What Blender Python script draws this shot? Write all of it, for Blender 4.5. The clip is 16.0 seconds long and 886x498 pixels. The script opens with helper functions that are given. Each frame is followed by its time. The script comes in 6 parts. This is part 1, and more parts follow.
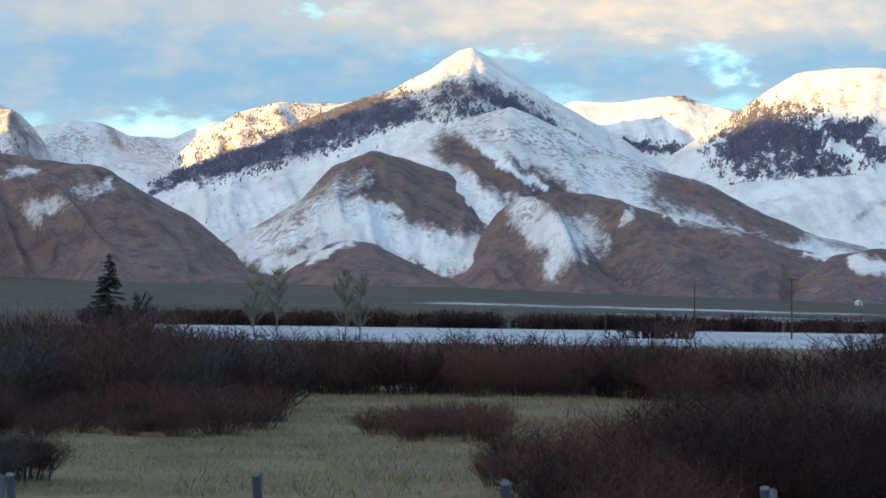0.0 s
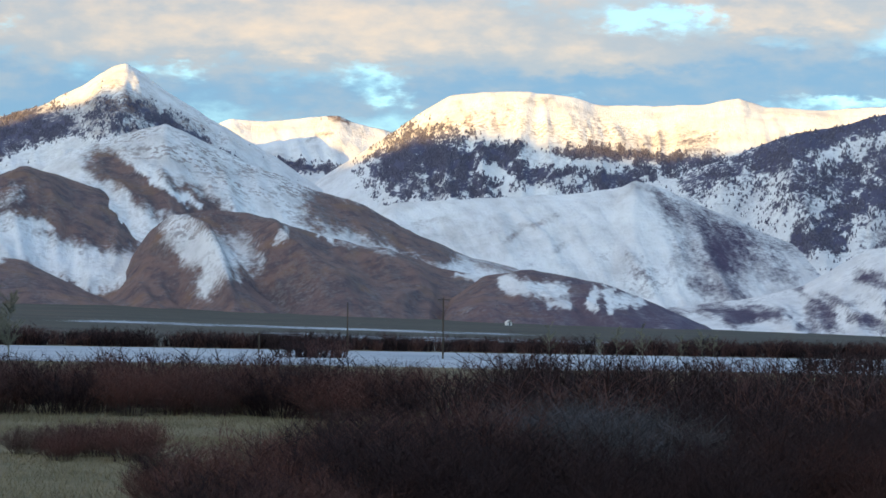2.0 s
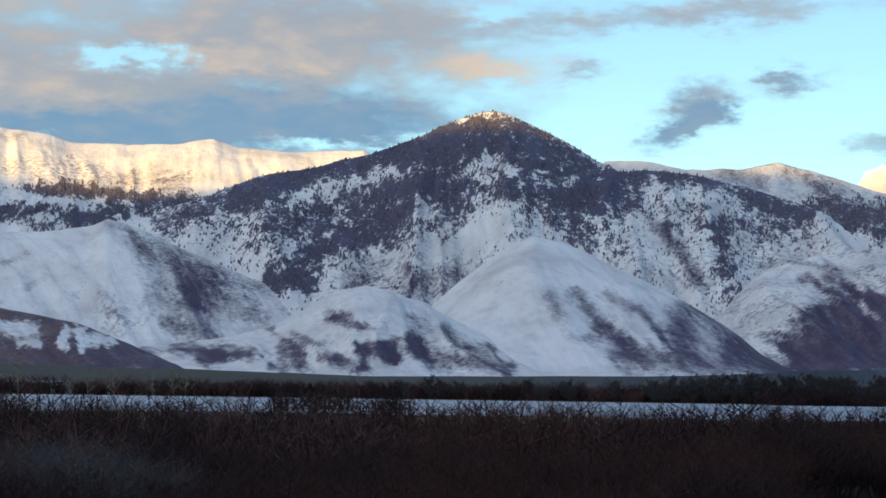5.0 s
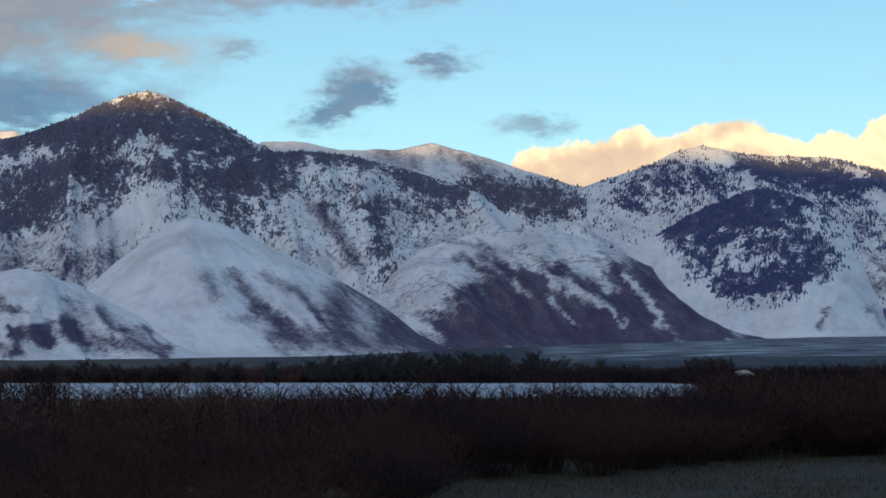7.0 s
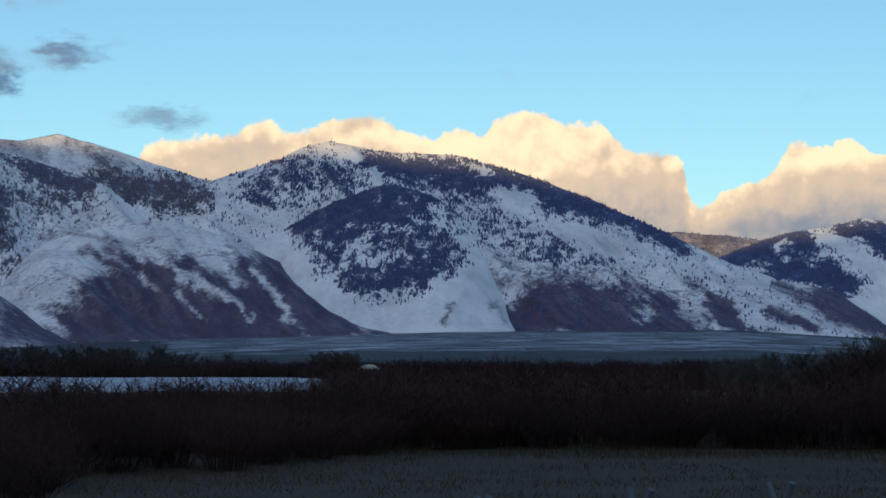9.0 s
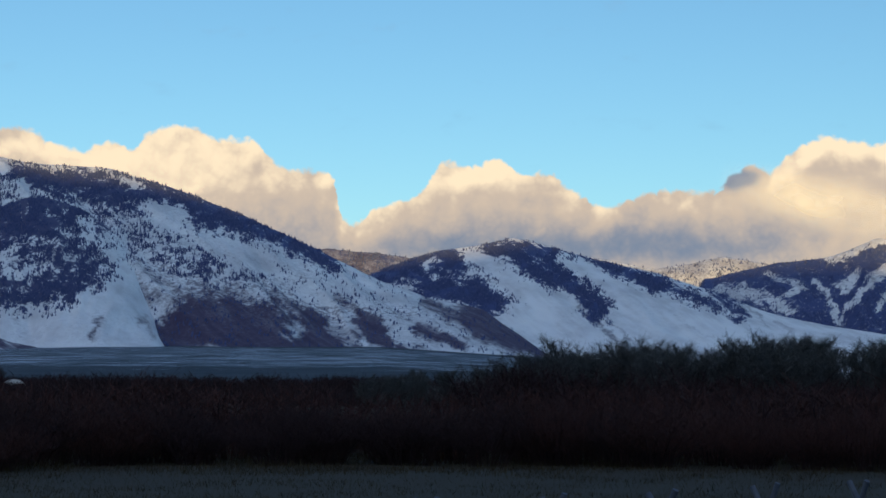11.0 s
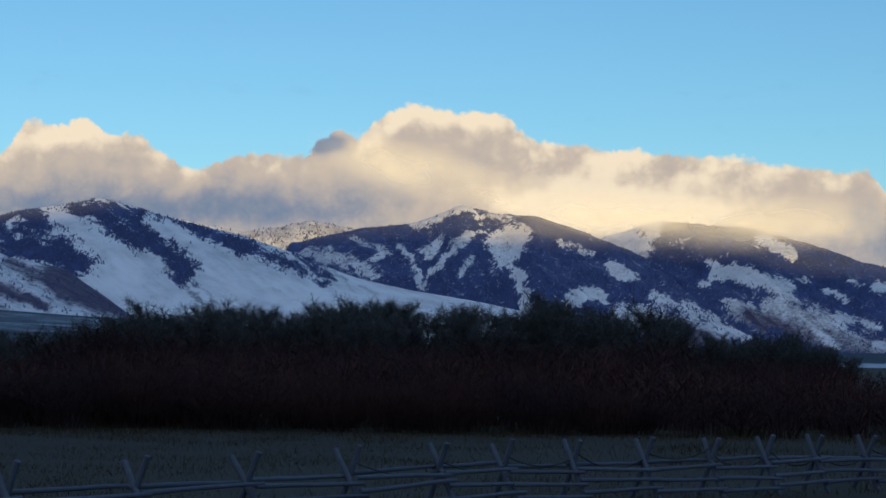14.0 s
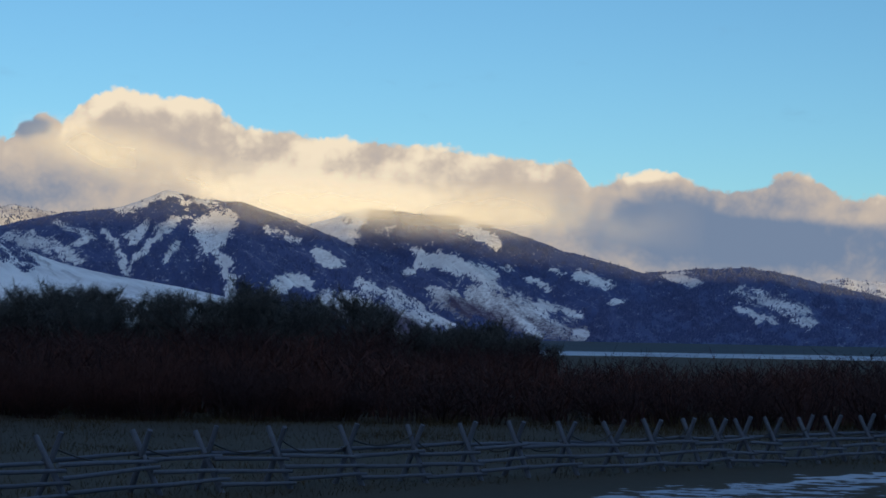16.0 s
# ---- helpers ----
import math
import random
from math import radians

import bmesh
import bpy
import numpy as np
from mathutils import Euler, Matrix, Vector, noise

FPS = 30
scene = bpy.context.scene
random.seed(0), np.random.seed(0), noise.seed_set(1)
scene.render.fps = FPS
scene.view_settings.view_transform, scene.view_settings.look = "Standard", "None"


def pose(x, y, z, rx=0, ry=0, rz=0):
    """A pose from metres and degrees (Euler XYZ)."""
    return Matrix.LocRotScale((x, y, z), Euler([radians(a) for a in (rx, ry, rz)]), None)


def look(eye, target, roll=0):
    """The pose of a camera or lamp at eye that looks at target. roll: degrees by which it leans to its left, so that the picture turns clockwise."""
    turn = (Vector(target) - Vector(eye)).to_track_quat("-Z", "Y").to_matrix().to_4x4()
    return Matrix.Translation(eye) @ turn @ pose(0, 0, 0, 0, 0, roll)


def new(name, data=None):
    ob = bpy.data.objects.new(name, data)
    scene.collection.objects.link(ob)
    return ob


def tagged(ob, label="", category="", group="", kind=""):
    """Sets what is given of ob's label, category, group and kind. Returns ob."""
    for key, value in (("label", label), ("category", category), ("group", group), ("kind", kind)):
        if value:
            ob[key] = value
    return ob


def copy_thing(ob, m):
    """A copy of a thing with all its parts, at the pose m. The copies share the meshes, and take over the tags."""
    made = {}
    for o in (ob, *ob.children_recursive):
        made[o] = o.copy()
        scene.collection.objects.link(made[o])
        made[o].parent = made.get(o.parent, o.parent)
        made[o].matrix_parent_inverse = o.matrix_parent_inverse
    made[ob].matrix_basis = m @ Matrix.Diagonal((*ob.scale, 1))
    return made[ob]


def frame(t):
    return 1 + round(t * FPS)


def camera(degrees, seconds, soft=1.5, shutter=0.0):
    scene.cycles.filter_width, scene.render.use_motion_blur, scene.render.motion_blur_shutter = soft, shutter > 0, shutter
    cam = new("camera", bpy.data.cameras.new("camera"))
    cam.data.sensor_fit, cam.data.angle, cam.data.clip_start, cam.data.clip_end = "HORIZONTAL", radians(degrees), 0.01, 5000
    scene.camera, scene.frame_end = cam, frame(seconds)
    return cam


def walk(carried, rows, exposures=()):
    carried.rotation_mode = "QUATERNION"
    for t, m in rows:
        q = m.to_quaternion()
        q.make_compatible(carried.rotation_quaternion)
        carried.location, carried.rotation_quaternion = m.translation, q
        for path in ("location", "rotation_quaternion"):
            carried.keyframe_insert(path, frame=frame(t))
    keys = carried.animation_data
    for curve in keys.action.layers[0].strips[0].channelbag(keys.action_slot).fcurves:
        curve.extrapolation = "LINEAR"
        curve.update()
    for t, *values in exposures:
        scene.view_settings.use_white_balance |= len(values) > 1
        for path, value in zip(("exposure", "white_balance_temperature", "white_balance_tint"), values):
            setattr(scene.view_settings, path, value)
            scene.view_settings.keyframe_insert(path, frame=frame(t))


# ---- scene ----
# ---------- camera ----------
EYE = 3.0
cam = camera(22.0, 16.0, 1.65)
# seconds, turn to the left, tilt up, roll
PATH = [
    (0, 0.054, 1.757, 0.766),
    (0.5, -1.455, 1.569, 0.956),
    (1, -3.752, 1.816, 0.863),
    (1.5, -6.129, 2.114, 0.843),
    (2, -8.625, 2.363, 0.972),
    (2.5, -10.860, 2.565, 1.099),
    (3, -12.775, 2.545, 0.917),
    (3.5, -14.714, 2.807, 1.014),
    (4, -16.944, 3.291, 1.051),
    (4.5, -19.056, 3.440, 0.764),
    (5, -21.818, 3.555, 0.819),
    (5.2, -22.697, 3.484, 0.804),
    (7.3, -31.912, 3.081, -0.035),
    (7.5, -32.944, 3.037, 0.055),
    (8, -35.724, 2.898, 0.071),
    (8.5, -37.926, 3.289, -0.013),
    (9, -39.798, 2.975, -0.008),
    (9.5, -42.678, 3.008, -0.035),
    (11.8, -51.280, 3.216, 0.335),
    (12, -52.076, 3.131, 0.307),
    (12.5, -53.667, 3.265, 0.330),
    (13, -55.301, 3.059, 0.409),
    (13.5, -56.815, 2.796, 0.496),
    (14, -58.946, 2.547, 0.698),
    (14.5, -60.785, 2.711, 0.849),
    (15, -62.743, 2.762, 0.800),
    (15.5, -64.515, 2.592, 0.964),
    (16, -66.330, 2.318, 0.945),
]


def aimed(yaw, pitch, roll):
    a, b = radians(yaw), radians(pitch)
    to = (-math.sin(a) * math.cos(b), math.cos(a) * math.cos(b), EYE + math.sin(b))
    return look((0, 0, EYE), to, roll)


EXPOSURES = [(0, 1.04, 8250, 16), (2.5, 0.85, 8150, 16), (5, 0.44, 8000, 19), (7.5, 0.03, 7400, 18), (9.5, -0.14, 6750, 17), (12, -0.36, 6200, 16), (16, -0.43, 5950, 16)]
walk(cam, [(t, aimed(y, p, r)) for t, y, p, r in PATH], EXPOSURES)


# ---------- node writer ----------
class Nodes:
    """A material's node tree, written as nested calls."""

    def __init__(self, name, tree=None):
        self.tree = tree
        if tree is None:
            self.mat = bpy.data.materials.new(name)
            self.mat.use_nodes = True
            self.tree = self.mat.node_tree
            self.bsdf = self.tree.nodes["Principled BSDF"]
            self.bsdf.inputs["Specular IOR Level"].default_value = 0.2

    def node(self, kind, **values):
        return self.tree.nodes.new(kind)

    def put(self, socket, value):
        if hasattr(value, "is_output"):
            self.tree.links.new(value, socket)
        else:
            socket.default_value = value

    def math(self, op, a, b=0.0, clamp=False):
        n = self.node("ShaderNodeMath")
        n.operation, n.use_clamp = op, clamp
        self.put(n.inputs[0], a)
        self.put(n.inputs[1], b)
        return n.outputs[0]

    def coords(self):
        return self.node("ShaderNodeTexCoord").outputs["Object"]

    def place(self):
        return self.node("ShaderNodeNewGeometry").outputs["Position"]

    def scaled(self, vec, s):
        n = self.node("ShaderNodeMapping")
        self.put(n.inputs["Vector"], vec)
        n.inputs["Scale"].default_value = s if hasattr(s, "__len__") else (s, s, s)
        return n.outputs[0]

    def noise(self, vec, scale, detail=4.0, rough=0.55):
        n = self.node("ShaderNodeTexNoise")
        self.put(n.inputs["Vector"], vec)
        n.inputs["Scale"].default_value = scale
        n.inputs["Detail"].default_value = detail
        n.inputs["Roughness"].default_value = rough
        return n.outputs[0]

    def ramp(self, value, lo, hi, a=0.0, b=1.0):
        n = self.node("ShaderNodeMapRange")
        n.interpolation_type = "SMOOTHSTEP"
        self.put(n.inputs["Value"], value)
        for key, v in (("From Min", lo), ("From Max", hi), ("To Min", a), ("To Max", b)):
            self.put(n.inputs[key], v)
        return n.outputs[0]

    def ramp_line(self, value, lo, hi):
        n = self.node("ShaderNodeMapRange")
        self.put(n.inputs["Value"], value)
        n.inputs["From Min"].default_value, n.inputs["From Max"].default_value = lo, hi
        return n.outputs[0]

    def mix(self, f, a, b):
        n = self.node("ShaderNodeMix")
        n.data_type = "RGBA"
        self.put(n.inputs["Factor"], f)
        self.put(n.inputs["A"], (*a, 1) if isinstance(a, tuple) else a)
        self.put(n.inputs["B"], (*b, 1) if isinstance(b, tuple) else b)
        return n.outputs["Result"]

    def attr(self, name):
        n = self.node("ShaderNodeAttribute")
        n.attribute_name = name
        return n.outputs["Fac"]

    def random(self):
        return self.node("ShaderNodeObjectInfo").outputs["Random"]

    def island(self):
        return self.node("ShaderNodeNewGeometry").outputs["Random Per Island"]

    def bump(self, height, strength, distance):
        n = self.node("ShaderNodeBump")
        n.inputs["Strength"].default_value = strength
        n.inputs["Distance"].default_value = distance
        self.put(n.inputs["Height"], height)
        self.put(self.bsdf.inputs["Normal"], n.outputs[0])

    def done(self, colour, rough=0.85):
        self.put(self.bsdf.inputs["Base Color"], (*colour, 1) if isinstance(colour, tuple) else colour)
        self.put(self.bsdf.inputs["Roughness"], rough)
        return self.mat


# ---------- sky and sun ----------
SUN_AZ, SUN_EL = 222.0, 8.0     # degrees clockwise from +y, and up: low, behind the camera
world = bpy.data.worlds.new("sky")
scene.world = world
world.use_nodes = True
world.node_tree.nodes.clear()
# clouds of the broken high layer: azimuth, elevation, half sizes, lean, density, and how far the sun lights them
CLOUDS = [
    (-8.38, 6.13, 4.26, 1.14, -1, 0.6, 0.15),
    (-2.02, 5.85, 3.69, 0.78, -1, 0.6, 0.1),
    (5.07, 7.68, 6.82, 0.64, -1, 0.7, 0.9),
    (4.58, 8.01, 5.68, 0.85, -1, 0.7, 0.75),
    (-7.70, 7.62, 3.98, 0.50, -1, 0.6, 0.5),
    (-2.90, 7.70, 1.14, 0.20, -1, -0.7, 0),
    (1.82, 6.68, 0.85, 0.20, -1, -0.6, 0),
    (6.56, 6.70, 0.99, 0.31, 24, -0.4, 0),
    (7.20, 6.07, 0.71, 0.17, -1, -0.5, 0),
    (-7.09, 4.69, 1.28, 0.31, -1, -0.8, 0),
    (11.73, 6.26, 10.65, 0.54, -1, 0.6, 0.12),
    (12.85, 7.18, 1.42, 0.34, -1, 0.5, 0.75),
]
CLOUDS += [
    (16.95, 8.24, 1.85, 0.40, -1, 0.5, 0.9),
    (16.69, 7.08, 1.70, 0.34, -1, 0.4, 0.6),
    (7.02, 6.60, 0.85, 0.37, 39, -0.3, 0),
    (13.83, 8.15, 1.28, 0.23, -1, -0.65, 0),
    (12.16, 6.22, 0.99, 0.14, -1, -0.6, 0),
    (18.53, 6.11, 2.27, 0.17, -1, -0.7, 0),
    (17.01, 6.81, 4.83, 0.64, -1, 0.65, 0.05),
    (17.41, 8.30, 1.70, 0.34, -1, 0.4, 0.8),
    (19.39, 9.05, 4.69, 0.85, -1, 0.6, 0.55),
    (23.27, 8.05, 1.42, 0.40, 4, 0.6, 1.1),
    (12.78, 7.18, 1.85, 0.31, -1, 0.4, 0.65),
    (14.44, 8.22, 1.42, 0.26, -1, -0.8, 0),
]
CLOUDS += [
    (23.11, 9.60, 0.71, 0.28, -1, -0.7, 0),
    (28.22, 7.34, 0.88, 0.57, -8, 0.95, 0.2),
    (27.56, 6.48, 0.85, 0.37, -25, 0.95, 0.1),
    (28.72, 6.99, 0.57, 0.28, 0, 0.6, 0.1),
    (30.57, 7.74, 0.82, 0.31, -4, 0.85, 0.2),
    (30.07, 7.94, 0.43, 0.20, 0, 0.5, 0.2),
    (25.48, 8.00, 0.71, 0.20, -1, 0.5, 0.3),
    (32.86, 6.33, 0.88, 0.27, -4, 0.75, 0.3),
    (28.38, 9.48, 4.69, 0.37, -4, 0.75, 0.4),
]

# the skyline of the cumulus behind the mountains, and where it is lit (+) or shaded (-)
SKYLINE = [
    (31.54, 3.52), (31.98, 5.07), (32.23, 5.47), (32.93, 5.79), (33.77, 5.87), (34.62, 5.97), (35.33, 6.31), (36.04, 6.03),
    (36.89, 6.29), (37.74, 6.39), (38.46, 6.18), (39.46, 5.83), (40.17, 6.11), (40.74, 5.90), (41.24, 6.39), (42.17, 6.50),
    (43.02, 6.20), (43.73, 6.20), (44.22, 5.74), (44.72, 5.50), (45.50, 5.40), (45.92, 4.95), (46.05, 4.24), (46.27, 4.13),
    (46.80, 4.49), (47.78, 4.78), (48.20, 5.21), (48.76, 5.67), (49.33, 5.61), (50.03, 5.76), (50.46, 5.38), (51.17, 5.42),
    (51.60, 5.08), (52.18, 4.79), (52.53, 4.55), (53.32, 4.77), (54.31, 4.99), (55.31, 4.96), (55.55, 5.01), (55.79, 5.26),
]
SKYLINE += [
    (56.16, 5.53), (56.53, 5.58), (56.82, 5.42), (57.05, 5.67), (57.47, 6.04), (58.25, 6.29), (59.11, 6.10), (60.11, 6.12),
    (60.83, 5.64), (61.54, 5.35), (62.40, 5.30), (63.26, 5.14), (64.68, 5.07), (65.95, 5.01), (66.94, 4.89), (68.07, 4.78),
    (69.05, 4.62), (69.36, 4.72), (69.80, 4.37), (70.23, 4.02), (70.65, 4.21), (71.07, 4.41), (71.63, 4.49), (72.20, 4.39),
    (72.76, 4.14), (73.61, 3.98), (74.24, 4.10), (75.00, 4.41), (75.84, 4.16), (76.39, 3.82), (77.33, 3.93), (79.12, 4.01),
    (81.80, 3.59), (83.77, 2.78),
]
GLOW = [
    (42.02, 5.19, 2.13, 0.99, 0, 0.55),
    (36.61, 5.68, 2.84, 0.57, 0, 0.2),
    (35.05, 5.50, 1.70, 0.23, -8, -0.35),
    (44.57, 4.25, 1.28, 0.71, 0, -0.2),
    (49.33, 5.23, 1.28, 0.40, -25, 0.4),
    (53.89, 3.85, 2.70, 0.64, 0, -0.3),
    (48.50, 3.45, 3.27, 0.37, 0, -0.35),
    (57.55, 5.58, 0.57, 0.23, -41, 0.4),
    (58.83, 5.93, 1.70, 0.31, 4, 0.5),
]
GLOW += [
    (52.0, 3.5, 5.0, 0.5, 0, -0.35),
    (63.56, 3.61, 3.27, 0.60, 4, 1.0),
    (62.41, 4.59, 4.69, 0.48, 2, 0.12),
    (75.02, 2.80, 4.69, 0.95, 4, -1.15),
    (72.2, 2.95, 2.2, 0.9, 4, -0.6),
    (75.43, 3.22, 2.70, 0.24, 2, 0.6),
    (62.50, 3.43, 1.56, 0.37, 4, 0.6),
    (56.03, 5.16, 0.48, 0.28, -11, -1.7),
    (76.27, 2.60, 1.56, 0.31, 4, 0.35),
    (54.34, 3.32, 2.27, 0.37, -1, -0.2),
    (71.57, 4.22, 1.21, 0.20, -1, 0.6),
    (75.00, 4.13, 0.99, 0.28, -1, -0.3),
]


def build_sky():
    m = Nodes("sky", world.node_tree)
    sky = m.node("ShaderNodeTexSky")
    sky.sky_type, sky.sun_disc = "NISHITA", False
    sky.sun_elevation, sky.sun_rotation = radians(SUN_EL), radians(SUN_AZ)
    sky.altitude, sky.dust_density, sky.ozone_density = 1900, 0.3, 2.0
    way = m.node("ShaderNodeTexCoord").outputs["Generated"]
    sep = m.node("ShaderNodeSeparateXYZ")
    m.put(sep.inputs[0], way)
    az = m.math("MULTIPLY", m.math("ARCTAN2", sep.outputs[0], sep.outputs[1]), 180 / math.pi)
    el = m.math("MULTIPLY", m.math("ARCSINE", sep.outputs[2]), 180 / math.pi)
    flat = m.node("ShaderNodeCombineXYZ")
    m.put(flat.inputs[0], az)
    m.put(flat.inputs[1], m.math("MULTIPLY", el, 2.1))
    flat = flat.outputs[0]
    soft = m.noise(flat, 0.5, 4, 0.5)
    shift = m.noise(flat, 0.6, 5, 0.55)
    puff = m.noise(flat, 0.62, 6, 0.55)
    curl = m.noise(flat, 1.9, 3, 0.6)
    curl_up = m.noise(m.scaled(flat, (1.0, 1.3, 1.0)), 1.7, 3, 0.6)
    waz = m.math("ADD", az, m.math("ADD", m.math("MULTIPLY", m.math("SUBTRACT", shift, 0.5), 1.5), m.math("MULTIPLY", m.math("SUBTRACT", curl, 0.5), 1.3)))
    wel = m.math("ADD", el, m.math("ADD", m.math("MULTIPLY", m.math("SUBTRACT", soft, 0.5), 1.0), m.math("MULTIPLY", m.math("SUBTRACT", curl_up, 0.5), 0.75)))
    # the layer thins out to the right
    dens = m.math("ADD", m.ramp(az, 17, 27, 0.42, -0.25), m.ramp(el, 8, 16, 0.0, 0.20))
    tone = m.ramp(el, 5.5, 9.5, 0.1, 0.55)
    for ca, ce, ra, re, lean, den, lit in CLOUDS:
        c, s = math.cos(radians(lean)), math.sin(radians(lean))
        du, dv = m.math("SUBTRACT", waz, ca), m.math("SUBTRACT", ce, wel)
        p = m.math("ADD", m.math("MULTIPLY", du, c / ra), m.math("MULTIPLY", dv, s / ra))
        q = m.math("ADD", m.math("MULTIPLY", du, -s / re), m.math("MULTIPLY", dv, c / re))
        d2 = m.math("ADD", m.math("MULTIPLY", p, p), m.math("MULTIPLY", q, q))
        w = m.math("POWER", 2.718, m.math("MULTIPLY", d2, -0.9))
        if den < 0:
            w = m.math("MULTIPLY", w, m.ramp(m.noise(flat, 1.1, 4, 0.55), 0.30, 0.62, 0.25, 1.15))
        dens = m.math("ADD", dens, m.math("MULTIPLY", w, den))
        if den > 0:
            k = m.math("MULTIPLY", w, 0.85)
            tone = m.math("ADD", m.math("MULTIPLY", tone, m.math("SUBTRACT", 1.0, k)), m.math("MULTIPLY", k, lit))
    dens = m.math("ADD", dens, m.math("MULTIPLY", m.math("SUBTRACT", puff, 0.5), 1.25))
    alpha = m.ramp(dens, -0.15, 0.85)
    tone = m.math("ADD", tone, m.math("MULTIPLY", m.math("SUBTRACT", puff, 0.5), 0.9))
    cloud = m.mix(m.ramp(tone, 0.0, 0.5), CLOUD_SHADE, CLOUD_MID)
    cloud = m.mix(m.ramp(tone, 0.45, 1.0), cloud, CLOUD_LIT)
    tint = m.node("ShaderNodeVectorMath")
    tint.operation = "MULTIPLY"
    m.put(tint.inputs[0], sky.outputs[0])
    tint.inputs[1].default_value = SKY_TINT
    col = m.mix(m.math("MULTIPLY", alpha, 0.9), tint.outputs[0], cloud)
    # cumulus
    line = m.node("ShaderNodeFloatCurve")
    curve = line.mapping.curves[0]
    lo, hi = SKYLINE[0][0], SKYLINE[-1][0]
    put = [((a - lo) / (hi - lo), e / 10) for a, e in SKYLINE]
    curve.points[0].location, curve.points[-1].location = (put[0], put[-1])
    for a, e in put[1:-1]:
        curve.points.new(a, e)
    for point in curve.points:
        point.handle_type = "AUTO_CLAMPED"
    line.mapping.update()
    both = m.node("ShaderNodeCombineXYZ")
    m.put(both.inputs[0], az)
    m.put(both.inputs[1], el)
    both = both.outputs[0]
    b1 = m.math("ABSOLUTE", m.math("SUBTRACT", m.noise(both, 1.5, 1, 0.4), 0.5))
    b2 = m.math("ABSOLUTE", m.math("SUBTRACT", m.noise(both, 3.8, 1.5, 0.5), 0.5))
    fuzz = m.noise(both, 1.6, 4, 0.5)
    slide = m.math("ADD", az, m.math("MULTIPLY", m.math("SUBTRACT", shift, 0.5), 0.5))
    m.put(line.inputs["Value"], m.ramp_line(slide, lo, hi))
    top = m.math("MULTIPLY", line.outputs[0], 10.0)
    lobes = m.math("ADD", m.math("MULTIPLY", b1, 0.55), m.math("MULTIPLY", b2, 0.36))
    depth = m.math("SUBTRACT", m.math("ADD", top, m.math("SUBTRACT", lobes, 0.14)), el)
    inside = m.math("MULTIPLY", m.ramp(depth, -0.02, m.math("ADD", 0.05, m.math("MULTIPLY", fuzz, 0.16))),
                    m.math("MULTIPLY", m.ramp(az, lo, lo + 0.6), m.ramp(az, hi - 1, hi, 1.0, 0.0)))
    glow = m.math("ADD", m.ramp(depth, 0.0, 1.5, 0.86, 0.42), m.math("MULTIPLY", m.math("SUBTRACT", lobes, 0.13), 1.3))
    glow = m.math("ADD", glow, m.math("MULTIPLY", m.math("SUBTRACT", fuzz, 0.5), 0.5))
    # billows, brighter on the side that faces the sun
    moved = m.node("ShaderNodeVectorMath")
    moved.operation = "ADD"
    m.put(moved.inputs[0], both)
    moved.inputs[1].default_value = (0.20, -0.22, 0.0)
    relief = m.math("SUBTRACT", m.noise(moved.outputs[0], 0.75, 4, 0.45), m.noise(both, 0.75, 4, 0.45))
    glow = m.math("ADD", glow, m.math("MULTIPLY", relief, m.ramp(depth, 0.2, 1.3, 1.9, 0.5)))
    for ca, ce, ra, re, lean, lit in GLOW:
        c, s = math.cos(radians(lean)), math.sin(radians(lean))
        du, dv = m.math("SUBTRACT", slide, ca), m.math("SUBTRACT", ce, el)
        p = m.math("ADD", m.math("MULTIPLY", du, c / ra), m.math("MULTIPLY", dv, s / ra))
        q = m.math("ADD", m.math("MULTIPLY", du, -s / re), m.math("MULTIPLY", dv, c / re))
        d2 = m.math("ADD", m.math("MULTIPLY", p, p), m.math("MULTIPLY", q, q))
        glow = m.math("ADD", glow, m.math("MULTIPLY", m.math("POWER", 2.718, m.math("MULTIPLY", d2, -1.0)), lit))
    heap = m.mix(m.ramp(glow, -0.45, 0.6), HEAP_SHADE, HEAP_MID)
    heap = m.mix(m.ramp(glow, 0.5, 1.1), heap, HEAP_LIT)
    col = m.mix(inside, col, heap)
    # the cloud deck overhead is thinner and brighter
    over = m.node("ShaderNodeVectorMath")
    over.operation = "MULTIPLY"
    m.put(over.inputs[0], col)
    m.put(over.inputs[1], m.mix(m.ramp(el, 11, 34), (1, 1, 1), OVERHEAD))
    # the sky is brighter on the side where the sun goes down
    toward = m.math("COSINE", m.math("MULTIPLY", m.math("SUBTRACT", az, SUN_AZ), math.pi / 180))
    west = m.node("ShaderNodeVectorMath")
    west.operation = "MULTIPLY"
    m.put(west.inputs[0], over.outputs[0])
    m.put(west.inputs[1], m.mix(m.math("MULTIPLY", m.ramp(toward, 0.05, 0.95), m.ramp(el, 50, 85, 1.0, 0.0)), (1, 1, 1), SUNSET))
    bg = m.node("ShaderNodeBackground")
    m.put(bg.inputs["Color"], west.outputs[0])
    bg.inputs["Strength"].default_value = 0.076
    out = m.node("ShaderNodeOutputWorld")
    m.put(out.inputs["Surface"], bg.outputs[0])


SKY_TINT = (1.48, 2.07, 2.16)
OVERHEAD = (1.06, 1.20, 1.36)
SUNSET = (2.50, 2.32, 2.00)
HEAP_SHADE, HEAP_MID, HEAP_LIT = (3.2, 4.2, 5.5), (9.9, 8.3, 6.3), (16.3, 13.6, 9.0)
CLOUD_SHADE, CLOUD_MID, CLOUD_LIT = (1.2, 2.9, 5.3), (3.0, 3.75, 4.8), (6.2, 5.5, 4.8)
build_sky()

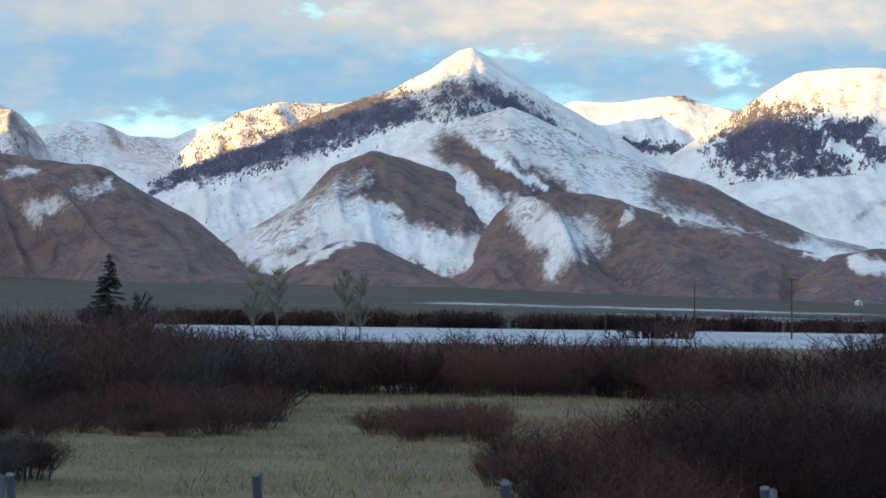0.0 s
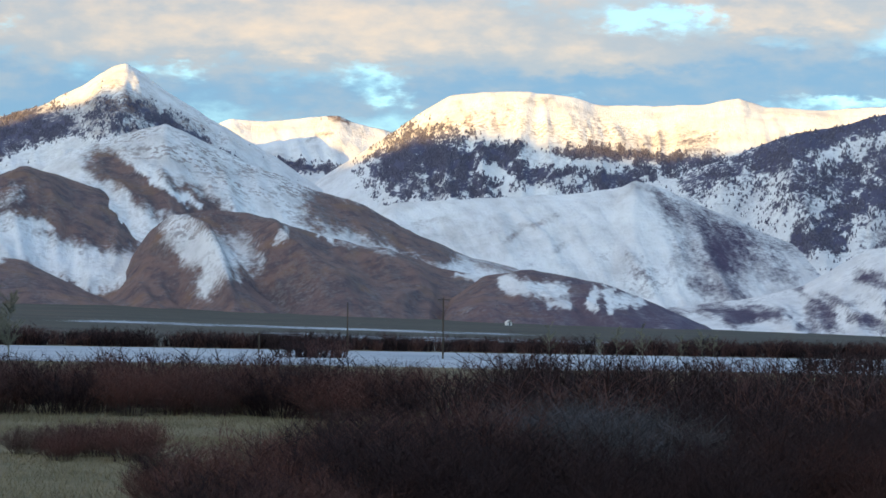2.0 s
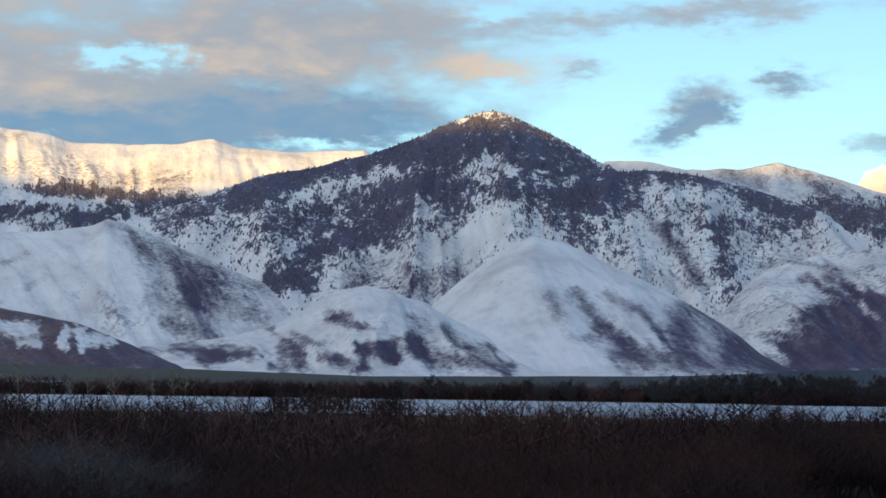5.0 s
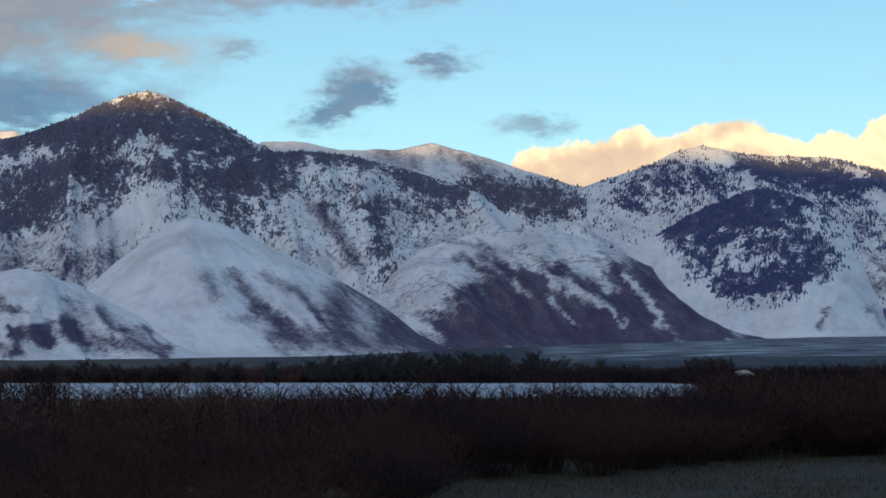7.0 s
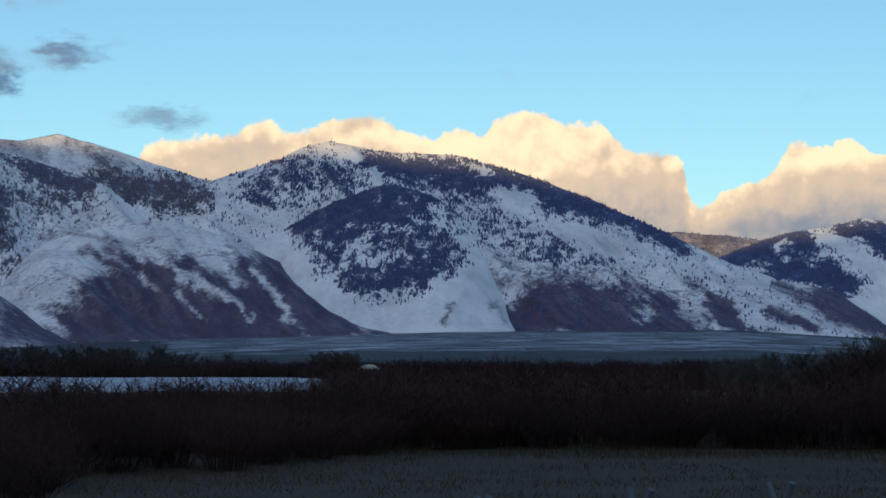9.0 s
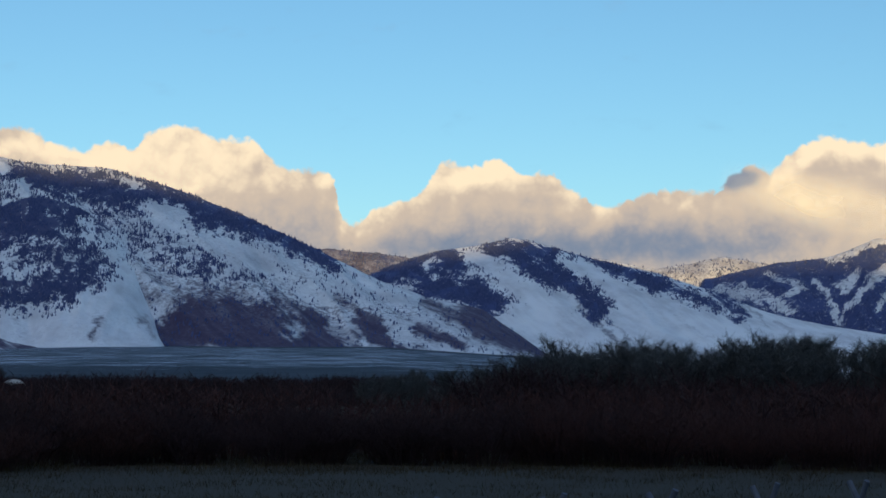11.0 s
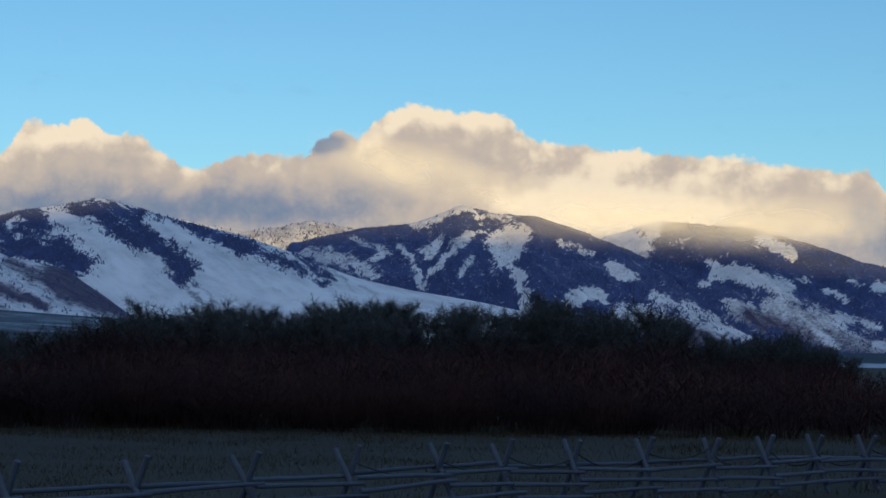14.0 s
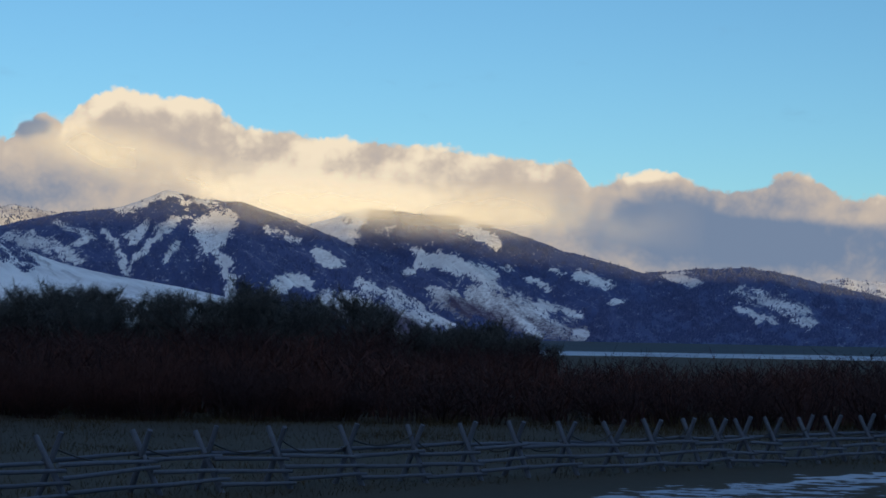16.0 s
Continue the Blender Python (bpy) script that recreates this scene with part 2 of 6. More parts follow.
sun_data = bpy.data.lights.new("sun", "SUN")
sun_data.energy = 5.4
sun_data.angle = radians(0.6)
sun_data.color = (1.0, 0.66, 0.16)
sun = new("sun", sun_data)
sa, se = radians(SUN_AZ), radians(SUN_EL)
sun.matrix_world = look((0, 0, 500), (-math.sin(sa) * math.cos(se), -math.cos(sa) * math.cos(se), 500 - math.sin(se)))

# ---------- materials ----------
def mountain_material():
    """Snow that thins out over bare soil, rock and dark forest floor, by the cover stored on the mesh."""
    m = Nodes("mountain_cover")
    p = m.place()
    slope = m.node("ShaderNodeCombineXYZ")
    m.put(slope.inputs[0], m.attr("across"))
    m.put(slope.inputs[1], m.math("MULTIPLY", m.attr("down"), 0.22))
    slope = slope.outputs[0]
    big = m.noise(p, 0.012, 5, 0.6)
    mid = m.noise(p, 0.05, 5, 0.65)
    fine = m.noise(p, 0.22, 4, 0.7)
    streak = m.noise(slope, 0.045, 5, 0.62)
    soil = m.mix(m.ramp(big, 0.35, 0.65), (0.172, 0.110, 0.112), (0.226, 0.134, 0.120))
    soil = m.mix(m.ramp(mid, 0.40, 0.65), soil, (0.100, 0.073, 0.086))
    soil = m.mix(m.ramp(m.noise(p, 0.028, 3, 0.5), 0.54, 0.68, 0.0, 0.7), soil, (0.225, 0.128, 0.092))
    soil = m.mix(m.ramp(fine, 0.55, 0.8), soil, (0.185, 0.140, 0.125))
    # duller right-hand soil; its purple also holds the blue of shade and distant air
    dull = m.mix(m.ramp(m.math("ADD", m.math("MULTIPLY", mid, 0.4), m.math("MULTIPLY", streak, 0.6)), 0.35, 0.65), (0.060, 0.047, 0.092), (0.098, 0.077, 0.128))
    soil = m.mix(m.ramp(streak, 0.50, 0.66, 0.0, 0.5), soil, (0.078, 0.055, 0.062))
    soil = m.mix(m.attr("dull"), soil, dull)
    snow_c = m.mix(m.ramp(mid, 0.3, 0.7), (0.83, 0.84, 0.88), (0.89, 0.90, 0.92))
    # stones, sage and grass that show through thin snow, and lines where the wind has scoured it
    stone = m.math("MULTIPLY", m.ramp(m.noise(p, 0.14, 3, 0.6), 0.46, 0.58), m.ramp(m.noise(p, 0.014, 4, 0.6), 0.34, 0.58))
    stone = m.math("MULTIPLY", stone, m.math("ADD", -0.06, m.math("MULTIPLY", m.attr("mottle"), 0.80), True))
    scour = m.math("ADD", m.math("MULTIPLY", streak, 0.86), m.math("MULTIPLY", fine, 0.14))
    scour = m.math("MULTIPLY", m.ramp(scour, 0.50, 0.72, 0.0, 0.75), m.math("MULTIPLY", m.attr("mottle"), m.ramp(big, 0.42, 0.62, 0.12, 1.0)))
    patchy = m.math("ADD", m.math("MULTIPLY", big, 0.45), m.math("ADD", m.math("MULTIPLY", streak, 0.30), m.math("MULTIPLY", mid, 0.25)))
    thin = m.math("MAXIMUM", m.math("MAXIMUM", stone, scour), m.ramp(patchy, 0.42, 0.66, 0.04, 0.42))
    snow_c = m.mix(thin, snow_c, soil)
    soil = m.mix(m.ramp(m.math("ADD", m.math("MULTIPLY", fine, 0.5), m.math("MULTIPLY", streak, 0.5)), 0.45, 0.75, 0.0, m.math("ADD", 0.06, m.math("MULTIPLY", m.attr("mottle"), 0.30))), soil, (0.6, 0.62, 0.66))
    # the forest floor colour includes distance haze, bluer on the right-hand mountains
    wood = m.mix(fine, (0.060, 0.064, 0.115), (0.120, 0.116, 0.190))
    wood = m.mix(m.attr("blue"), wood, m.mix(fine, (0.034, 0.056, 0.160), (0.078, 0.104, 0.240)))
    jit = m.math("ADD", m.math("MULTIPLY", m.math("SUBTRACT", mid, 0.5), 0.9), m.math("MULTIPLY", m.math("SUBTRACT", fine, 0.5), 1.2))
    jit = m.math("ADD", jit, m.math("MULTIPLY", m.math("SUBTRACT", streak, 0.5), 0.7))
    s = m.ramp(m.math("ADD", m.attr("snow"), m.math("MULTIPLY", jit, m.math("MULTIPLY", m.ramp(m.attr("snow"), 0.03, 0.40, 0.3, 1.0), m.math("ADD", 0.50, m.math("MULTIPLY", m.attr("mottle"), 0.5))))), 0.17, 0.86)
    stand = m.math("SUBTRACT", m.noise(p, 0.14, 3, 0.8), 0.5)
    f = m.ramp(m.math("ADD", m.attr("forest"), m.math("ADD", m.math("MULTIPLY", jit, 0.8), m.math("MULTIPLY", stand, 1.5))), 0.52, 0.80)
    c = m.mix(f, m.mix(s, soil, snow_c), wood)
    m.bump(m.math("ADD", m.math("MULTIPLY", m.math("ADD", mid, streak), 6.0), m.math("MULTIPLY", fine, 2.2)), 0.5, 1.0)
    return m.done(c, 0.8)


def ground_material():
    m = Nodes("valley_ground")
    p = m.place()
    big = m.noise(p, 0.02, 4)
    mid = m.noise(p, 0.25, 5, 0.6)
    fine = m.noise(p, 3.0, 4, 0.65)
    straw = m.mix(m.ramp(fine, 0.3, 0.7), (0.150, 0.122, 0.076), (0.235, 0.192, 0.118))
    straw = m.mix(m.ramp(mid, 0.45, 0.75), straw, (0.085, 0.078, 0.045))
    # shade over the right-hand meadow, put into the ground colour
    straw = m.mix(m.math("MULTIPLY", m.attr("field_shade"), 0.9), straw, m.mix(mid, (0.015, 0.0125, 0.009), (0.036, 0.028, 0.017)))
    bands = m.noise(m.scaled(p, (0.006, 0.018, 0.01)), 1.0, 5, 0.65)
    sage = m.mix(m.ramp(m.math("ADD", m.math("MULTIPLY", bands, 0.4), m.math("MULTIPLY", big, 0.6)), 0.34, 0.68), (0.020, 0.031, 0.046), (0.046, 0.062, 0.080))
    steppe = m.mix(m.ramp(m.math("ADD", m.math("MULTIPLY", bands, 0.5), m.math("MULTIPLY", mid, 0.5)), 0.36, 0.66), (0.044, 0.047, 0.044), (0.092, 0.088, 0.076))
    # the sage goes from brownish to darker and bluer towards the right
    sage = m.mix(m.attr("sage_blue"), m.mix(m.ramp(big, 0.5, 0.75), steppe, (0.100, 0.076, 0.066)), sage)
    base = m.mix(m.attr("sage"), straw, sage)
    flat = m.noise(m.scaled(p, (0.02, 0.03, 0.03)), 1.0, 5, 0.6)
    jit = m.math("ADD", m.math("SUBTRACT", flat, 0.5), m.math("MULTIPLY", m.math("SUBTRACT", mid, 0.5), 0.9))
    jit = m.math("ADD", jit, m.math("MULTIPLY", m.math("SUBTRACT", m.noise(p, 1.3, 3, 0.6), 0.5), 1.1))
    s = m.ramp(m.math("ADD", m.attr("snow"), jit), 0.47, 0.57)
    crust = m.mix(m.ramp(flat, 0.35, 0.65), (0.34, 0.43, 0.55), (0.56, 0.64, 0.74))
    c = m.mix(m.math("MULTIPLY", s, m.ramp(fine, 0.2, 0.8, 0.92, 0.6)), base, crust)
    m.bump(m.math("ADD", fine, m.math("MULTIPLY", mid, 2.0)), 0.4, 0.06)
    return m.done(c, 0.9)


def varied(name, a, b, scale, rough=0.85, c=None, per_island=True, bump=0.0):
    m = Nodes(name)
    n = m.noise(m.coords(), scale, 4, 0.6)
    v = m.math("ADD", m.math("MULTIPLY", n, 0.6), m.math("MULTIPLY", m.island() if per_island else m.random(), 0.5))
    col = m.mix(m.ramp(v, 0.2, 0.85), a, b)
    if c:
        col = m.mix(m.math("MULTIPLY", m.random(), 0.8), col, c)
    if bump:
        m.bump(n, bump, 0.01)
    return m.done(col, rough)


COVER = mountain_material()
GROUND = ground_material()
# both needle colours include distance haze; the second, for the right, has more
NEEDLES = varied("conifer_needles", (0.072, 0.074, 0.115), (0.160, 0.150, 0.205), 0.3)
HAZE_NEEDLES = varied("haze_blue_needles", (0.038, 0.058, 0.150), (0.090, 0.112, 0.235), 0.3)
WILLOW_RED = varied("red_willow_twigs", (0.096, 0.040, 0.036), (0.225, 0.092, 0.074), 1.5, c=(0.088, 0.050, 0.050))
WILLOW_GREY = varied("grey_willow_twigs", (0.062, 0.063, 0.072), (0.145, 0.148, 0.162), 1.5, c=(0.062, 0.053, 0.055))
SPRUCE = varied("spruce_needles", (0.012, 0.020, 0.016), (0.034, 0.048, 0.036), 0.8)
WILLOW_STEM = varied("willow_bark", (0.066, 0.046, 0.041), (0.150, 0.108, 0.094), 1.5, c=(0.09, 0.05, 0.042))
# two darker twig colours with shade put into them, mostly for the right-hand thicket
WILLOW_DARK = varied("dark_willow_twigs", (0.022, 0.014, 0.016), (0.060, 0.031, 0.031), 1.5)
WILLOW_SHADED = varied("shaded_willow_twigs", (0.036, 0.018, 0.017), (0.098, 0.042, 0.036), 1.5)
STRAW = varied("dry_grass", (0.185, 0.155, 0.097), (0.33, 0.275, 0.17), 2.0)
# dry grass again, darkened to hold the shade on the right
SHADED_GRASS = varied("shaded_grass", (0.025, 0.019, 0.010), (0.072, 0.053, 0.023), 2.0)
BARK_PALE = varied("pale_bark", (0.14, 0.13, 0.095), (0.26, 0.24, 0.17), 2.0)
BARK_DARK = varied("dark_bark", (0.030, 0.027, 0.024), (0.070, 0.062, 0.052), 2.0)
BARK_GROVE = varied("grove_bark", (0.046, 0.051, 0.054), (0.112, 0.114, 0.108), 2.0)
BARK_GREY = varied("grey_bark", (0.040, 0.039, 0.043), (0.085, 0.080, 0.080), 2.0)
LOG = varied("weathered_log", (0.066, 0.080, 0.108), (0.155, 0.178, 0.215), 7.0, c=(0.092, 0.106, 0.134), bump=0.6)
POLE_WOOD = varied("pole_wood", (0.05, 0.036, 0.028), (0.11, 0.08, 0.06), 5.0)
WIRE = varied("dark_metal", (0.03, 0.03, 0.032), (0.06, 0.06, 0.06), 20.0, 0.5)
WHITE_PAINT = varied("white_paint", (0.72, 0.72, 0.70), (0.82, 0.82, 0.80), 3.0, 0.6)


def vapour_material():
    m = Nodes("thin_cloud")
    n = m.noise(m.scaled(m.place(), (0.005, 0.005, 0.007)), 1.0, 3, 0.5)
    m.put(m.bsdf.inputs["Alpha"], m.math("MULTIPLY", m.math("MULTIPLY", m.attr("veil"), 0.46), m.ramp(n, 0.25, 0.7)))
    m.bsdf.inputs["Specular IOR Level"].default_value = 0.0
    return m.done((0.9, 0.9, 0.9), 1.0)


VAPOUR = vapour_material()

# ---------- shape tools ----------
RNG = np.random.default_rng(7)
LATTICE = RNG.random((256, 256))


def value_noise(x, y):
    xi, yi = np.floor(x).astype(int), np.floor(y).astype(int)
    u, v = x - xi, y - yi
    u, v = u * u * (3 - 2 * u), v * v * (3 - 2 * v)
    g = lambda a, b: LATTICE[a % 256, b % 256]
    return (g(xi, yi) * (1 - u) + g(xi + 1, yi) * u) * (1 - v) + (g(xi, yi + 1) * (1 - u) + g(xi + 1, yi + 1) * u) * v


def fbm(x, y, octaves=4, gain=0.5):
    total, amp, norm = 0, 1.0, 0
    for k in range(octaves):
        total = total + amp * value_noise(x * 2**k + 17.3 * k, y * 2**k + 9.1 * k)
        norm += amp
        amp *= gain
    return total / norm * 2 - 1


def ridged(x, y, octaves=4):
    total, amp, norm = 0, 1.0, 0
    for k in range(octaves):
        total = total + amp * (1 - np.abs(2 * value_noise(x * 2**k + 31.7 * k, y * 2**k + 5.9 * k) - 1))
        norm += amp
        amp *= 0.5
    return total / norm


def mesh_of(name, verts, faces, material, attrs=None, smooth=True):
    """A mesh from arrays of vertices and of equal-sided faces."""
    verts, faces = np.asarray(verts, np.float32), np.asarray(faces, np.int32)
    me = bpy.data.meshes.new(name)
    me.vertices.add(len(verts))
    me.vertices.foreach_set("co", verts.ravel())
    n, k = faces.shape
    me.loops.add(n * k)
    me.loops.foreach_set("vertex_index", faces.ravel())
    me.polygons.add(n)
    me.polygons.foreach_set("loop_start", np.arange(0, n * k, k, dtype=np.int32))
    me.polygons.foreach_set("loop_total", np.full(n, k, dtype=np.int32))
    me.polygons.foreach_set("use_smooth", np.full(n, smooth))
    for key, values in (attrs or {}).items():
        me.attributes.new(key, "FLOAT", "POINT").data.foreach_set("value", np.asarray(values, np.float32).ravel())
    me.materials.append(material)
    me.update(calc_edges=True)
    me.validate()
    return me


def grid_faces(rows, cols):
    a = (np.arange(rows - 1)[:, None] * cols + np.arange(cols - 1)[None]).ravel()
    return np.stack([a, a + 1, a + cols + 1, a + cols], 1)


def smooth_line(xs, points, width):
    """Heights along xs through (x, height) pairs, with the corners rounded over width."""
    px, py = np.array(points).T
    k = np.linspace(-1, 1, 13)
    w = (1 - k**2) ** 2
    return sum(wi * np.interp(xs + width * ki, px, py) for wi, ki in zip(w, k)) / w.sum()


# ---------- the ground ----------
RISE = [(-30, 0.030), (-12, 0.031), (0, 0.029), (10, 0.021), (20, 0.014), (27, 0.016), (34, 0.022), (40, 0.026), (47, 0.026), (53, 0.016), (60, 0.003), (90, 0.001)]


def ground_z(r, az):
    k = np.interp(az, *np.array(RISE).T)
    far = np.clip(r - 750, 0, 3000)
    return k * far * far / (far + 150)


def ground_height(x, y):
    r, az = np.hypot(x, y), np.degrees(np.arctan2(x, y))
    return ground_z(r, az) + 0.12 * fbm(x * 0.08, y * 0.08, 3) * np.clip((r - 12) / 20, 0, 1) * np.clip((600 - r) / 300, 0, 1)


def soft_box(v, lo, hi, edge):
    return np.clip((v - lo) / edge, 0, 1) * np.clip((hi - v) / edge, 0, 1)


def build_ground():
    az = np.concatenate([np.arange(-24, 90, 0.12), np.arange(90, 336.1, 3.0)])
    rs = np.concatenate([[0.0, 4], np.geomspace(9, 4960, 190)])
    A, R = np.meshgrid(az, rs)
    x, y = R * np.sin(np.radians(A)), R * np.cos(np.radians(A))
    z = ground_height(x, y)
    wob = 1.2 * fbm(A * 0.25, R * 0 + 3.0, 3)
    field = soft_box(R, 250, 760, 60) * soft_box(A + wob, -9, 36.5, 0.6)
    field = np.maximum(field, soft_box(R, 520, 900, 80) * soft_box(A + wob, 66, 95, 1.0) * 0.85)
    streak = 0.54 * soft_box(R, 960, 1160, 40) * soft_box(A, 3, 14, 1.5)
    streak = np.maximum(streak, 0.6 * soft_box(R, 1230, 1330, 30) * soft_box(A, -2, 12, 2))
    fan = 0.45 * soft_box(R, 1150, 2700, 250) * soft_box(A + 2 * wob, 31, 54, 3)
    near = 0.58 * soft_box(R, 26, np.interp(A, [67, 69, 71, 74, 77, 82], [42, 46, 51, 55, 61, 69]), 5) * soft_box(A, 67, 100, 3)
    snow = np.maximum.reduce([field, streak, fan, near, 0.10 * np.clip((R - 800) / 100, 0, 1)])
    sage = np.clip((R - 700) / 120, 0, 1)
    # mask of the painted shade: right of a line through the viewpoint
    field_shade = np.clip((x - 0.45 * y + 3 * fbm(x * 0.1, y * 0.1, 3)) / (4 + 0.06 * R), 0, 1) * np.clip((820 - R) / 100, 0, 1)
    v = np.stack([x, y, z], -1).reshape(-1, 3)
    tagged(new("ground", mesh_of("ground", v, grid_faces(*A.shape), GROUND, {"snow": snow, "sage": sage, "field_shade": field_shade, "sage_blue": np.clip((A - 20) / 12, 0, 1)})),
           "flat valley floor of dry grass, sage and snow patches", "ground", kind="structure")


build_ground()


# ---------- mountains ----------
def conifer_shape(n_sides=4):
    """Two stacked cones of unit height."""
    v, f = [], []
    for base, top, rad in ((0.03, 0.74, 0.32), (0.36, 1.0, 0.22)):
        b = len(v)
        for k in range(n_sides):
            a = 2 * math.pi * k / n_sides
            v.append((rad * math.cos(a), rad * math.sin(a), base))
        v.append((0, 0, top))
        f += [(b + k, b + (k + 1) % n_sides, b + n_sides) for k in range(n_sides)]
    return np.array(v), np.array(f)


CONE_V, CONE_F = conifer_shape()


def along_line(a, e, w0, w1, line):
    """How far (a, e) lies from a line, in half widths, which go from w0 at its start to w1 at its end."""
    best = np.full(a.shape, 99.0)
    n = len(line) - 1
    for k in range(n):
        (a0, e0), (a1, e1) = line[k], line[k + 1]
        da, de = a1 - a0, e1 - e0
        t = np.clip(((a - a0) * da + (e - e0) * de) / (da * da + de * de + 1e-9), 0, 1)
        best = np.minimum(best, np.hypot(a - a0 - t * da, e - e0 - t * de) / (w0 + (w1 - w0) * (k + t) / n))
    return best


# how far the gullies of a slope run aslant, in degrees from foot to crest
SLANT = {"hill_left": 2.5, "hill_knob": 2.2, "hill_brown_right": 1.8, "hill_low_right": 1.0, "hill_snow_knob": 2.0, "hill_snow_low": 1.6, "hill_dome": 2.6,
         "hill_rocky_slope": 2.7, "mountain_cone": 0.9, "mountain_blue_mid": 2.0, "mountain_ridge": 5.0, "hill_forest_spur": -1.0, "hill_forested": 4.5,
         "mountain_cloud_peak": 2.0, "mountain_cloud_ridge": 5.0, "mountain_far_right": 4.0, "mountain_main_peak": 1.2, "mountain_broad": 0.3}
# how deep the spurs of the smoother slopes are
SPUR = {"hill_left": 1.7, "hill_brown_right": 1.5, "hill_brown_dome": 1.2, "hill_low_right": 1.5, "mountain_main_peak": 0.5, "mountain_broad": 0.35, "mountain_col": 0.5, "hill_snow_knob": 0.6, "hill_dome": 0.6, "hill_forested": 0.5}


def hill(name, label, dist, foot, base_snow, base_forest, rugged, crest, *covers):
    """A mountain from its crest (azimuth and elevation from the viewpoint, in degrees, at dist metres) down to its foot.
    covers: drifts and stands of s snow, b bare soil, f forest, F clearing, m stony ground: strength, half width at both ends, and the line they follow.
    Patches have a centre, half sizes, lean and strength instead."""
    seed = 13.7 * (len(bpy.data.meshes) + 1)
    lo, hi = crest[0][0], crest[-1][0]
    az = np.arange(lo - 0.9, hi + 0.9, 0.062)
    ends = [(lo - 0.9, -1.0)] + crest + [(hi + 0.9, -1.0)]
    el = smooth_line(az, ends, 0.10)
    el = el + 0.035 * rugged * fbm(az * 2.2 + seed, az * 0, 4) * np.clip(el / 2, 0, 1)
    front, back = 96, 8
    v = np.concatenate([np.linspace(0, 1, front), np.linspace(1, 1.5, back)[1:]])
    A, V = np.meshgrid(az, v)
    top = dist * np.tan(np.radians(el))[None] + EYE
    R = foot + (dist - foot) * V
    floor_z = ground_z(np.full_like(az, foot), az)[None] - 6
    bell = np.clip(V, 0, 1)
    up = np.where(V <= 1, 0.55 * bell ** 1.1 + 0.45 * bell * bell * (3 - 2 * bell), np.clip(1 - 1.25 * (V - 1) * 1.2, 0, 1))
    Z = floor_z + (top - floor_z) * up
    # spurs and gullies that run down the slope, aslant
    body = np.clip(top - floor_z, 0, None)
    swell = np.sin(np.pi * np.clip(V, 0, 1)) ** 0.8
    slant = SLANT.get(name, 0.6)
    warp = 0.9 * fbm(A * 0.35 + seed, V * 1.6, 3)
    spur = ridged((A + warp + slant * V) * 0.36 + seed, V * 0.7 + seed, 3)
    rill = ridged((A + 0.6 * warp + 1.4 * slant * V) * 1.25 + seed, V * 2.2 + seed, 4)
    rough = fbm(A * 5 + seed, V * 11 + seed, 4)
    Z = Z + rugged * body * swell * (0.34 * SPUR.get(name, 1.0) * (spur - 0.66) + 0.075 * (rill - 0.6) + 0.012 * rough)
    lee = np.gradient(spur, axis=1) / 0.062
    x, y = R * np.sin(np.radians(A)), R * np.cos(np.radians(A))
    E = np.degrees(np.arctan2(Z - EYE, R))
    # cover
    comb = fbm((A + slant * V) * 9 + seed, V * 5, 3)
    wa = A + (0.12 + 0.17 * rugged) * fbm(A * 2.5 + seed, E * 3.5, 5, 0.6) + 0.07 * fbm(A * 12, E * 14 + seed, 2)
    we = E + (0.07 + 0.10 * rugged) * fbm(A * 2.5, E * 3.5 + seed, 5, 0.6) + 0.05 * fbm(A * 12 + seed, E * 14, 2) + 0.09 * comb
    snow = np.full(A.shape, float(base_snow))
    forest = np.full(A.shape, float(base_forest))
    mottle = np.full(A.shape, min(max((rugged - 0.45) / 0.6, 0.12), 1.0) * 0.45)
    la = A + 0.24 * fbm(A * 3.1 + seed, E * 4.2, 5, 0.68) + 0.05 * comb
    le = E + 0.17 * fbm(A * 3.1, E * 4.2 + seed, 5, 0.68) + 0.06 * comb
    fleck = fbm((A + slant * V) * 13 + seed, E * 13 + seed, 4, 0.8)
    grain = fbm((A + slant * V) * 7 + seed, E * 6 + seed, 5, 0.7)
    for cover in [p for some in covers for p in some]:
        kind = cover[0]
        if isinstance(cover[4], tuple):
            w = np.clip((2.15 - along_line(la, le, cover[2], cover[3], cover[4:])) / 1.75, 0, 1)
            w = cover[1] * np.clip(w + (4.2 * fleck if kind == "F" else 2.4 * grain) * w * (1 - w), 0, 1)
        else:
            ca, ce, ra, re, lean, strength = cover[1:]
            c, s = math.cos(radians(lean)), math.sin(radians(lean))
            du, dv = wa - ca, -(we - ce)
            r = np.hypot((du * c + dv * s) / ra, (-du * s + dv * c) / re)
            w = strength * (np.clip(1.70 - 1.0 * r, 0, 1) if kind in "fF" else np.clip(1.66 - 0.82 * r, 0, 1))
        if kind == "s":
            snow = snow + (1.0 - snow) * w
        elif kind == "b":
            snow = snow * (1 - w)
        elif kind == "f":
            forest = forest + (1.0 - forest) * w
        elif kind == "m":
            mottle = mottle + (1.0 - mottle) * w
        else:
            forest = forest * (1 - w)
    forest = forest + 2.2 * grain * np.clip(forest, 0, 1) * np.clip(1 - forest, 0, 1)
    snow = snow - 0.20 * rugged * (rill - 0.62) + 0.06 * comb + 0.22 * np.clip(lee, -0.8, 0.5) * np.clip(swell, 0, 1) * min(rugged, 1)
    # how much haze blue goes into the forest colour, by azimuth
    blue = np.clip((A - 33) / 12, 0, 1)
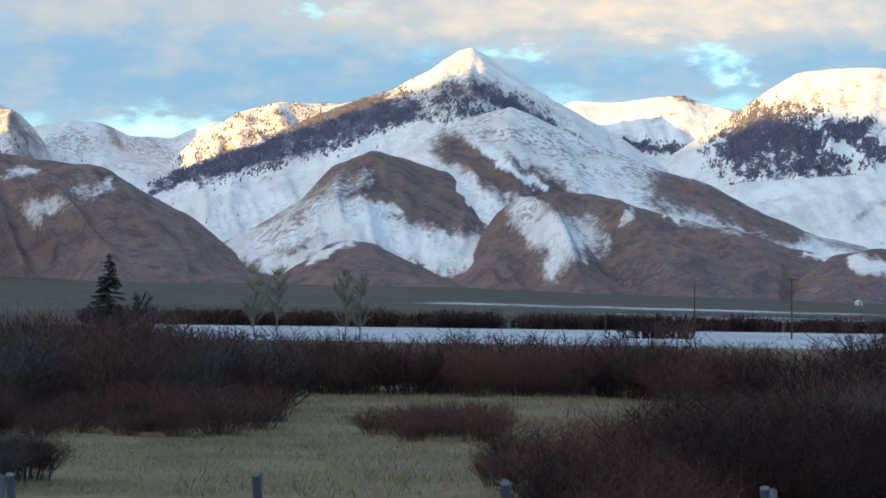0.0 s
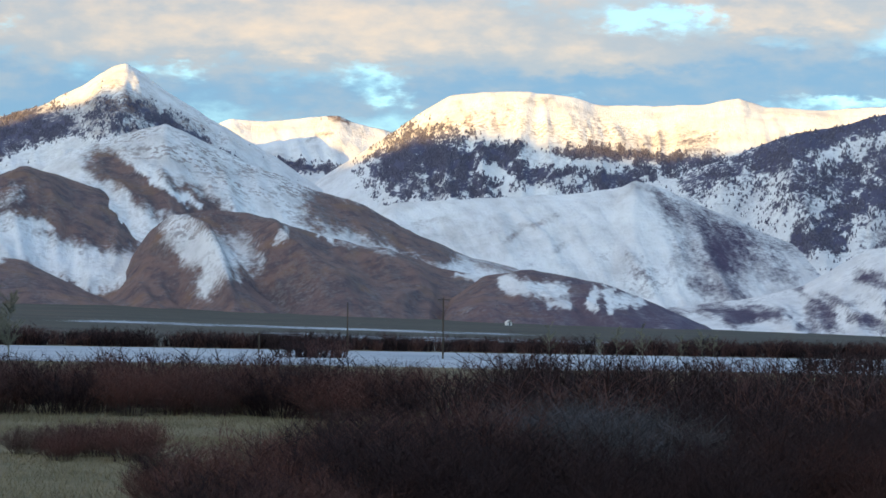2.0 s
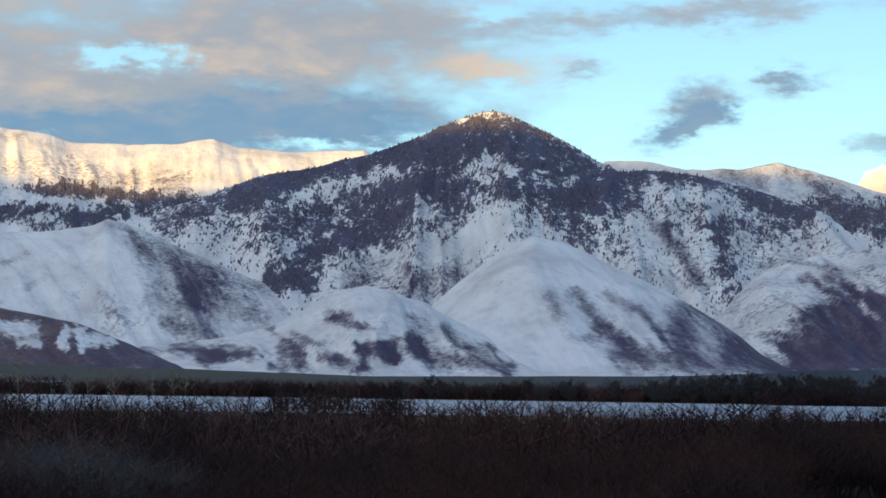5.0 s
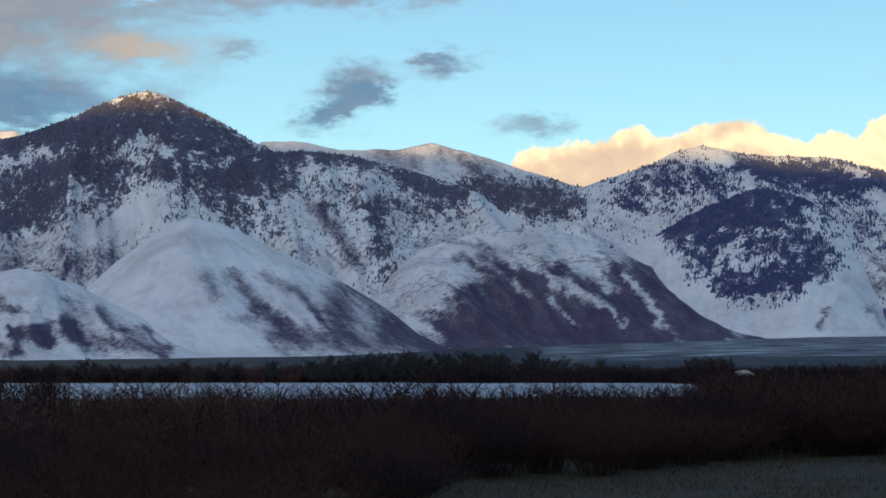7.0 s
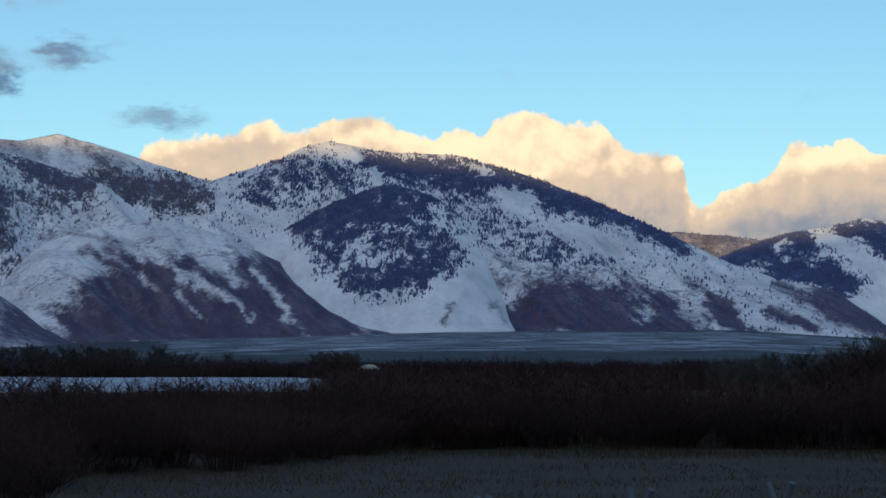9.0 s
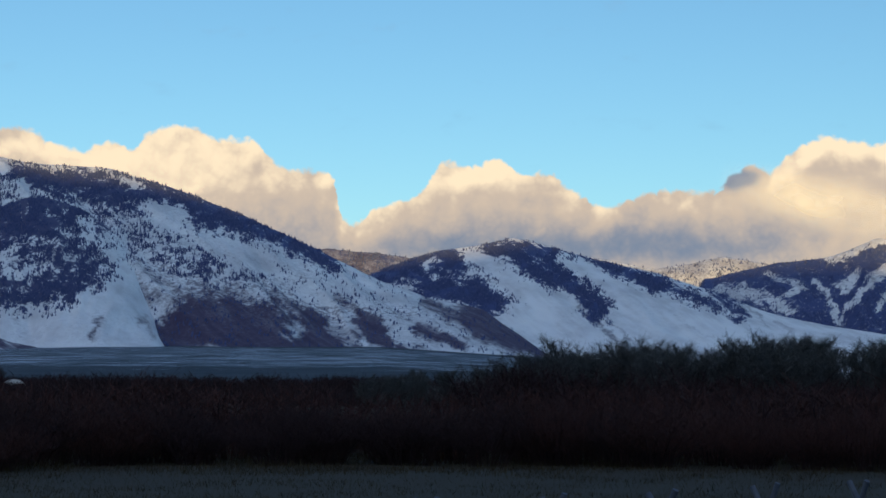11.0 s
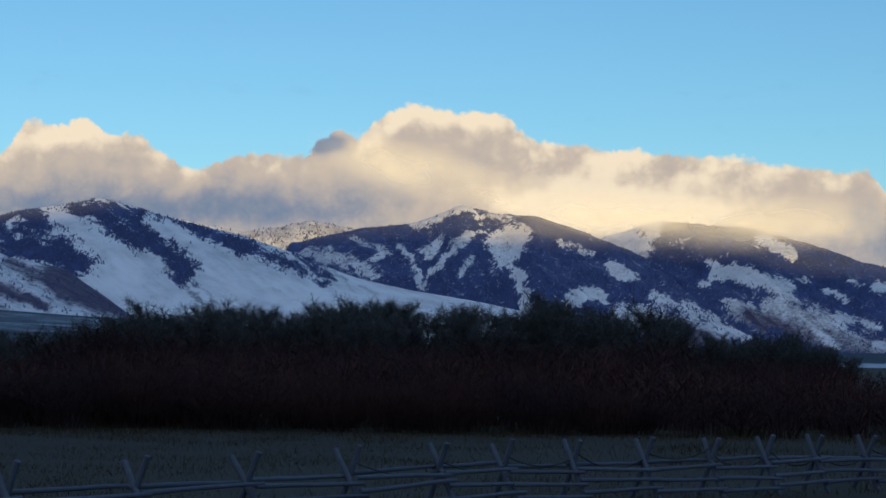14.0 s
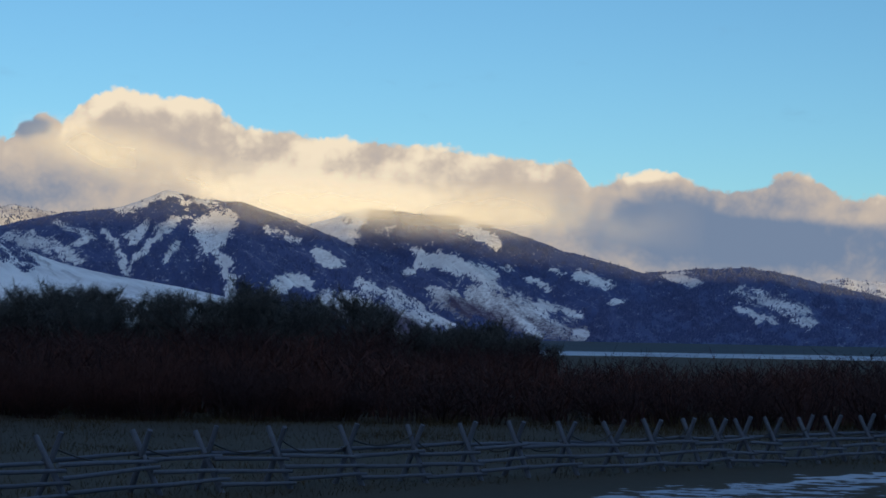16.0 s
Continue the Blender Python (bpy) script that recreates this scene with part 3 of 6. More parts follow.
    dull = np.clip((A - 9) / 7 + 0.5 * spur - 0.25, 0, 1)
    verts = np.stack([x, y, Z], -1).reshape(-1, 3)
    kind_name = name.split("_")[0]
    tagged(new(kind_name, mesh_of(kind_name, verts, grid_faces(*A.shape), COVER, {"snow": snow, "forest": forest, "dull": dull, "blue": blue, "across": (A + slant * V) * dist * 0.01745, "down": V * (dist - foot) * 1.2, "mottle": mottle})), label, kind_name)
    # single conifers
    size = dist * (0.0010 if dist > 3900 else 0.0012 if dist > 3200 else 0.0014)
    clump = np.clip(0.45 + 1.5 * fbm(A * 5 + seed, E * 8, 4), 0.02, 1.3)[: front - 1, :-1]
    weight = clump * np.clip(forest[: front - 1, :-1] - 0.05, 0, 1) ** 1.35 * np.clip(np.diff(E[:front], axis=0)[:, :-1], 0, 0.3) * 0.062
    weight = weight * np.clip(el[:-1] / 0.5, 0, 1)[None]
    total = weight.sum()
    count = int(min(18000, total * 4200))
    if count < 20:
        return
    rng = np.random.default_rng(int(seed * 10))
    pick = rng.choice(weight.size, count, p=weight.ravel() / total)
    i, j = np.unravel_index(pick, weight.shape)
    u, w = rng.random(count), rng.random(count)
    pos = np.stack([x, y, Z], -1)
    at = ((pos[i, j] * (1 - u[:, None]) + pos[i, j + 1] * u[:, None]) * (1 - w[:, None])
          + (pos[i + 1, j] * (1 - u[:, None]) + pos[i + 1, j + 1] * u[:, None]) * w[:, None])
    tall = size * (0.50 + 0.72 * rng.random(count) ** 1.6)
    wide = tall * (0.9 + 0.4 * rng.random(count))
    vv = CONE_V[None] * np.stack([wide, wide, tall], -1)[:, None] + at[:, None] - np.array([0, 0, 0.6])
    ff = CONE_F[None] + (np.arange(count) * len(CONE_V))[:, None, None]
    tagged(new("conifer_forest", mesh_of("conifer_forest", vv.reshape(-1, 3), ff.reshape(-1, 3), HAZE_NEEDLES if lo > 30 else NEEDLES, smooth=False)),
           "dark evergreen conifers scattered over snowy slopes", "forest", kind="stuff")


hill("mountain_far_left", "rocky mountain with sunlit snow on the summit", 3420, 2500, 0.66, 0.10, 1.5,
     [(-14.65, 5.50), (-12.77, 5.57), (-11.12, 5.12), (-10.71, 4.95), (-10.29, 4.61), (-10.01, 4.20), (-9.79, 3.72), (-9.29, 2.75)],
     [("m", 1, 0.56, 0.56, (-11.12, 4.80), (-10.28, 4.26), (-9.86, 3.71)),
      ("b", 0.3, 0.14, 0.14, (-10.84, 4.73), (-10.14, 4.13)),
      ("b", 0.3, 0.08, 0.08, (-10.56, 4.39), (-10.41, 3.84))])
# added out of view, only to keep the sun off mountain_blue_left
hill("mountain_outer_left", "unseen snowy mountain added to shade the blue left ridge", 3360, 2800, 0.9, 0.1, 1.0,
     [(-20.0, 3.0), (-18.6, 5.5), (-17.8, 7.1), (-14.5, 7.1), (-13.7, 4.4), (-13.4, 2.5)],
     [])
hill("mountain_blue_left", "distant blue shaded ridge under deep snow", 3700, 2900, 0.82, 0.04, 1.3,
     [(-13.82, 4.02), (-11.11, 4.49), (-10.08, 4.66), (-9.33, 4.80), (-8.63, 4.73), (-7.93, 4.46), (-6.95, 4.42), (-6.32, 4.67), (-5.90, 4.82), (-4.69, 4.39), (-3.26, 3.29)],
     [("m", 0.8, 0.42, 0.42, (-9.45, 4.28), (-8.34, 4.17), (-6.94, 4.06)),
      ("b", 0.35, 0.07, 0.07, (-8.63, 4.80), (-8.20, 4.18)),
      ("b", 0.3, 0.06, 0.06, (-7.79, 4.68), (-7.22, 4.17)),
      ("b", 0.3, 0.06, 0.06, (-9.18, 4.57), (-9.03, 4.01))])
hill("mountain_shoulder", "broad sunlit snowy shoulder with sparse trees", 3620, 2700, 0.8, 0.24, 1.0,
     [(-8.31, 2.70), (-7.77, 3.27), (-6.94, 3.92), (-6.38, 4.36), (-5.27, 5.09), (-4.14, 5.39), (-2.72, 5.35), (-1.87, 5.46), (-0.44, 5.31), (0.99, 4.34)],
     [("m", 1, 0.56, 0.56, (-5.54, 4.23), (-4.42, 4.96), (-3.00, 5.27)),
      ("b", 0.12, 0.28, 0.28, (-5.53, 4.09), (-4.56, 4.75), (-3.29, 5.20)),
      ("b", 0.5, 0.11, 0.11, (-6.50, 3.23), (-5.53, 4.09)),
      ("m", 1, 0.28, 0.28, (-6.65, 3.36), (-5.53, 3.81))])
hill("mountain_main_peak", "pointed mountain with sunlit snow summit and forest band", 3360, 2350, 0.97, 0.05, 1.0,
     [(-9.28, 2.33), (-8.11, 3.01), (-7.21, 3.45), (-5.53, 4.14), (-3.85, 4.83), (-2.72, 5.28), (-1.45, 5.72), (-0.46, 6.23), (0.32, 6.74), (0.60, 6.81), (0.96, 6.64), (1.54, 6.19), (2.40, 5.70), (3.26, 5.21), (4.40, 4.58), (5.54, 3.82), (6.67, 2.70)],
     [("f", -3.55, 4.55, 1.94, 0.43, -23, 0.86),
      ("f", -2.04, 5.09, 1.12, 0.43, -11, 0.86),
      ("f", -4.94, 4.01, 1.22, 0.20, -26, 0.86),
      ("f", -6.63, 3.47, 1.12, 0.16, -27, 0.86),
      ("f", -0.72, 5.12, 0.82, 0.22, 4, 0.65),
      ("f", 0.30, 5.33, 0.61, 0.14, 14, 0.52),
      ("f", 1.93, 5.17, 1.12, 0.15, 29, 0.86),
      ("b", 0.29, 5.75, 0.61, 0.14, 4, 0.45),
      ("b", -3.94, 3.94, 0.61, 0.10, -11, 0.3),
      ("b", -0.21, 5.34, 1.12, 0.26, 9, 0.4),
      ("b", 1.62, 5.58, 1.43, 0.16, 29, 0.35)],
     [("m", 1, 0.31, 0.31, (-0.02, 5.88), (0.98, 5.68), (1.98, 5.34), (2.98, 4.79)),
      ("b", 0.35, 0.17, 0.17, (0.12, 5.74), (0.98, 5.68)),
      ("f", 0.35, 0.17, 0.17, (-0.02, 5.67), (0.98, 5.54), (1.98, 5.34)),
      ("m", 0.6, 0.22, 0.22, (-2.83, 3.43), (-3.26, 3.14))])
hill("mountain_col", "far sunlit snowfield ridge with a rock outcrop", 3850, 3000, 0.97, 0, 0.7,
     [(1.56, 4.77), (3.25, 5.52), (4.10, 5.47), (5.09, 5.58), (5.66, 5.65), (5.94, 5.68), (6.29, 5.51), (7.21, 5.30), (8.05, 5.02), (9.31, 4.11)],
     [("b", 0.7, 0.08, 0.08, (5.66, 5.71), (6.19, 5.51)),
      ("b", 0.4, 0.06, 0.06, (5.24, 5.06), (5.80, 5.23)),
      ("f", 0.95, 0.11, 0.11, (4.40, 4.43), (5.11, 4.35), (5.93, 4.24)),
      ("b", 0.5, 0.10, 0.10, (4.40, 4.43), (5.93, 4.21)),
      ("m", 0.6, 0.28, 0.28, (5.52, 5.37), (6.37, 5.23))])
hill("mountain_broad", "broad sunlit mountain with snow ribs above dark forest", 3520, 2650, 0.93, 0.03, 0.85,
     [(4.83, 3.58), (5.66, 4.17), (6.77, 4.90), (7.61, 5.49), (8.17, 5.86), (8.74, 6.22), (9.59, 6.31), (10.73, 6.34), (11.87, 6.22), (12.45, 6.04), (13.87, 6.03), (15.01, 6.05), (16.00, 6.23), (16.71, 5.99), (18.11, 5.93), (19.79, 6.01), (20.63, 5.53), (22.29, 4.28)],
     [("f", 0.97, 0.53, 0.42, (7.29, 4.44), (7.99, 4.81), (8.70, 4.61), (9.56, 4.38)),
      ("f", 0.55, 0.34, 0.34, (7.59, 3.85), (9.00, 3.88), (9.71, 3.78)),
      ("f", 0.85, 0.13, 0.13, (9.55, 4.91), (10.47, 4.85)),
      ("f", 0.92, 0.28, 0.28, (10.20, 4.33), (11.27, 4.35), (12.41, 4.23), (13.40, 4.10)),
      ("f", 0.88, 0.11, 0.11, (11.54, 4.71), (12.40, 4.90), (13.39, 4.76), (14.39, 4.70), (15.53, 4.63)),
      ("f", 0.6, 0.20, 0.20, (13.69, 4.39), (15.11, 4.41)),
      ("F", 1, 0.10, 0.10, (10.69, 4.64), (11.55, 4.54), (12.76, 4.46)),
      ("F", 1, 0.13, 0.13, (9.59, 4.35), (10.13, 4.22), (10.14, 3.79)),
      ("F", 0.8, 0.08, 0.08, (11.55, 4.10), (12.12, 4.18))],
     [("b", 0.4, 0.25, 0.31, (13.68, 5.02), (14.38, 5.25), (15.24, 4.98)),
      ("b", 0.35, 0.04, 0.04, (8.96, 6.03), (9.33, 5.19)),
      ("b", 0.35, 0.04, 0.04, (9.60, 6.12), (10.00, 5.21)),
      ("b", 0.35, 0.04, 0.04, (10.24, 5.92), (10.61, 5.08)),
      ("b", 0.3, 0.04, 0.04, (11.24, 5.58), (11.85, 4.96)),
      ("b", 0.35, 0.08, 0.08, (10.67, 6.07), (11.23, 6.15)),
      ("b", 0.3, 0.04, 0.04, (12.53, 5.68), (12.85, 5.23)),
      ("b", 0.3, 0.04, 0.04, (8.05, 5.66), (8.41, 5.24)),
      ("b", 0.35, 0.14, 0.14, (7.28, 4.98), (7.98, 5.33), (8.76, 5.52))],
     [("m", 0.8, 0.25, 0.25, (13.82, 4.99), (15.24, 5.01))],
     [("b", 0.35, 0.04, 0.04, (8.68, 5.67), (8.98, 5.11)),
      ("b", 0.35, 0.04, 0.04, (9.25, 5.69), (9.55, 5.03)),
      ("b", 0.3, 0.04, 0.04, (9.96, 5.56), (10.19, 5.04)),
      ("b", 0.3, 0.04, 0.04, (10.89, 5.37), (11.11, 5.06)),
      ("b", 0.3, 0.04, 0.04, (12.17, 5.60), (12.39, 5.08)),
      ("b", 0.3, 0.04, 0.04, (12.95, 5.61), (13.13, 5.09)),
      ("m", 0.8, 0.36, 0.36, (8.97, 5.47), (10.68, 5.22), (12.96, 5.33))])
hill("hill_knob", "snow-covered hill with a brown windblown flank", 2500, 2000, 0.93, 0, 1.0,
     [(-3.24, 2.44), (-2.12, 3.45), (-1.28, 4.24), (-0.58, 4.67), (-0.04, 4.87), (0.84, 5.15), (1.62, 5.37), (2.41, 5.02), (3.69, 4.44), (5.11, 3.88), (6.52, 3.47), (7.93, 2.73), (9.32, 2.18), (10.43, 1.91), (11.39, 1.47), (13.02, 0.79)],
     [("b", 0.95, 0.34, 0.34, (0.14, 4.30), (1.00, 3.84), (2.00, 3.36), (2.78, 3.11)),
      ("b", 0.95, 0.45, 0.25, (5.68, 3.39), (6.67, 3.12), (7.79, 2.56), (8.63, 2.22)),
      ("b", 0.5, 0.20, 0.20, (8.91, 2.29), (10.29, 1.88)),
      ("s", 0.9, 0.08, 0.08, (0.56, 4.62), (1.57, 3.78), (2.43, 3.29)),
      ("b", 0.3, 0.17, 0.17, (3.13, 4.22), (3.84, 4.16)),
      ("m", 1, 0.49, 0.49, (0.70, 4.97), (1.98, 4.63), (3.41, 4.22), (4.83, 3.95), (7.08, 3.40)),
      ("m", 0.8, 0.42, 0.42, (5.11, 3.81), (6.52, 3.40))])
hill("hill_brown_dome", "brown rounded hill with drifts of snow on its lower face", 2320, 1880, 0.05, 0, 1.2,
     [(-6.47, 1.25), (-5.50, 1.90), (-4.52, 2.41), (-3.68, 2.92), (-2.84, 3.83), (-1.99, 4.16), (-1.00, 4.03), (0.15, 3.62), (1.15, 2.95), (1.80, 2.29), (2.31, 1.66), (3.02, 1.10)],
     [("s", 1, 0.31, 0.31, (-5.21, 1.70), (-4.09, 2.11), (-2.96, 2.37), (-2.11, 2.24)),
      ("s", 1, 0.34, 0.34, (-2.39, 2.28), (-1.25, 2.01), (0.03, 1.63)),
      ("s", 1, 0.28, 0.28, (-0.25, 1.63), (0.60, 1.67), (1.05, 1.90)),
      ("s", 0.9, 0.11, 0.11, (-4.36, 1.28), (-3.52, 1.58), (-2.67, 2.02)),
      ("s", 0.5, 0.36, 0.20, (-3.81, 2.57), (-2.97, 3.08), (-2.13, 3.56)),
      ("s", 0.8, 0.11, 0.11, (-3.25, 2.69), (-2.12, 2.91), (-1.26, 2.72)),
      ("s", 0.7, 0.13, 0.13, (-4.50, 1.35), (-3.51, 1.30)),
      ("m", 1, 0.42, 0.42, (-4.37, 2.28), (-3.25, 2.72), (-2.12, 3.45))])
hill("hill_low_brown", "low brown hill streaked with snow", 2050, 1820, 0.08, 0, 1.1,
     [(-4.21, 1.00), (-3.65, 1.37), (-2.95, 1.84), (-2.39, 1.95), (-1.82, 1.86), (-1.25, 1.58), (-0.10, 1.13), (0.61, 0.93)],
     [("s", 0.85, 0.08, 0.08, (-3.44, 1.37), (-2.67, 1.78), (-2.03, 2.03)),
      ("s", 0.4, 0.06, 0.06, (-1.82, 1.82), (-1.25, 1.90))])
hill("hill_brown_right", "long brown rocky hill with snow hollows", 2120, 1800, 0.05, 0, 1.2,
     [(0.18, 1.06), (0.88, 2.07), (1.30, 2.67), (1.86, 3.05), (2.85, 3.23), (3.71, 3.16), (5.12, 2.80), (6.53, 2.41), (7.23, 2.35), (8.63, 1.87), (9.74, 1.67), (10.85, 1.19), (11.94, 0.92), (13.43, 0.24)],
     [("s", 0.85, 0.31, 0.39, (2.01, 2.79), (2.51, 2.30), (3.36, 2.03)),
      ("s", 0.9, 0.17, 0.17, (2.87, 1.81), (2.67, 1.21)),
      ("s", 0.8, 0.06, 0.06, (5.43, 2.68), (5.86, 2.58)),
      ("s", 0.6, 0.06, 0.06, (4.42, 2.39), (4.67, 2.79)),
      ("s", 0.8, 0.07, 0.07, (8.91, 1.73), (9.81, 1.60)),
      ("s", 0.7, 0.08, 0.08, (9.40, 1.14), (9.77, 1.57)),
      ("s", 0.4, 0.08, 0.08, (5.97, 2.48), (6.67, 2.34), (7.38, 2.21)),
      ("m", 0.8, 0.28, 0.28, (2.01, 2.79), (2.44, 2.37))])
hill("hill_low_right", "low brown spur with snow in its gullies", 2000, 1800, 0.12, 0, 1.3,
     [(8.84, 1.12), (9.68, 1.70), (10.82, 1.87), (11.96, 1.68), (12.95, 1.48), (14.10, 1.01), (15.09, 0.60), (15.80, 0.40)],
     [("s", 1, 0.15, 0.15, (10.25, 1.55), (11.03, 1.39), (11.67, 1.32)),
      ("s", 0.95, 0.08, 0.08, (12.49, 1.45), (12.40, 0.96)),
      ("s", 0.95, 0.08, 0.08, (12.74, 1.42), (12.83, 0.91)),
      ("s", 0.9, 0.07, 0.07, (11.46, 1.03), (11.78, 0.98)),
      ("s", 0.9, 0.11, 0.11, (13.02, 1.21), (13.59, 1.08))])
hill("hill_left", "brown rocky hill at the valley edge", 2230, 1830, 0.04, 0, 1.3,
     [(-15.67, 3.42), (-13.82, 4.16), (-12.20, 4.04), (-11.10, 3.93), (-10.27, 3.80), (-9.03, 3.69), (-8.33, 3.50), (-7.48, 3.04), (-6.49, 2.55), (-5.78, 2.00), (-4.92, 1.28), (-4.35, 0.97)],
     [("s", 0.6, 0.20, 0.11, (-10.25, 2.56), (-9.43, 2.88), (-8.46, 3.24)),
      ("s", 0.7, 0.07, 0.07, (-11.02, 3.38), (-10.27, 3.56)),
      ("s", 0.3, 0.07, 0.07, (-10.24, 2.17), (-9.84, 2.46))],
     [("m", 0.9, 0.42, 0.42, (-11.09, 3.54), (-9.99, 3.29), (-8.60, 3.18)),
      ("b", 0.6, 0.14, 0.14, (-9.43, 2.86), (-8.88, 3.04)),
      ("m", 0.5, 0.28, 0.28, (-8.32, 2.77), (-6.91, 2.23))])
hill("hill_snow_knob", "smooth snow hill with a rocky cap and a bare flank", 2760, 2450, 0.90, 0, 0.7,
     [(4.44, 2.02), (5.69, 2.75), (7.37, 3.50), (9.64, 3.66), (11.78, 3.80), (12.91, 3.89), (13.43, 4.16), (14.05, 3.98), (15.05, 3.57), (16.47, 2.96), (17.88, 2.41), (18.73, 1.86), (19.85, 1.04)],
     [("b", 0.46, 0.17, 0.48, (14.01, 3.69), (14.77, 3.02), (15.70, 2.46)),
      ("b", 0.45, 0.36, 0.22, (15.70, 2.46), (16.56, 2.05), (17.27, 1.66)),
      ("b", 0.38, 0.28, 0.34, (14.71, 2.19), (15.29, 1.86), (15.86, 1.47)),
      ("b", 0.41, 0.15, 0.17, (15.01, 1.53), (15.72, 1.30), (16.43, 0.91)),
      ("b", 0.34, 0.20, 0.20, (13.30, 2.03), (13.73, 1.65), (13.45, 1.29)),
      ("b", 0.26, 0.10, 0.10, (7.89, 3.01), (8.73, 3.06)),
      ("b", 0.34, 0.08, 0.08, (10.16, 2.63), (10.86, 3.07), (11.45, 3.25)),
      ("b", 0.3, 0.07, 0.07, (11.44, 2.37), (11.89, 2.69)),
      ("b", 0.19, 0.07, 0.07, (9.31, 2.64), (10.15, 2.91))],
     [("b", 0.34, 0.08, 0.08, (13.26, 4.13), (13.86, 3.91)),
      ("b", 0.22, 0.22, 0.22, (14.84, 3.37), (15.98, 2.89), (17.26, 2.34)),
      ("m", 1, 0.28, 0.28, (14.41, 3.58), (15.84, 3.00), (17.26, 2.45), (18.40, 1.90)),
      ("m", 0.7, 0.34, 0.34, (13.01, 1.99), (13.87, 1.72))])
hill("hill_snow_low", "low snow-streaked hills with red-brown bare patches", 2200, 1850, 0.93, 0, 1.3,
     [(12.54, 0.47), (13.52, 0.91), (15.07, 1.07), (16.20, 1.23), (17.61, 1.57), (18.46, 2.05), (19.16, 2.49), (19.87, 2.60), (20.58, 2.46), (21.44, 2.16), (22.44, 1.64), (23.43, 1.20), (24.27, 0.90), (25.54, 0.55)],
     [("b", 0.76, 0.13, 0.07, (19.03, 1.87), (19.55, 1.65), (20.22, 1.39)),
      ("b", 0.8, 0.24, 0.24, (19.98, 1.10), (20.53, 1.11)),
      ("b", 0.72, 0.14, 0.14, (19.81, 0.92), (20.65, 0.80)),
      ("b", 0.76, 0.24, 0.24, (18.12, 1.01), (18.35, 0.66)),
      ("b", 0.48, 0.10, 0.10, (18.55, 1.15), (19.18, 1.30)),
      ("b", 0.68, 0.13, 0.13, (18.86, 0.81), (19.95, 0.54)),
      ("b", 0.76, 0.22, 0.22, (21.13, 1.16), (21.55, 0.87), (22.45, 0.79), (23.42, 0.56)),
      ("b", 0.8, 0.18, 0.18, (15.98, 0.68), (16.32, 0.91)),
      ("b", 0.8, 0.13, 0.13, (16.72, 0.83), (17.03, 0.85))],
     [("b", 0.68, 0.17, 0.17, (13.42, 1.01), (13.91, 0.66)),
      ("b", 0.56, 0.13, 0.13, (14.31, 0.88), (14.74, 0.67)),
      ("b", 0.64, 0.17, 0.17, (15.15, 1.10), (15.87, 0.87)),
      ("b", 0.48, 0.10, 0.10, (17.27, 1.63), (17.73, 1.26)),
      ("b", 0.56, 0.08, 0.08, (17.57, 0.65), (17.88, 0.51)),
      ("b", 0.44, 0.13, 0.13, (21.06, 1.82), (22.17, 1.27), (23.14, 1.01))],
     [("s", 0.8, 0.10, 0.10, (18.40, 1.51), (19.53, 1.31), (20.50, 1.39)),
      ("s", 0.8, 0.08, 0.08, (19.25, 1.09), (19.67, 0.68)),
      ("s", 0.8, 0.07, 0.07, (18.55, 0.94), (18.69, 0.52)),
      ("s", 0.7, 0.08, 0.08, (20.65, 0.55), (21.35, 0.70))])
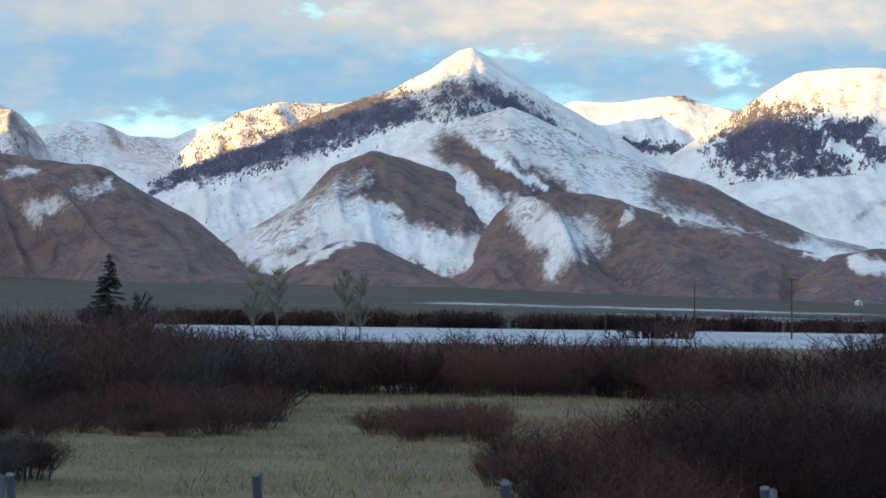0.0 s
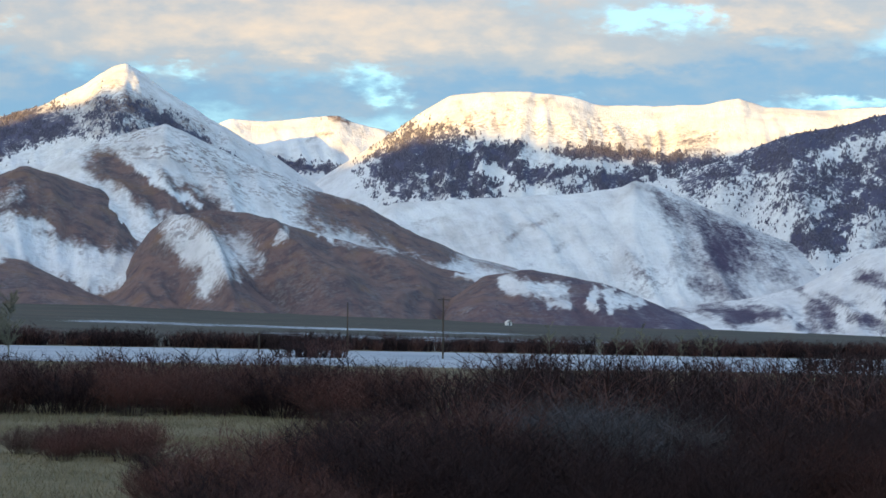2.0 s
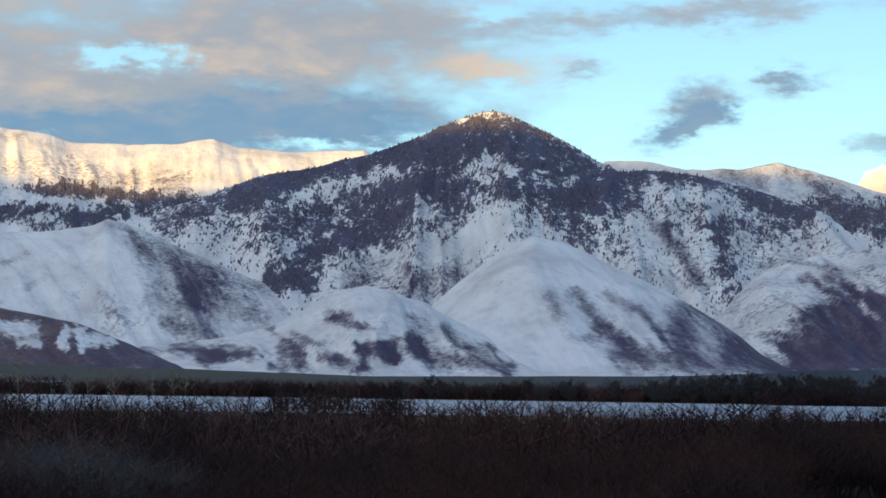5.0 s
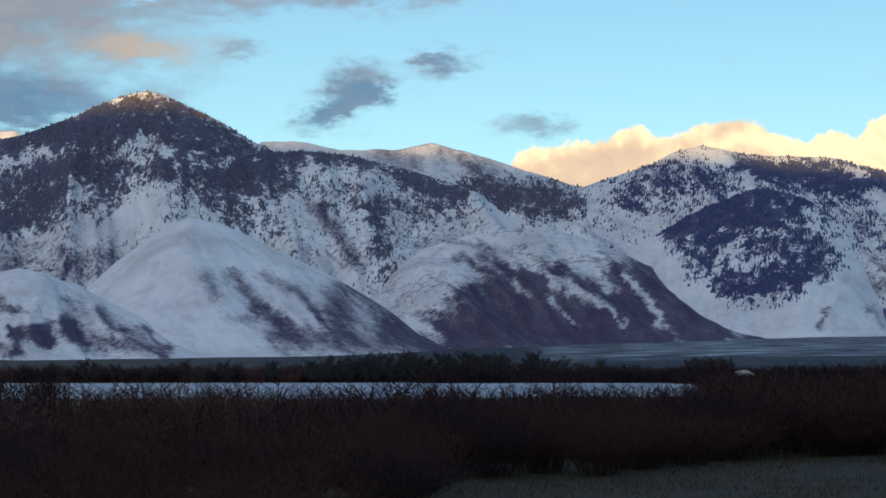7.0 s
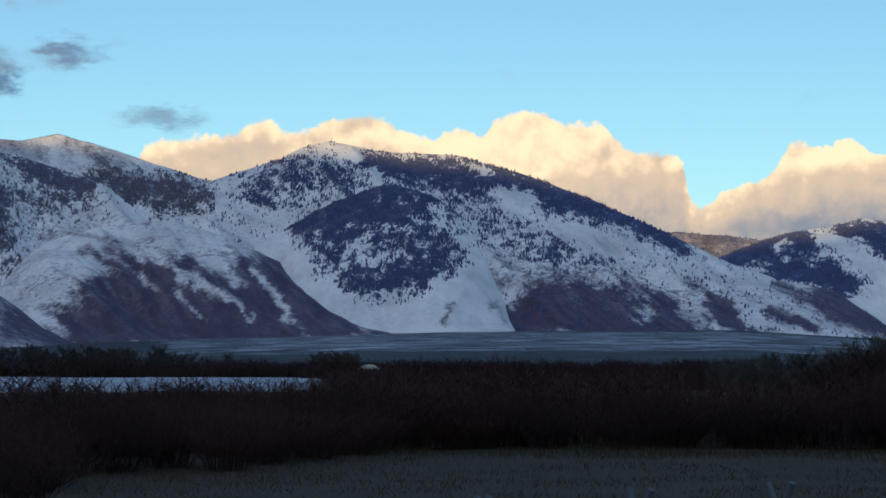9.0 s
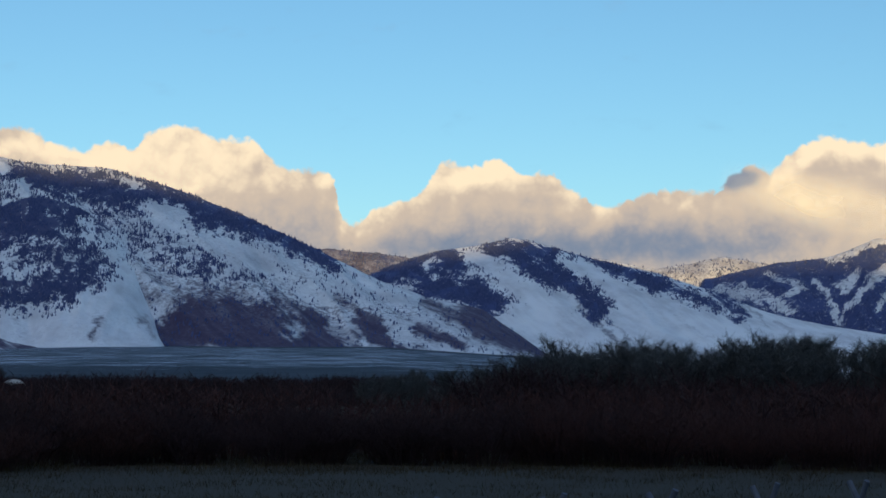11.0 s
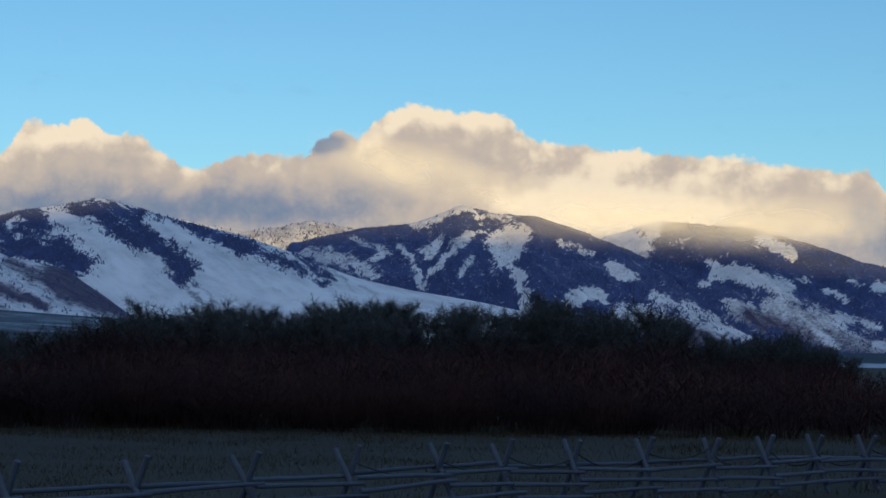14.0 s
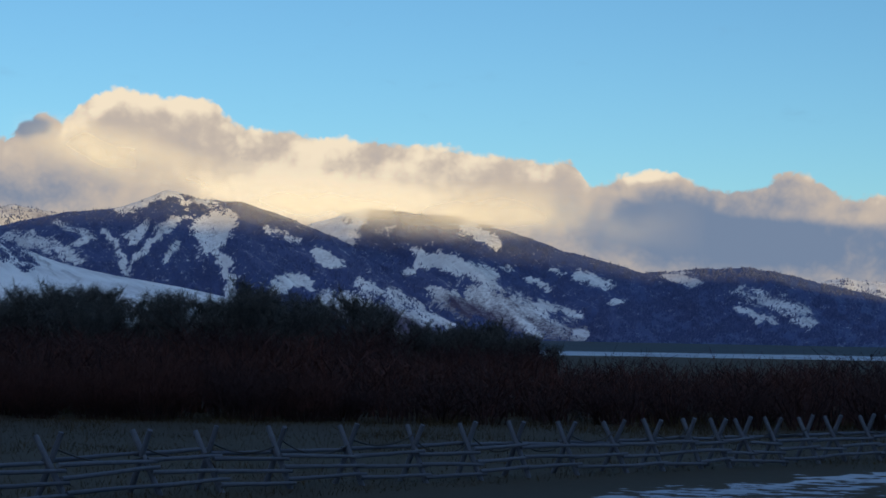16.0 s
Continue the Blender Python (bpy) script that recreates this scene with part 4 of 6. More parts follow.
hill("mountain_cone", "cone-shaped forested mountain above snow slopes", 3060, 2520, 0.84, 0.20, 1.0,
     [(10.86, 3.40), (12.49, 3.89), (14.43, 4.22), (15.81, 4.79), (17.21, 5.31), (18.62, 5.56), (20.04, 5.94), (21.17, 6.38), (22.16, 6.83), (22.73, 7.00), (23.09, 7.05), (23.45, 6.96), (24.02, 6.71), (24.88, 6.29), (25.74, 5.78), (26.24, 5.53), (26.88, 5.57), (27.88, 5.51), (29.29, 5.19), (30.69, 4.77), (31.67, 4.45), (32.78, 4.00), (33.72, 3.52), (35.25, 2.76), (36.86, 1.94)],
     [("f", 0.8, 0.48, 0.48, (21.58, 5.91), (22.86, 6.49), (24.15, 6.12), (25.44, 5.60)),
      ("f", 0.97, 0.34, 0.34, (19.89, 5.07), (21.45, 5.24), (22.88, 4.98), (23.88, 4.85), (24.87, 4.93), (26.01, 5.15)),
      ("f", 0.85, 0.28, 0.28, (16.77, 4.80), (18.03, 5.32), (19.45, 5.56), (20.87, 5.94), (22.01, 6.38)),
      ("f", 0.45, 0.53, 0.53, (17.06, 4.06), (18.62, 4.48), (20.32, 4.65)),
      ("f", 0.85, 0.25, 0.36, (17.66, 2.65), (18.64, 3.35), (19.76, 3.94), (20.61, 4.37)),
      ("f", 1, 0.17, 0.17, (17.51, 2.72), (18.44, 2.58)),
      ("f", 0.92, 0.18, 0.18, (26.01, 5.43), (27.14, 5.51), (28.27, 5.30), (29.39, 4.96), (30.79, 4.47)),
      ("f", 0.5, 0.34, 0.34, (21.18, 4.53), (23.18, 4.27), (24.88, 4.29), (26.02, 3.87)),
      ("f", 0.42, 0.39, 0.39, (25.73, 4.72), (27.71, 4.74), (29.68, 4.60), (30.79, 4.26))],
     [("f", 0.3, 0.28, 0.28, (25.17, 4.01), (26.31, 3.59)),
      ("f", 0.6, 0.17, 0.17, (28.73, 4.21), (28.87, 3.22), (28.99, 2.49)),
      ("F", 0.95, 0.11, 0.11, (19.74, 5.17), (20.48, 5.38)),
      ("F", 1, 0.10, 0.10, (21.17, 4.84), (21.35, 4.13), (21.27, 3.25)),
      ("F", 0.9, 0.31, 0.31, (22.04, 3.69), (23.18, 4.13)),
      ("F", 0.9, 0.31, 0.31, (26.30, 4.16), (27.04, 4.24)),
      ("F", 0.8, 0.13, 0.13, (22.00, 6.75), (22.97, 6.95), (23.50, 6.83)),
      ("F", 0.95, 0.07, 0.07, (22.43, 6.44), (23.22, 6.50)),
      ("F", 0.7, 0.28, 0.28, (19.21, 2.96), (20.34, 3.12))],
     [("b", 0.6, 0.07, 0.07, (20.91, 3.13), (21.13, 2.71), (21.00, 2.25)),
      ("b", 0.35, 0.39, 0.39, (19.78, 2.62), (20.63, 2.91), (21.49, 2.54), (22.48, 2.70)),
      ("b", 0.6, 0.15, 0.15, (27.18, 4.17), (27.72, 3.61), (28.46, 2.76)),
      ("b", 0.3, 0.11, 0.11, (29.82, 3.23), (31.21, 3.30)),
      ("m", 1, 0.48, 0.48, (19.78, 2.69), (20.63, 2.98), (21.49, 2.57), (22.48, 2.73)),
      ("m", 1, 0.39, 0.39, (26.31, 3.31), (27.72, 3.04), (28.46, 2.48)),
      ("m", 0.6, 0.42, 0.42, (29.12, 3.64), (31.21, 3.51))],
     [("F", 0.35, 0.28, 0.28, (22.02, 5.56), (23.44, 5.72), (24.58, 5.45)),
      ("F", 0.4, 0.20, 0.20, (18.61, 4.94), (19.74, 5.10)),
      ("F", 0.45, 0.25, 0.25, (22.60, 4.72), (24.31, 4.52)),
      ("F", 0.4, 0.22, 0.22, (27.00, 4.97), (29.11, 4.84))],
     [("f", 0.75, 0.13, 0.13, (21.67, 6.56), (22.80, 6.84), (24.07, 6.58)),
      ("f", 0.6, 0.11, 0.11, (22.24, 6.43), (23.23, 6.43)),
      ("F", 0.4, 0.04, 0.04, (22.52, 6.92), (23.01, 6.92))],
     [("f", 0.8, 0.25, 0.25, (14.95, 4.15), (17.05, 4.98), (19.73, 5.88), (22.01, 6.41)),
      ("f", 0.85, 0.31, 0.31, (21.58, 5.91), (22.86, 6.28), (24.58, 5.66)),
      ("f", 0.5, 0.34, 0.34, (17.49, 3.78), (19.47, 4.67), (21.45, 5.13)),
      ("f", 0.42, 0.34, 0.34, (18.64, 3.09), (20.33, 3.83), (22.03, 4.42)),
      ("f", 0.45, 0.31, 0.31, (23.45, 5.15), (24.88, 4.60), (26.58, 4.90)),
      ("f", 0.36, 0.31, 0.31, (26.30, 4.47), (28.42, 4.20), (30.24, 4.21))])
hill("hill_dome", "smooth snowy dome with dark bare stripes", 2520, 1950, 0.86, 0, 0.6,
     [(19.29, 0.26), (20.37, 1.16), (21.45, 2.04), (22.28, 2.78), (23.24, 3.49), (24.07, 3.92), (24.92, 3.74), (26.04, 3.20), (27.46, 2.55), (28.73, 1.82), (29.87, 1.04), (30.72, 0.65), (31.57, 0.26)],
     [("b", 0.43, 0.18, 0.18, (24.51, 2.35), (24.74, 1.88)),
      ("b", 0.52, 0.15, 0.15, (25.19, 2.45), (25.76, 1.80), (26.40, 1.33)),
      ("b", 0.49, 0.13, 0.13, (26.01, 2.46), (26.60, 2.07), (27.34, 1.48)),
      ("b", 0.25, 0.11, 0.11, (24.91, 1.45), (25.62, 1.32)),
      ("b", 0.29, 0.22, 0.22, (25.83, 1.46), (26.40, 0.79)),
      ("b", 0.18, 0.08, 0.08, (23.05, 2.56), (23.55, 2.74)),
      ("b", 0.43, 0.24, 0.24, (27.81, 2.11), (27.84, 1.03)),
      ("b", 0.54, 0.20, 0.34, (28.22, 2.12), (29.62, 1.35), (30.78, 0.76)),
      ("b", 0.58, 0.25, 0.25, (29.21, 1.14), (31.17, 0.58))],
     [("b", 0.36, 0.14, 0.14, (25.88, 1.58), (26.99, 0.75)),
      ("b", 0.22, 0.11, 0.11, (26.43, 1.34), (27.40, 0.92))],
     [("b", 0.5, 0.25, 0.25, (26.44, 0.92), (28.37, 0.71), (30.19, 0.58)),
      ("b", 0.36, 0.31, 0.31, (27.67, 1.62), (28.93, 1.07))])
hill("hill_rocky_slope", "rocky snow slope with bare purple-brown lower flank", 2760, 2300, 0.74, 0.02, 1.0,
     [(27.60, 0.96), (28.45, 1.82), (29.16, 2.53), (29.86, 3.09), (31.00, 3.45), (32.14, 3.62), (33.14, 3.66), (34.27, 3.30), (35.69, 2.66), (37.10, 1.98), (38.50, 1.35), (39.48, 0.95)],
     [("b", 1, 0.48, 0.48, (31.17, 1.28), (32.58, 1.53), (34.00, 1.05), (35.70, 0.84)),
      ("b", 0.95, 0.25, 0.25, (32.57, 2.49), (33.43, 2.04), (33.99, 1.33)),
      ("b", 0.9, 0.13, 0.22, (34.27, 2.92), (35.13, 2.19), (35.73, 1.34)),
      ("b", 0.85, 0.34, 0.34, (35.41, 2.47), (36.26, 1.62), (36.90, 1.05)),
      ("b", 0.9, 0.28, 0.28, (37.54, 1.65), (38.25, 0.94)),
      ("b", 0.6, 0.07, 0.07, (30.88, 2.91), (31.58, 2.49), (32.18, 2.18)),
      ("b", 0.3, 0.06, 0.06, (29.75, 3.47), (31.16, 3.26), (32.29, 2.92)),
      ("b", 0.8, 0.25, 0.25, (30.19, 1.14), (31.45, 0.90)),
      ("b", 0.5, 0.20, 0.20, (32.15, 2.14), (31.59, 1.64))],
     [("s", 0.95, 0.08, 0.08, (33.14, 2.21), (33.43, 1.76), (33.74, 1.26)),
      ("s", 0.9, 0.13, 0.13, (34.28, 1.90), (34.70, 1.62), (35.02, 1.19)),
      ("s", 0.95, 0.17, 0.17, (33.99, 3.21), (34.84, 2.33), (35.55, 1.62), (35.91, 1.05)),
      ("s", 0.8, 0.11, 0.11, (29.62, 1.35), (30.40, 0.90)),
      ("s", 0.6, 0.10, 0.10, (37.26, 1.36), (37.97, 0.98)),
      ("m", 1, 0.39, 0.39, (30.04, 2.20), (31.16, 2.06), (30.46, 1.63)),
      ("m", 0.9, 0.35, 0.35, (32.29, 3.31), (33.42, 2.89), (34.27, 2.47)),
      ("m", 0.7, 0.28, 0.28, (34.56, 3.07), (35.41, 2.50))],
     [("b", 0.9, 0.36, 0.36, (30.89, 0.93), (32.86, 1.36), (34.56, 0.80)),
      ("b", 0.7, 0.20, 0.20, (31.87, 2.06), (32.86, 1.93)),
      ("b", 0.7, 0.31, 0.31, (35.98, 1.93), (37.12, 1.15))],
     [("b", 0.65, 0.39, 0.39, (31.45, 1.85), (32.86, 2.14), (34.28, 1.57), (35.41, 0.94)),
      ("b", 0.6, 0.14, 0.14, (33.42, 2.64), (34.56, 1.79)),
      ("b", 0.5, 0.10, 0.10, (31.44, 2.91), (32.57, 2.35)),
      ("s", 0.8, 0.07, 0.07, (32.29, 2.21), (32.86, 1.78))],
     [("b", 1, 0.48, 0.48, (31.09, 1.03), (32.21, 1.31), (33.48, 1.03), (35.31, 1.17)),
      ("b", 0.95, 0.28, 0.28, (31.50, 1.80), (32.77, 1.59), (34.18, 1.03)),
      ("b", 0.9, 0.22, 0.22, (34.74, 2.45), (35.46, 1.60), (35.88, 0.89)),
      ("b", 0.95, 0.31, 0.31, (35.88, 2.17), (36.59, 1.60), (37.30, 1.17)),
      ("b", 0.8, 0.14, 0.14, (36.45, 2.02), (37.58, 1.32), (38.15, 1.03)),
      ("s", 0.6, 0.06, 0.06, (33.05, 1.88), (33.47, 1.52), (33.90, 1.17)),
      ("s", 0.6, 0.07, 0.07, (34.11, 1.95), (34.61, 1.60), (35.03, 1.17)),
      ("s", 0.6, 0.08, 0.08, (35.03, 2.45), (35.53, 1.88), (35.95, 1.17)),
      ("s", 0.6, 0.06, 0.06, (36.95, 1.60), (37.58, 1.24), (38.01, 1.03)),
      ("s", 0.6, 0.09, 0.09, (32.48, 2.87), (33.33, 2.30), (34.04, 1.88)),
      ("m", 0.9, 0.35, 0.35, (29.40, 2.14), (30.52, 1.87), (31.50, 1.94))],
     [("b", 0.63, 0.20, 0.20, (33.34, -0.09), (34.45, -0.51), (35.85, -1.22)),
      ("b", 0.63, 0.14, 0.14, (34.17, 0.19), (35.29, -0.52), (36.27, -1.22)),
      ("b", 0.49, 0.11, 0.11, (32.51, 0.19), (33.34, -0.51), (33.76, -1.21)),
      ("b", 0.56, 0.17, 0.17, (31.70, -0.51), (32.52, -0.93), (33.63, -1.35))])
hill("mountain_blue_mid", "distant blue shaded summit with thin snow", 3180, 2600, 0.74, 0.0, 0.9,
     [(24.35, 4.62), (25.89, 5.79), (27.02, 5.80), (27.87, 5.61), (29.29, 5.62), (30.15, 5.79), (31.00, 5.58), (32.14, 5.22), (33.00, 4.97), (33.71, 4.72), (34.99, 4.36), (36.40, 3.93)],
     [("f", 0.55, 0.34, 0.34, (31.43, 4.54), (32.85, 4.31), (33.98, 4.55)),
      ("b", 0.5, 0.28, 0.28, (31.71, 4.61), (33.13, 4.48)),
      ("b", 0.25, 0.14, 0.14, (31.15, 5.17), (32.56, 5.40)),
      ("m", 1, 0.42, 0.42, (31.15, 4.61), (33.42, 4.48))],
     [("f", 0.5, 0.22, 0.22, (31.06, 4.62), (31.91, 4.25), (32.76, 3.97), (33.61, 4.07)),
      ("f", 0.35, 0.14, 0.14, (31.48, 4.77), (32.47, 4.56), (33.46, 4.57)),
      ("s", 0.35, 0.17, 0.17, (32.33, 5.20), (33.04, 4.78), (33.74, 4.71)),
      ("b", 0.3, 0.14, 0.14, (28.96, 5.51), (29.80, 5.24)),
      ("b", 0.3, 0.11, 0.11, (30.49, 5.60), (31.34, 5.12))])
hill("mountain_ridge", "long ridge with forest along the crest and snowy face", 3140, 2560, 0.78, 0.14, 0.9,
     [(31.41, 2.90), (32.54, 3.68), (33.67, 4.54), (34.52, 4.87), (35.66, 5.18), (36.23, 5.51), (36.95, 5.68), (37.80, 5.49), (38.80, 5.39), (40.22, 5.31), (41.63, 4.91), (43.03, 4.42), (44.42, 3.83), (45.81, 3.16), (47.17, 2.52), (48.26, 2.16), (49.60, 1.88), (50.53, 1.32), (51.45, 0.64)],
     [("f", 0.95, 0.25, 0.34, (37.97, 5.17), (39.68, 4.88), (41.10, 4.73), (42.79, 4.30)),
      ("f", 0.97, 0.34, 0.20, (42.79, 4.30), (44.47, 3.72), (45.72, 3.11)),
      ("f", 0.6, 0.42, 0.42, (35.26, 4.56), (36.55, 4.89), (37.69, 5.03)),
      ("f", 0.5, 0.34, 0.34, (39.68, 4.60), (40.53, 4.31)),
      ("f", 0.42, 0.31, 0.31, (40.81, 3.60), (42.22, 3.03), (43.48, 2.74)),
      ("F", 1, 0.07, 0.07, (40.42, 5.01), (40.98, 4.93)),
      ("F", 1, 0.18, 0.18, (41.24, 4.31), (41.97, 4.11)),
      ("F", 1, 0.18, 0.18, (42.50, 3.59), (43.37, 3.16), (44.07, 3.02)),
      ("F", 0.95, 0.11, 0.11, (37.97, 4.89), (38.14, 4.60))],
     [("F", 0.8, 0.22, 0.22, (36.83, 5.45), (37.54, 5.41)),
      ("b", 1, 0.34, 0.34, (42.10, 1.26), (43.20, 1.47), (44.45, 1.12), (45.70, 0.88)),
      ("b", 0.9, 0.20, 0.20, (41.93, 1.69), (43.20, 1.78)),
      ("b", 0.9, 0.13, 0.13, (45.18, 1.61), (45.70, 1.26), (46.67, 0.83)),
      ("b", 0.9, 0.18, 0.18, (46.67, 1.46), (47.49, 0.90)),
      ("b", 0.5, 0.06, 0.06, (41.09, 1.62), (41.65, 1.12)),
      ("b", 0.25, 0.14, 0.14, (40.52, 2.89), (42.22, 2.46), (43.90, 2.03), (45.29, 1.75)),
      ("s", 0.9, 0.13, 0.13, (44.48, 1.64), (45.04, 1.19)),
      ("s", 0.9, 0.13, 0.13, (45.84, 1.35), (46.69, 0.90))],
     [("m", 1, 0.34, 0.34, (40.52, 2.89), (42.22, 2.46), (43.90, 2.03), (45.29, 1.75)),
      ("b", 1, 0.36, 0.36, (42.67, 1.69), (43.78, 1.43), (45.45, 0.88)),
      ("b", 0.95, 0.15, 0.15, (45.30, 1.62), (46.31, 1.07)),
      ("b", 0.9, 0.15, 0.15, (46.42, 1.49), (47.40, 0.94), (48.53, 0.38)),
      ("b", 0.8, 0.10, 0.10, (47.96, 1.36), (49.12, 0.95)),
      ("b", 0.6, 0.13, 0.13, (48.23, 2.07), (49.65, 1.24), (50.50, 0.96)),
      ("b", 0.85, 0.28, 0.28, (49.36, 1.80), (50.50, 1.24), (51.36, 0.68)),
      ("s", 0.9, 0.15, 0.15, (44.33, 1.47), (44.98, 1.20)),
      ("s", 0.95, 0.15, 0.15, (45.86, 1.49), (46.85, 0.65))],
     [("s", 0.9, 0.10, 0.10, (47.26, 1.22), (47.71, 1.08)),
      ("s", 0.8, 0.10, 0.10, (48.67, 0.81), (49.41, 0.39)),
      ("m", 0.9, 0.36, 0.36, (44.04, 2.17), (46.13, 1.77), (48.24, 1.51))],
     [("b", 0.9, 0.28, 0.28, (41.65, 1.08), (43.06, 1.57), (44.31, 1.22)),
      ("b", 0.5, 0.20, 0.20, (43.20, 1.92), (44.32, 1.57)),
      ("b", 0.6, 0.17, 0.17, (45.15, 1.07), (46.39, 0.79))],
     [("b", 0.35, 0.20, 0.20, (41.09, 2.21), (42.78, 1.93)),
      ("b", 0.5, 0.10, 0.10, (44.32, 2.20), (45.57, 1.56), (46.39, 1.14)),
      ("b", 0.5, 0.08, 0.08, (45.85, 2.19), (46.95, 1.49))])
hill("hill_forest_spur", "dark forested spur over a snowy gully", 2880, 2460, 0.9, 0.0, 0.9,
     [(33.68, 2.06), (35.10, 3.05), (35.95, 3.55), (36.66, 3.94), (37.37, 4.26), (38.23, 4.57), (38.80, 4.54), (39.50, 4.30), (40.21, 3.87), (40.85, 3.12), (41.34, 2.20), (41.68, 1.07)],
     [("f", 1, 0.36, 0.36, (36.69, 4.18), (37.69, 4.32), (38.54, 4.60), (39.39, 4.53), (40.53, 4.03)),
      ("f", 0.97, 0.39, 0.39, (36.26, 3.61), (37.54, 3.89), (38.68, 3.89)),
      ("f", 0.62, 0.39, 0.39, (37.12, 3.18), (38.25, 3.04), (39.11, 3.32)),
      ("f", 0.78, 0.36, 0.36, (37.97, 2.19), (39.11, 2.33), (39.67, 2.75)),
      ("f", 0.5, 0.25, 0.25, (36.83, 2.61), (37.54, 2.19)),
      ("f", 0.4, 0.22, 0.22, (39.68, 3.32), (40.52, 3.04)),
      ("F", 0.8, 0.11, 0.11, (37.83, 2.64), (38.25, 2.71)),
      ("F", 0.7, 0.11, 0.11, (37.54, 3.07), (37.83, 3.28)),
      ("b", 0.5, 0.07, 0.07, (39.98, 1.51), (39.81, 1.05))],
     [("b", 0.4, 0.06, 0.06, (40.97, 1.65), (41.39, 1.19))])
hill("hill_far_brown", "far bare brown hill on the skyline", 3700, 3200, 0.35, 0.5, 0.7,
     [(43.48, 2.75), (44.58, 3.19), (45.62, 3.38), (46.67, 3.30), (47.66, 3.20), (48.93, 2.82)],
     [])
hill("hill_forested", "rounded hill with forest top and smooth snow slopes", 3420, 2920, 0.95, 0, 0.5,
     [(45.43, 2.07), (46.68, 2.72), (47.80, 3.16), (48.50, 3.35), (49.63, 3.53), (50.34, 3.69), (51.05, 3.52), (52.47, 3.13), (53.90, 2.81), (55.32, 2.36), (56.74, 1.80), (58.16, 1.50), (59.99, 1.21), (61.38, 0.90)],
     [("f", 1, 0.38, 0.36, (46.82, 2.69), (48.22, 3.06), (49.35, 3.22), (49.71, 2.65), (50.00, 2.37)),
      ("f", 1, 0.30, 0.30, (48.23, 2.36), (49.64, 2.23)),
      ("f", 1, 0.2, 0.2, (49.36, 2.15), (49.82, 1.95)),
      ("f", 0.95, 0.17, 0.17, (49.63, 3.43), (50.48, 3.44), (51.36, 3.23)),
      ("f", 1, 0.36, 0.22, (50.63, 2.95), (51.62, 2.53), (52.34, 2.11), (52.51, 1.82)),
      ("f", 1, 0.22, 0.2, (51.33, 3.26), (52.47, 2.96), (53.90, 2.54)),
      ("f", 0.8, 0.14, 0.14, (53.90, 2.54), (55.32, 2.01)),
      ("F", 1, 0.22, 0.22, (49.35, 3.19), (50.28, 2.52), (51.70, 1.92)),
      ("F", 1, 0.15, 0.15, (51.62, 3.12), (53.22, 2.40))],
     [("F", 0.8, 0.06, 0.06, (48.08, 2.78), (48.39, 3.09)),
      ("b", 0.5, 0.04, 0.04, (51.91, 2.10), (52.80, 1.26), (53.08, 0.98)),
      ("b", 0.35, 0.04, 0.04, (52.48, 1.78), (53.48, 1.01)),
      ("b", 0.3, 0.11, 0.11, (46.82, 2.37), (48.51, 2.39)),
      ("f", 0.85, 0.13, 0.13, (55.30, 2.42), (56.01, 1.70)),
      ("b", 0.4, 0.04, 0.04, (56.00, 2.13), (56.74, 1.44)),
      ("b", 0.3, 0.04, 0.04, (54.34, 1.84), (55.33, 1.16)),
      ("b", 0.3, 0.04, 0.04, (56.85, 1.61), (57.70, 0.99))])
hill("hill_far_lit", "distant ridge with brown sunlit trees", 4350, 4000, 0.6, 0.3, 0.8,
     [(51.05, 2.84), (52.33, 3.19), (53.33, 3.02), (53.90, 2.91), (54.75, 3.03), (55.60, 3.20), (56.74, 3.01), (57.59, 2.73)],
     [("F", 53.04, 3.13, 0.85, 0.11, 3, 1),
      ("s", 53.04, 3.13, 0.99, 0.13, 3, 1)])
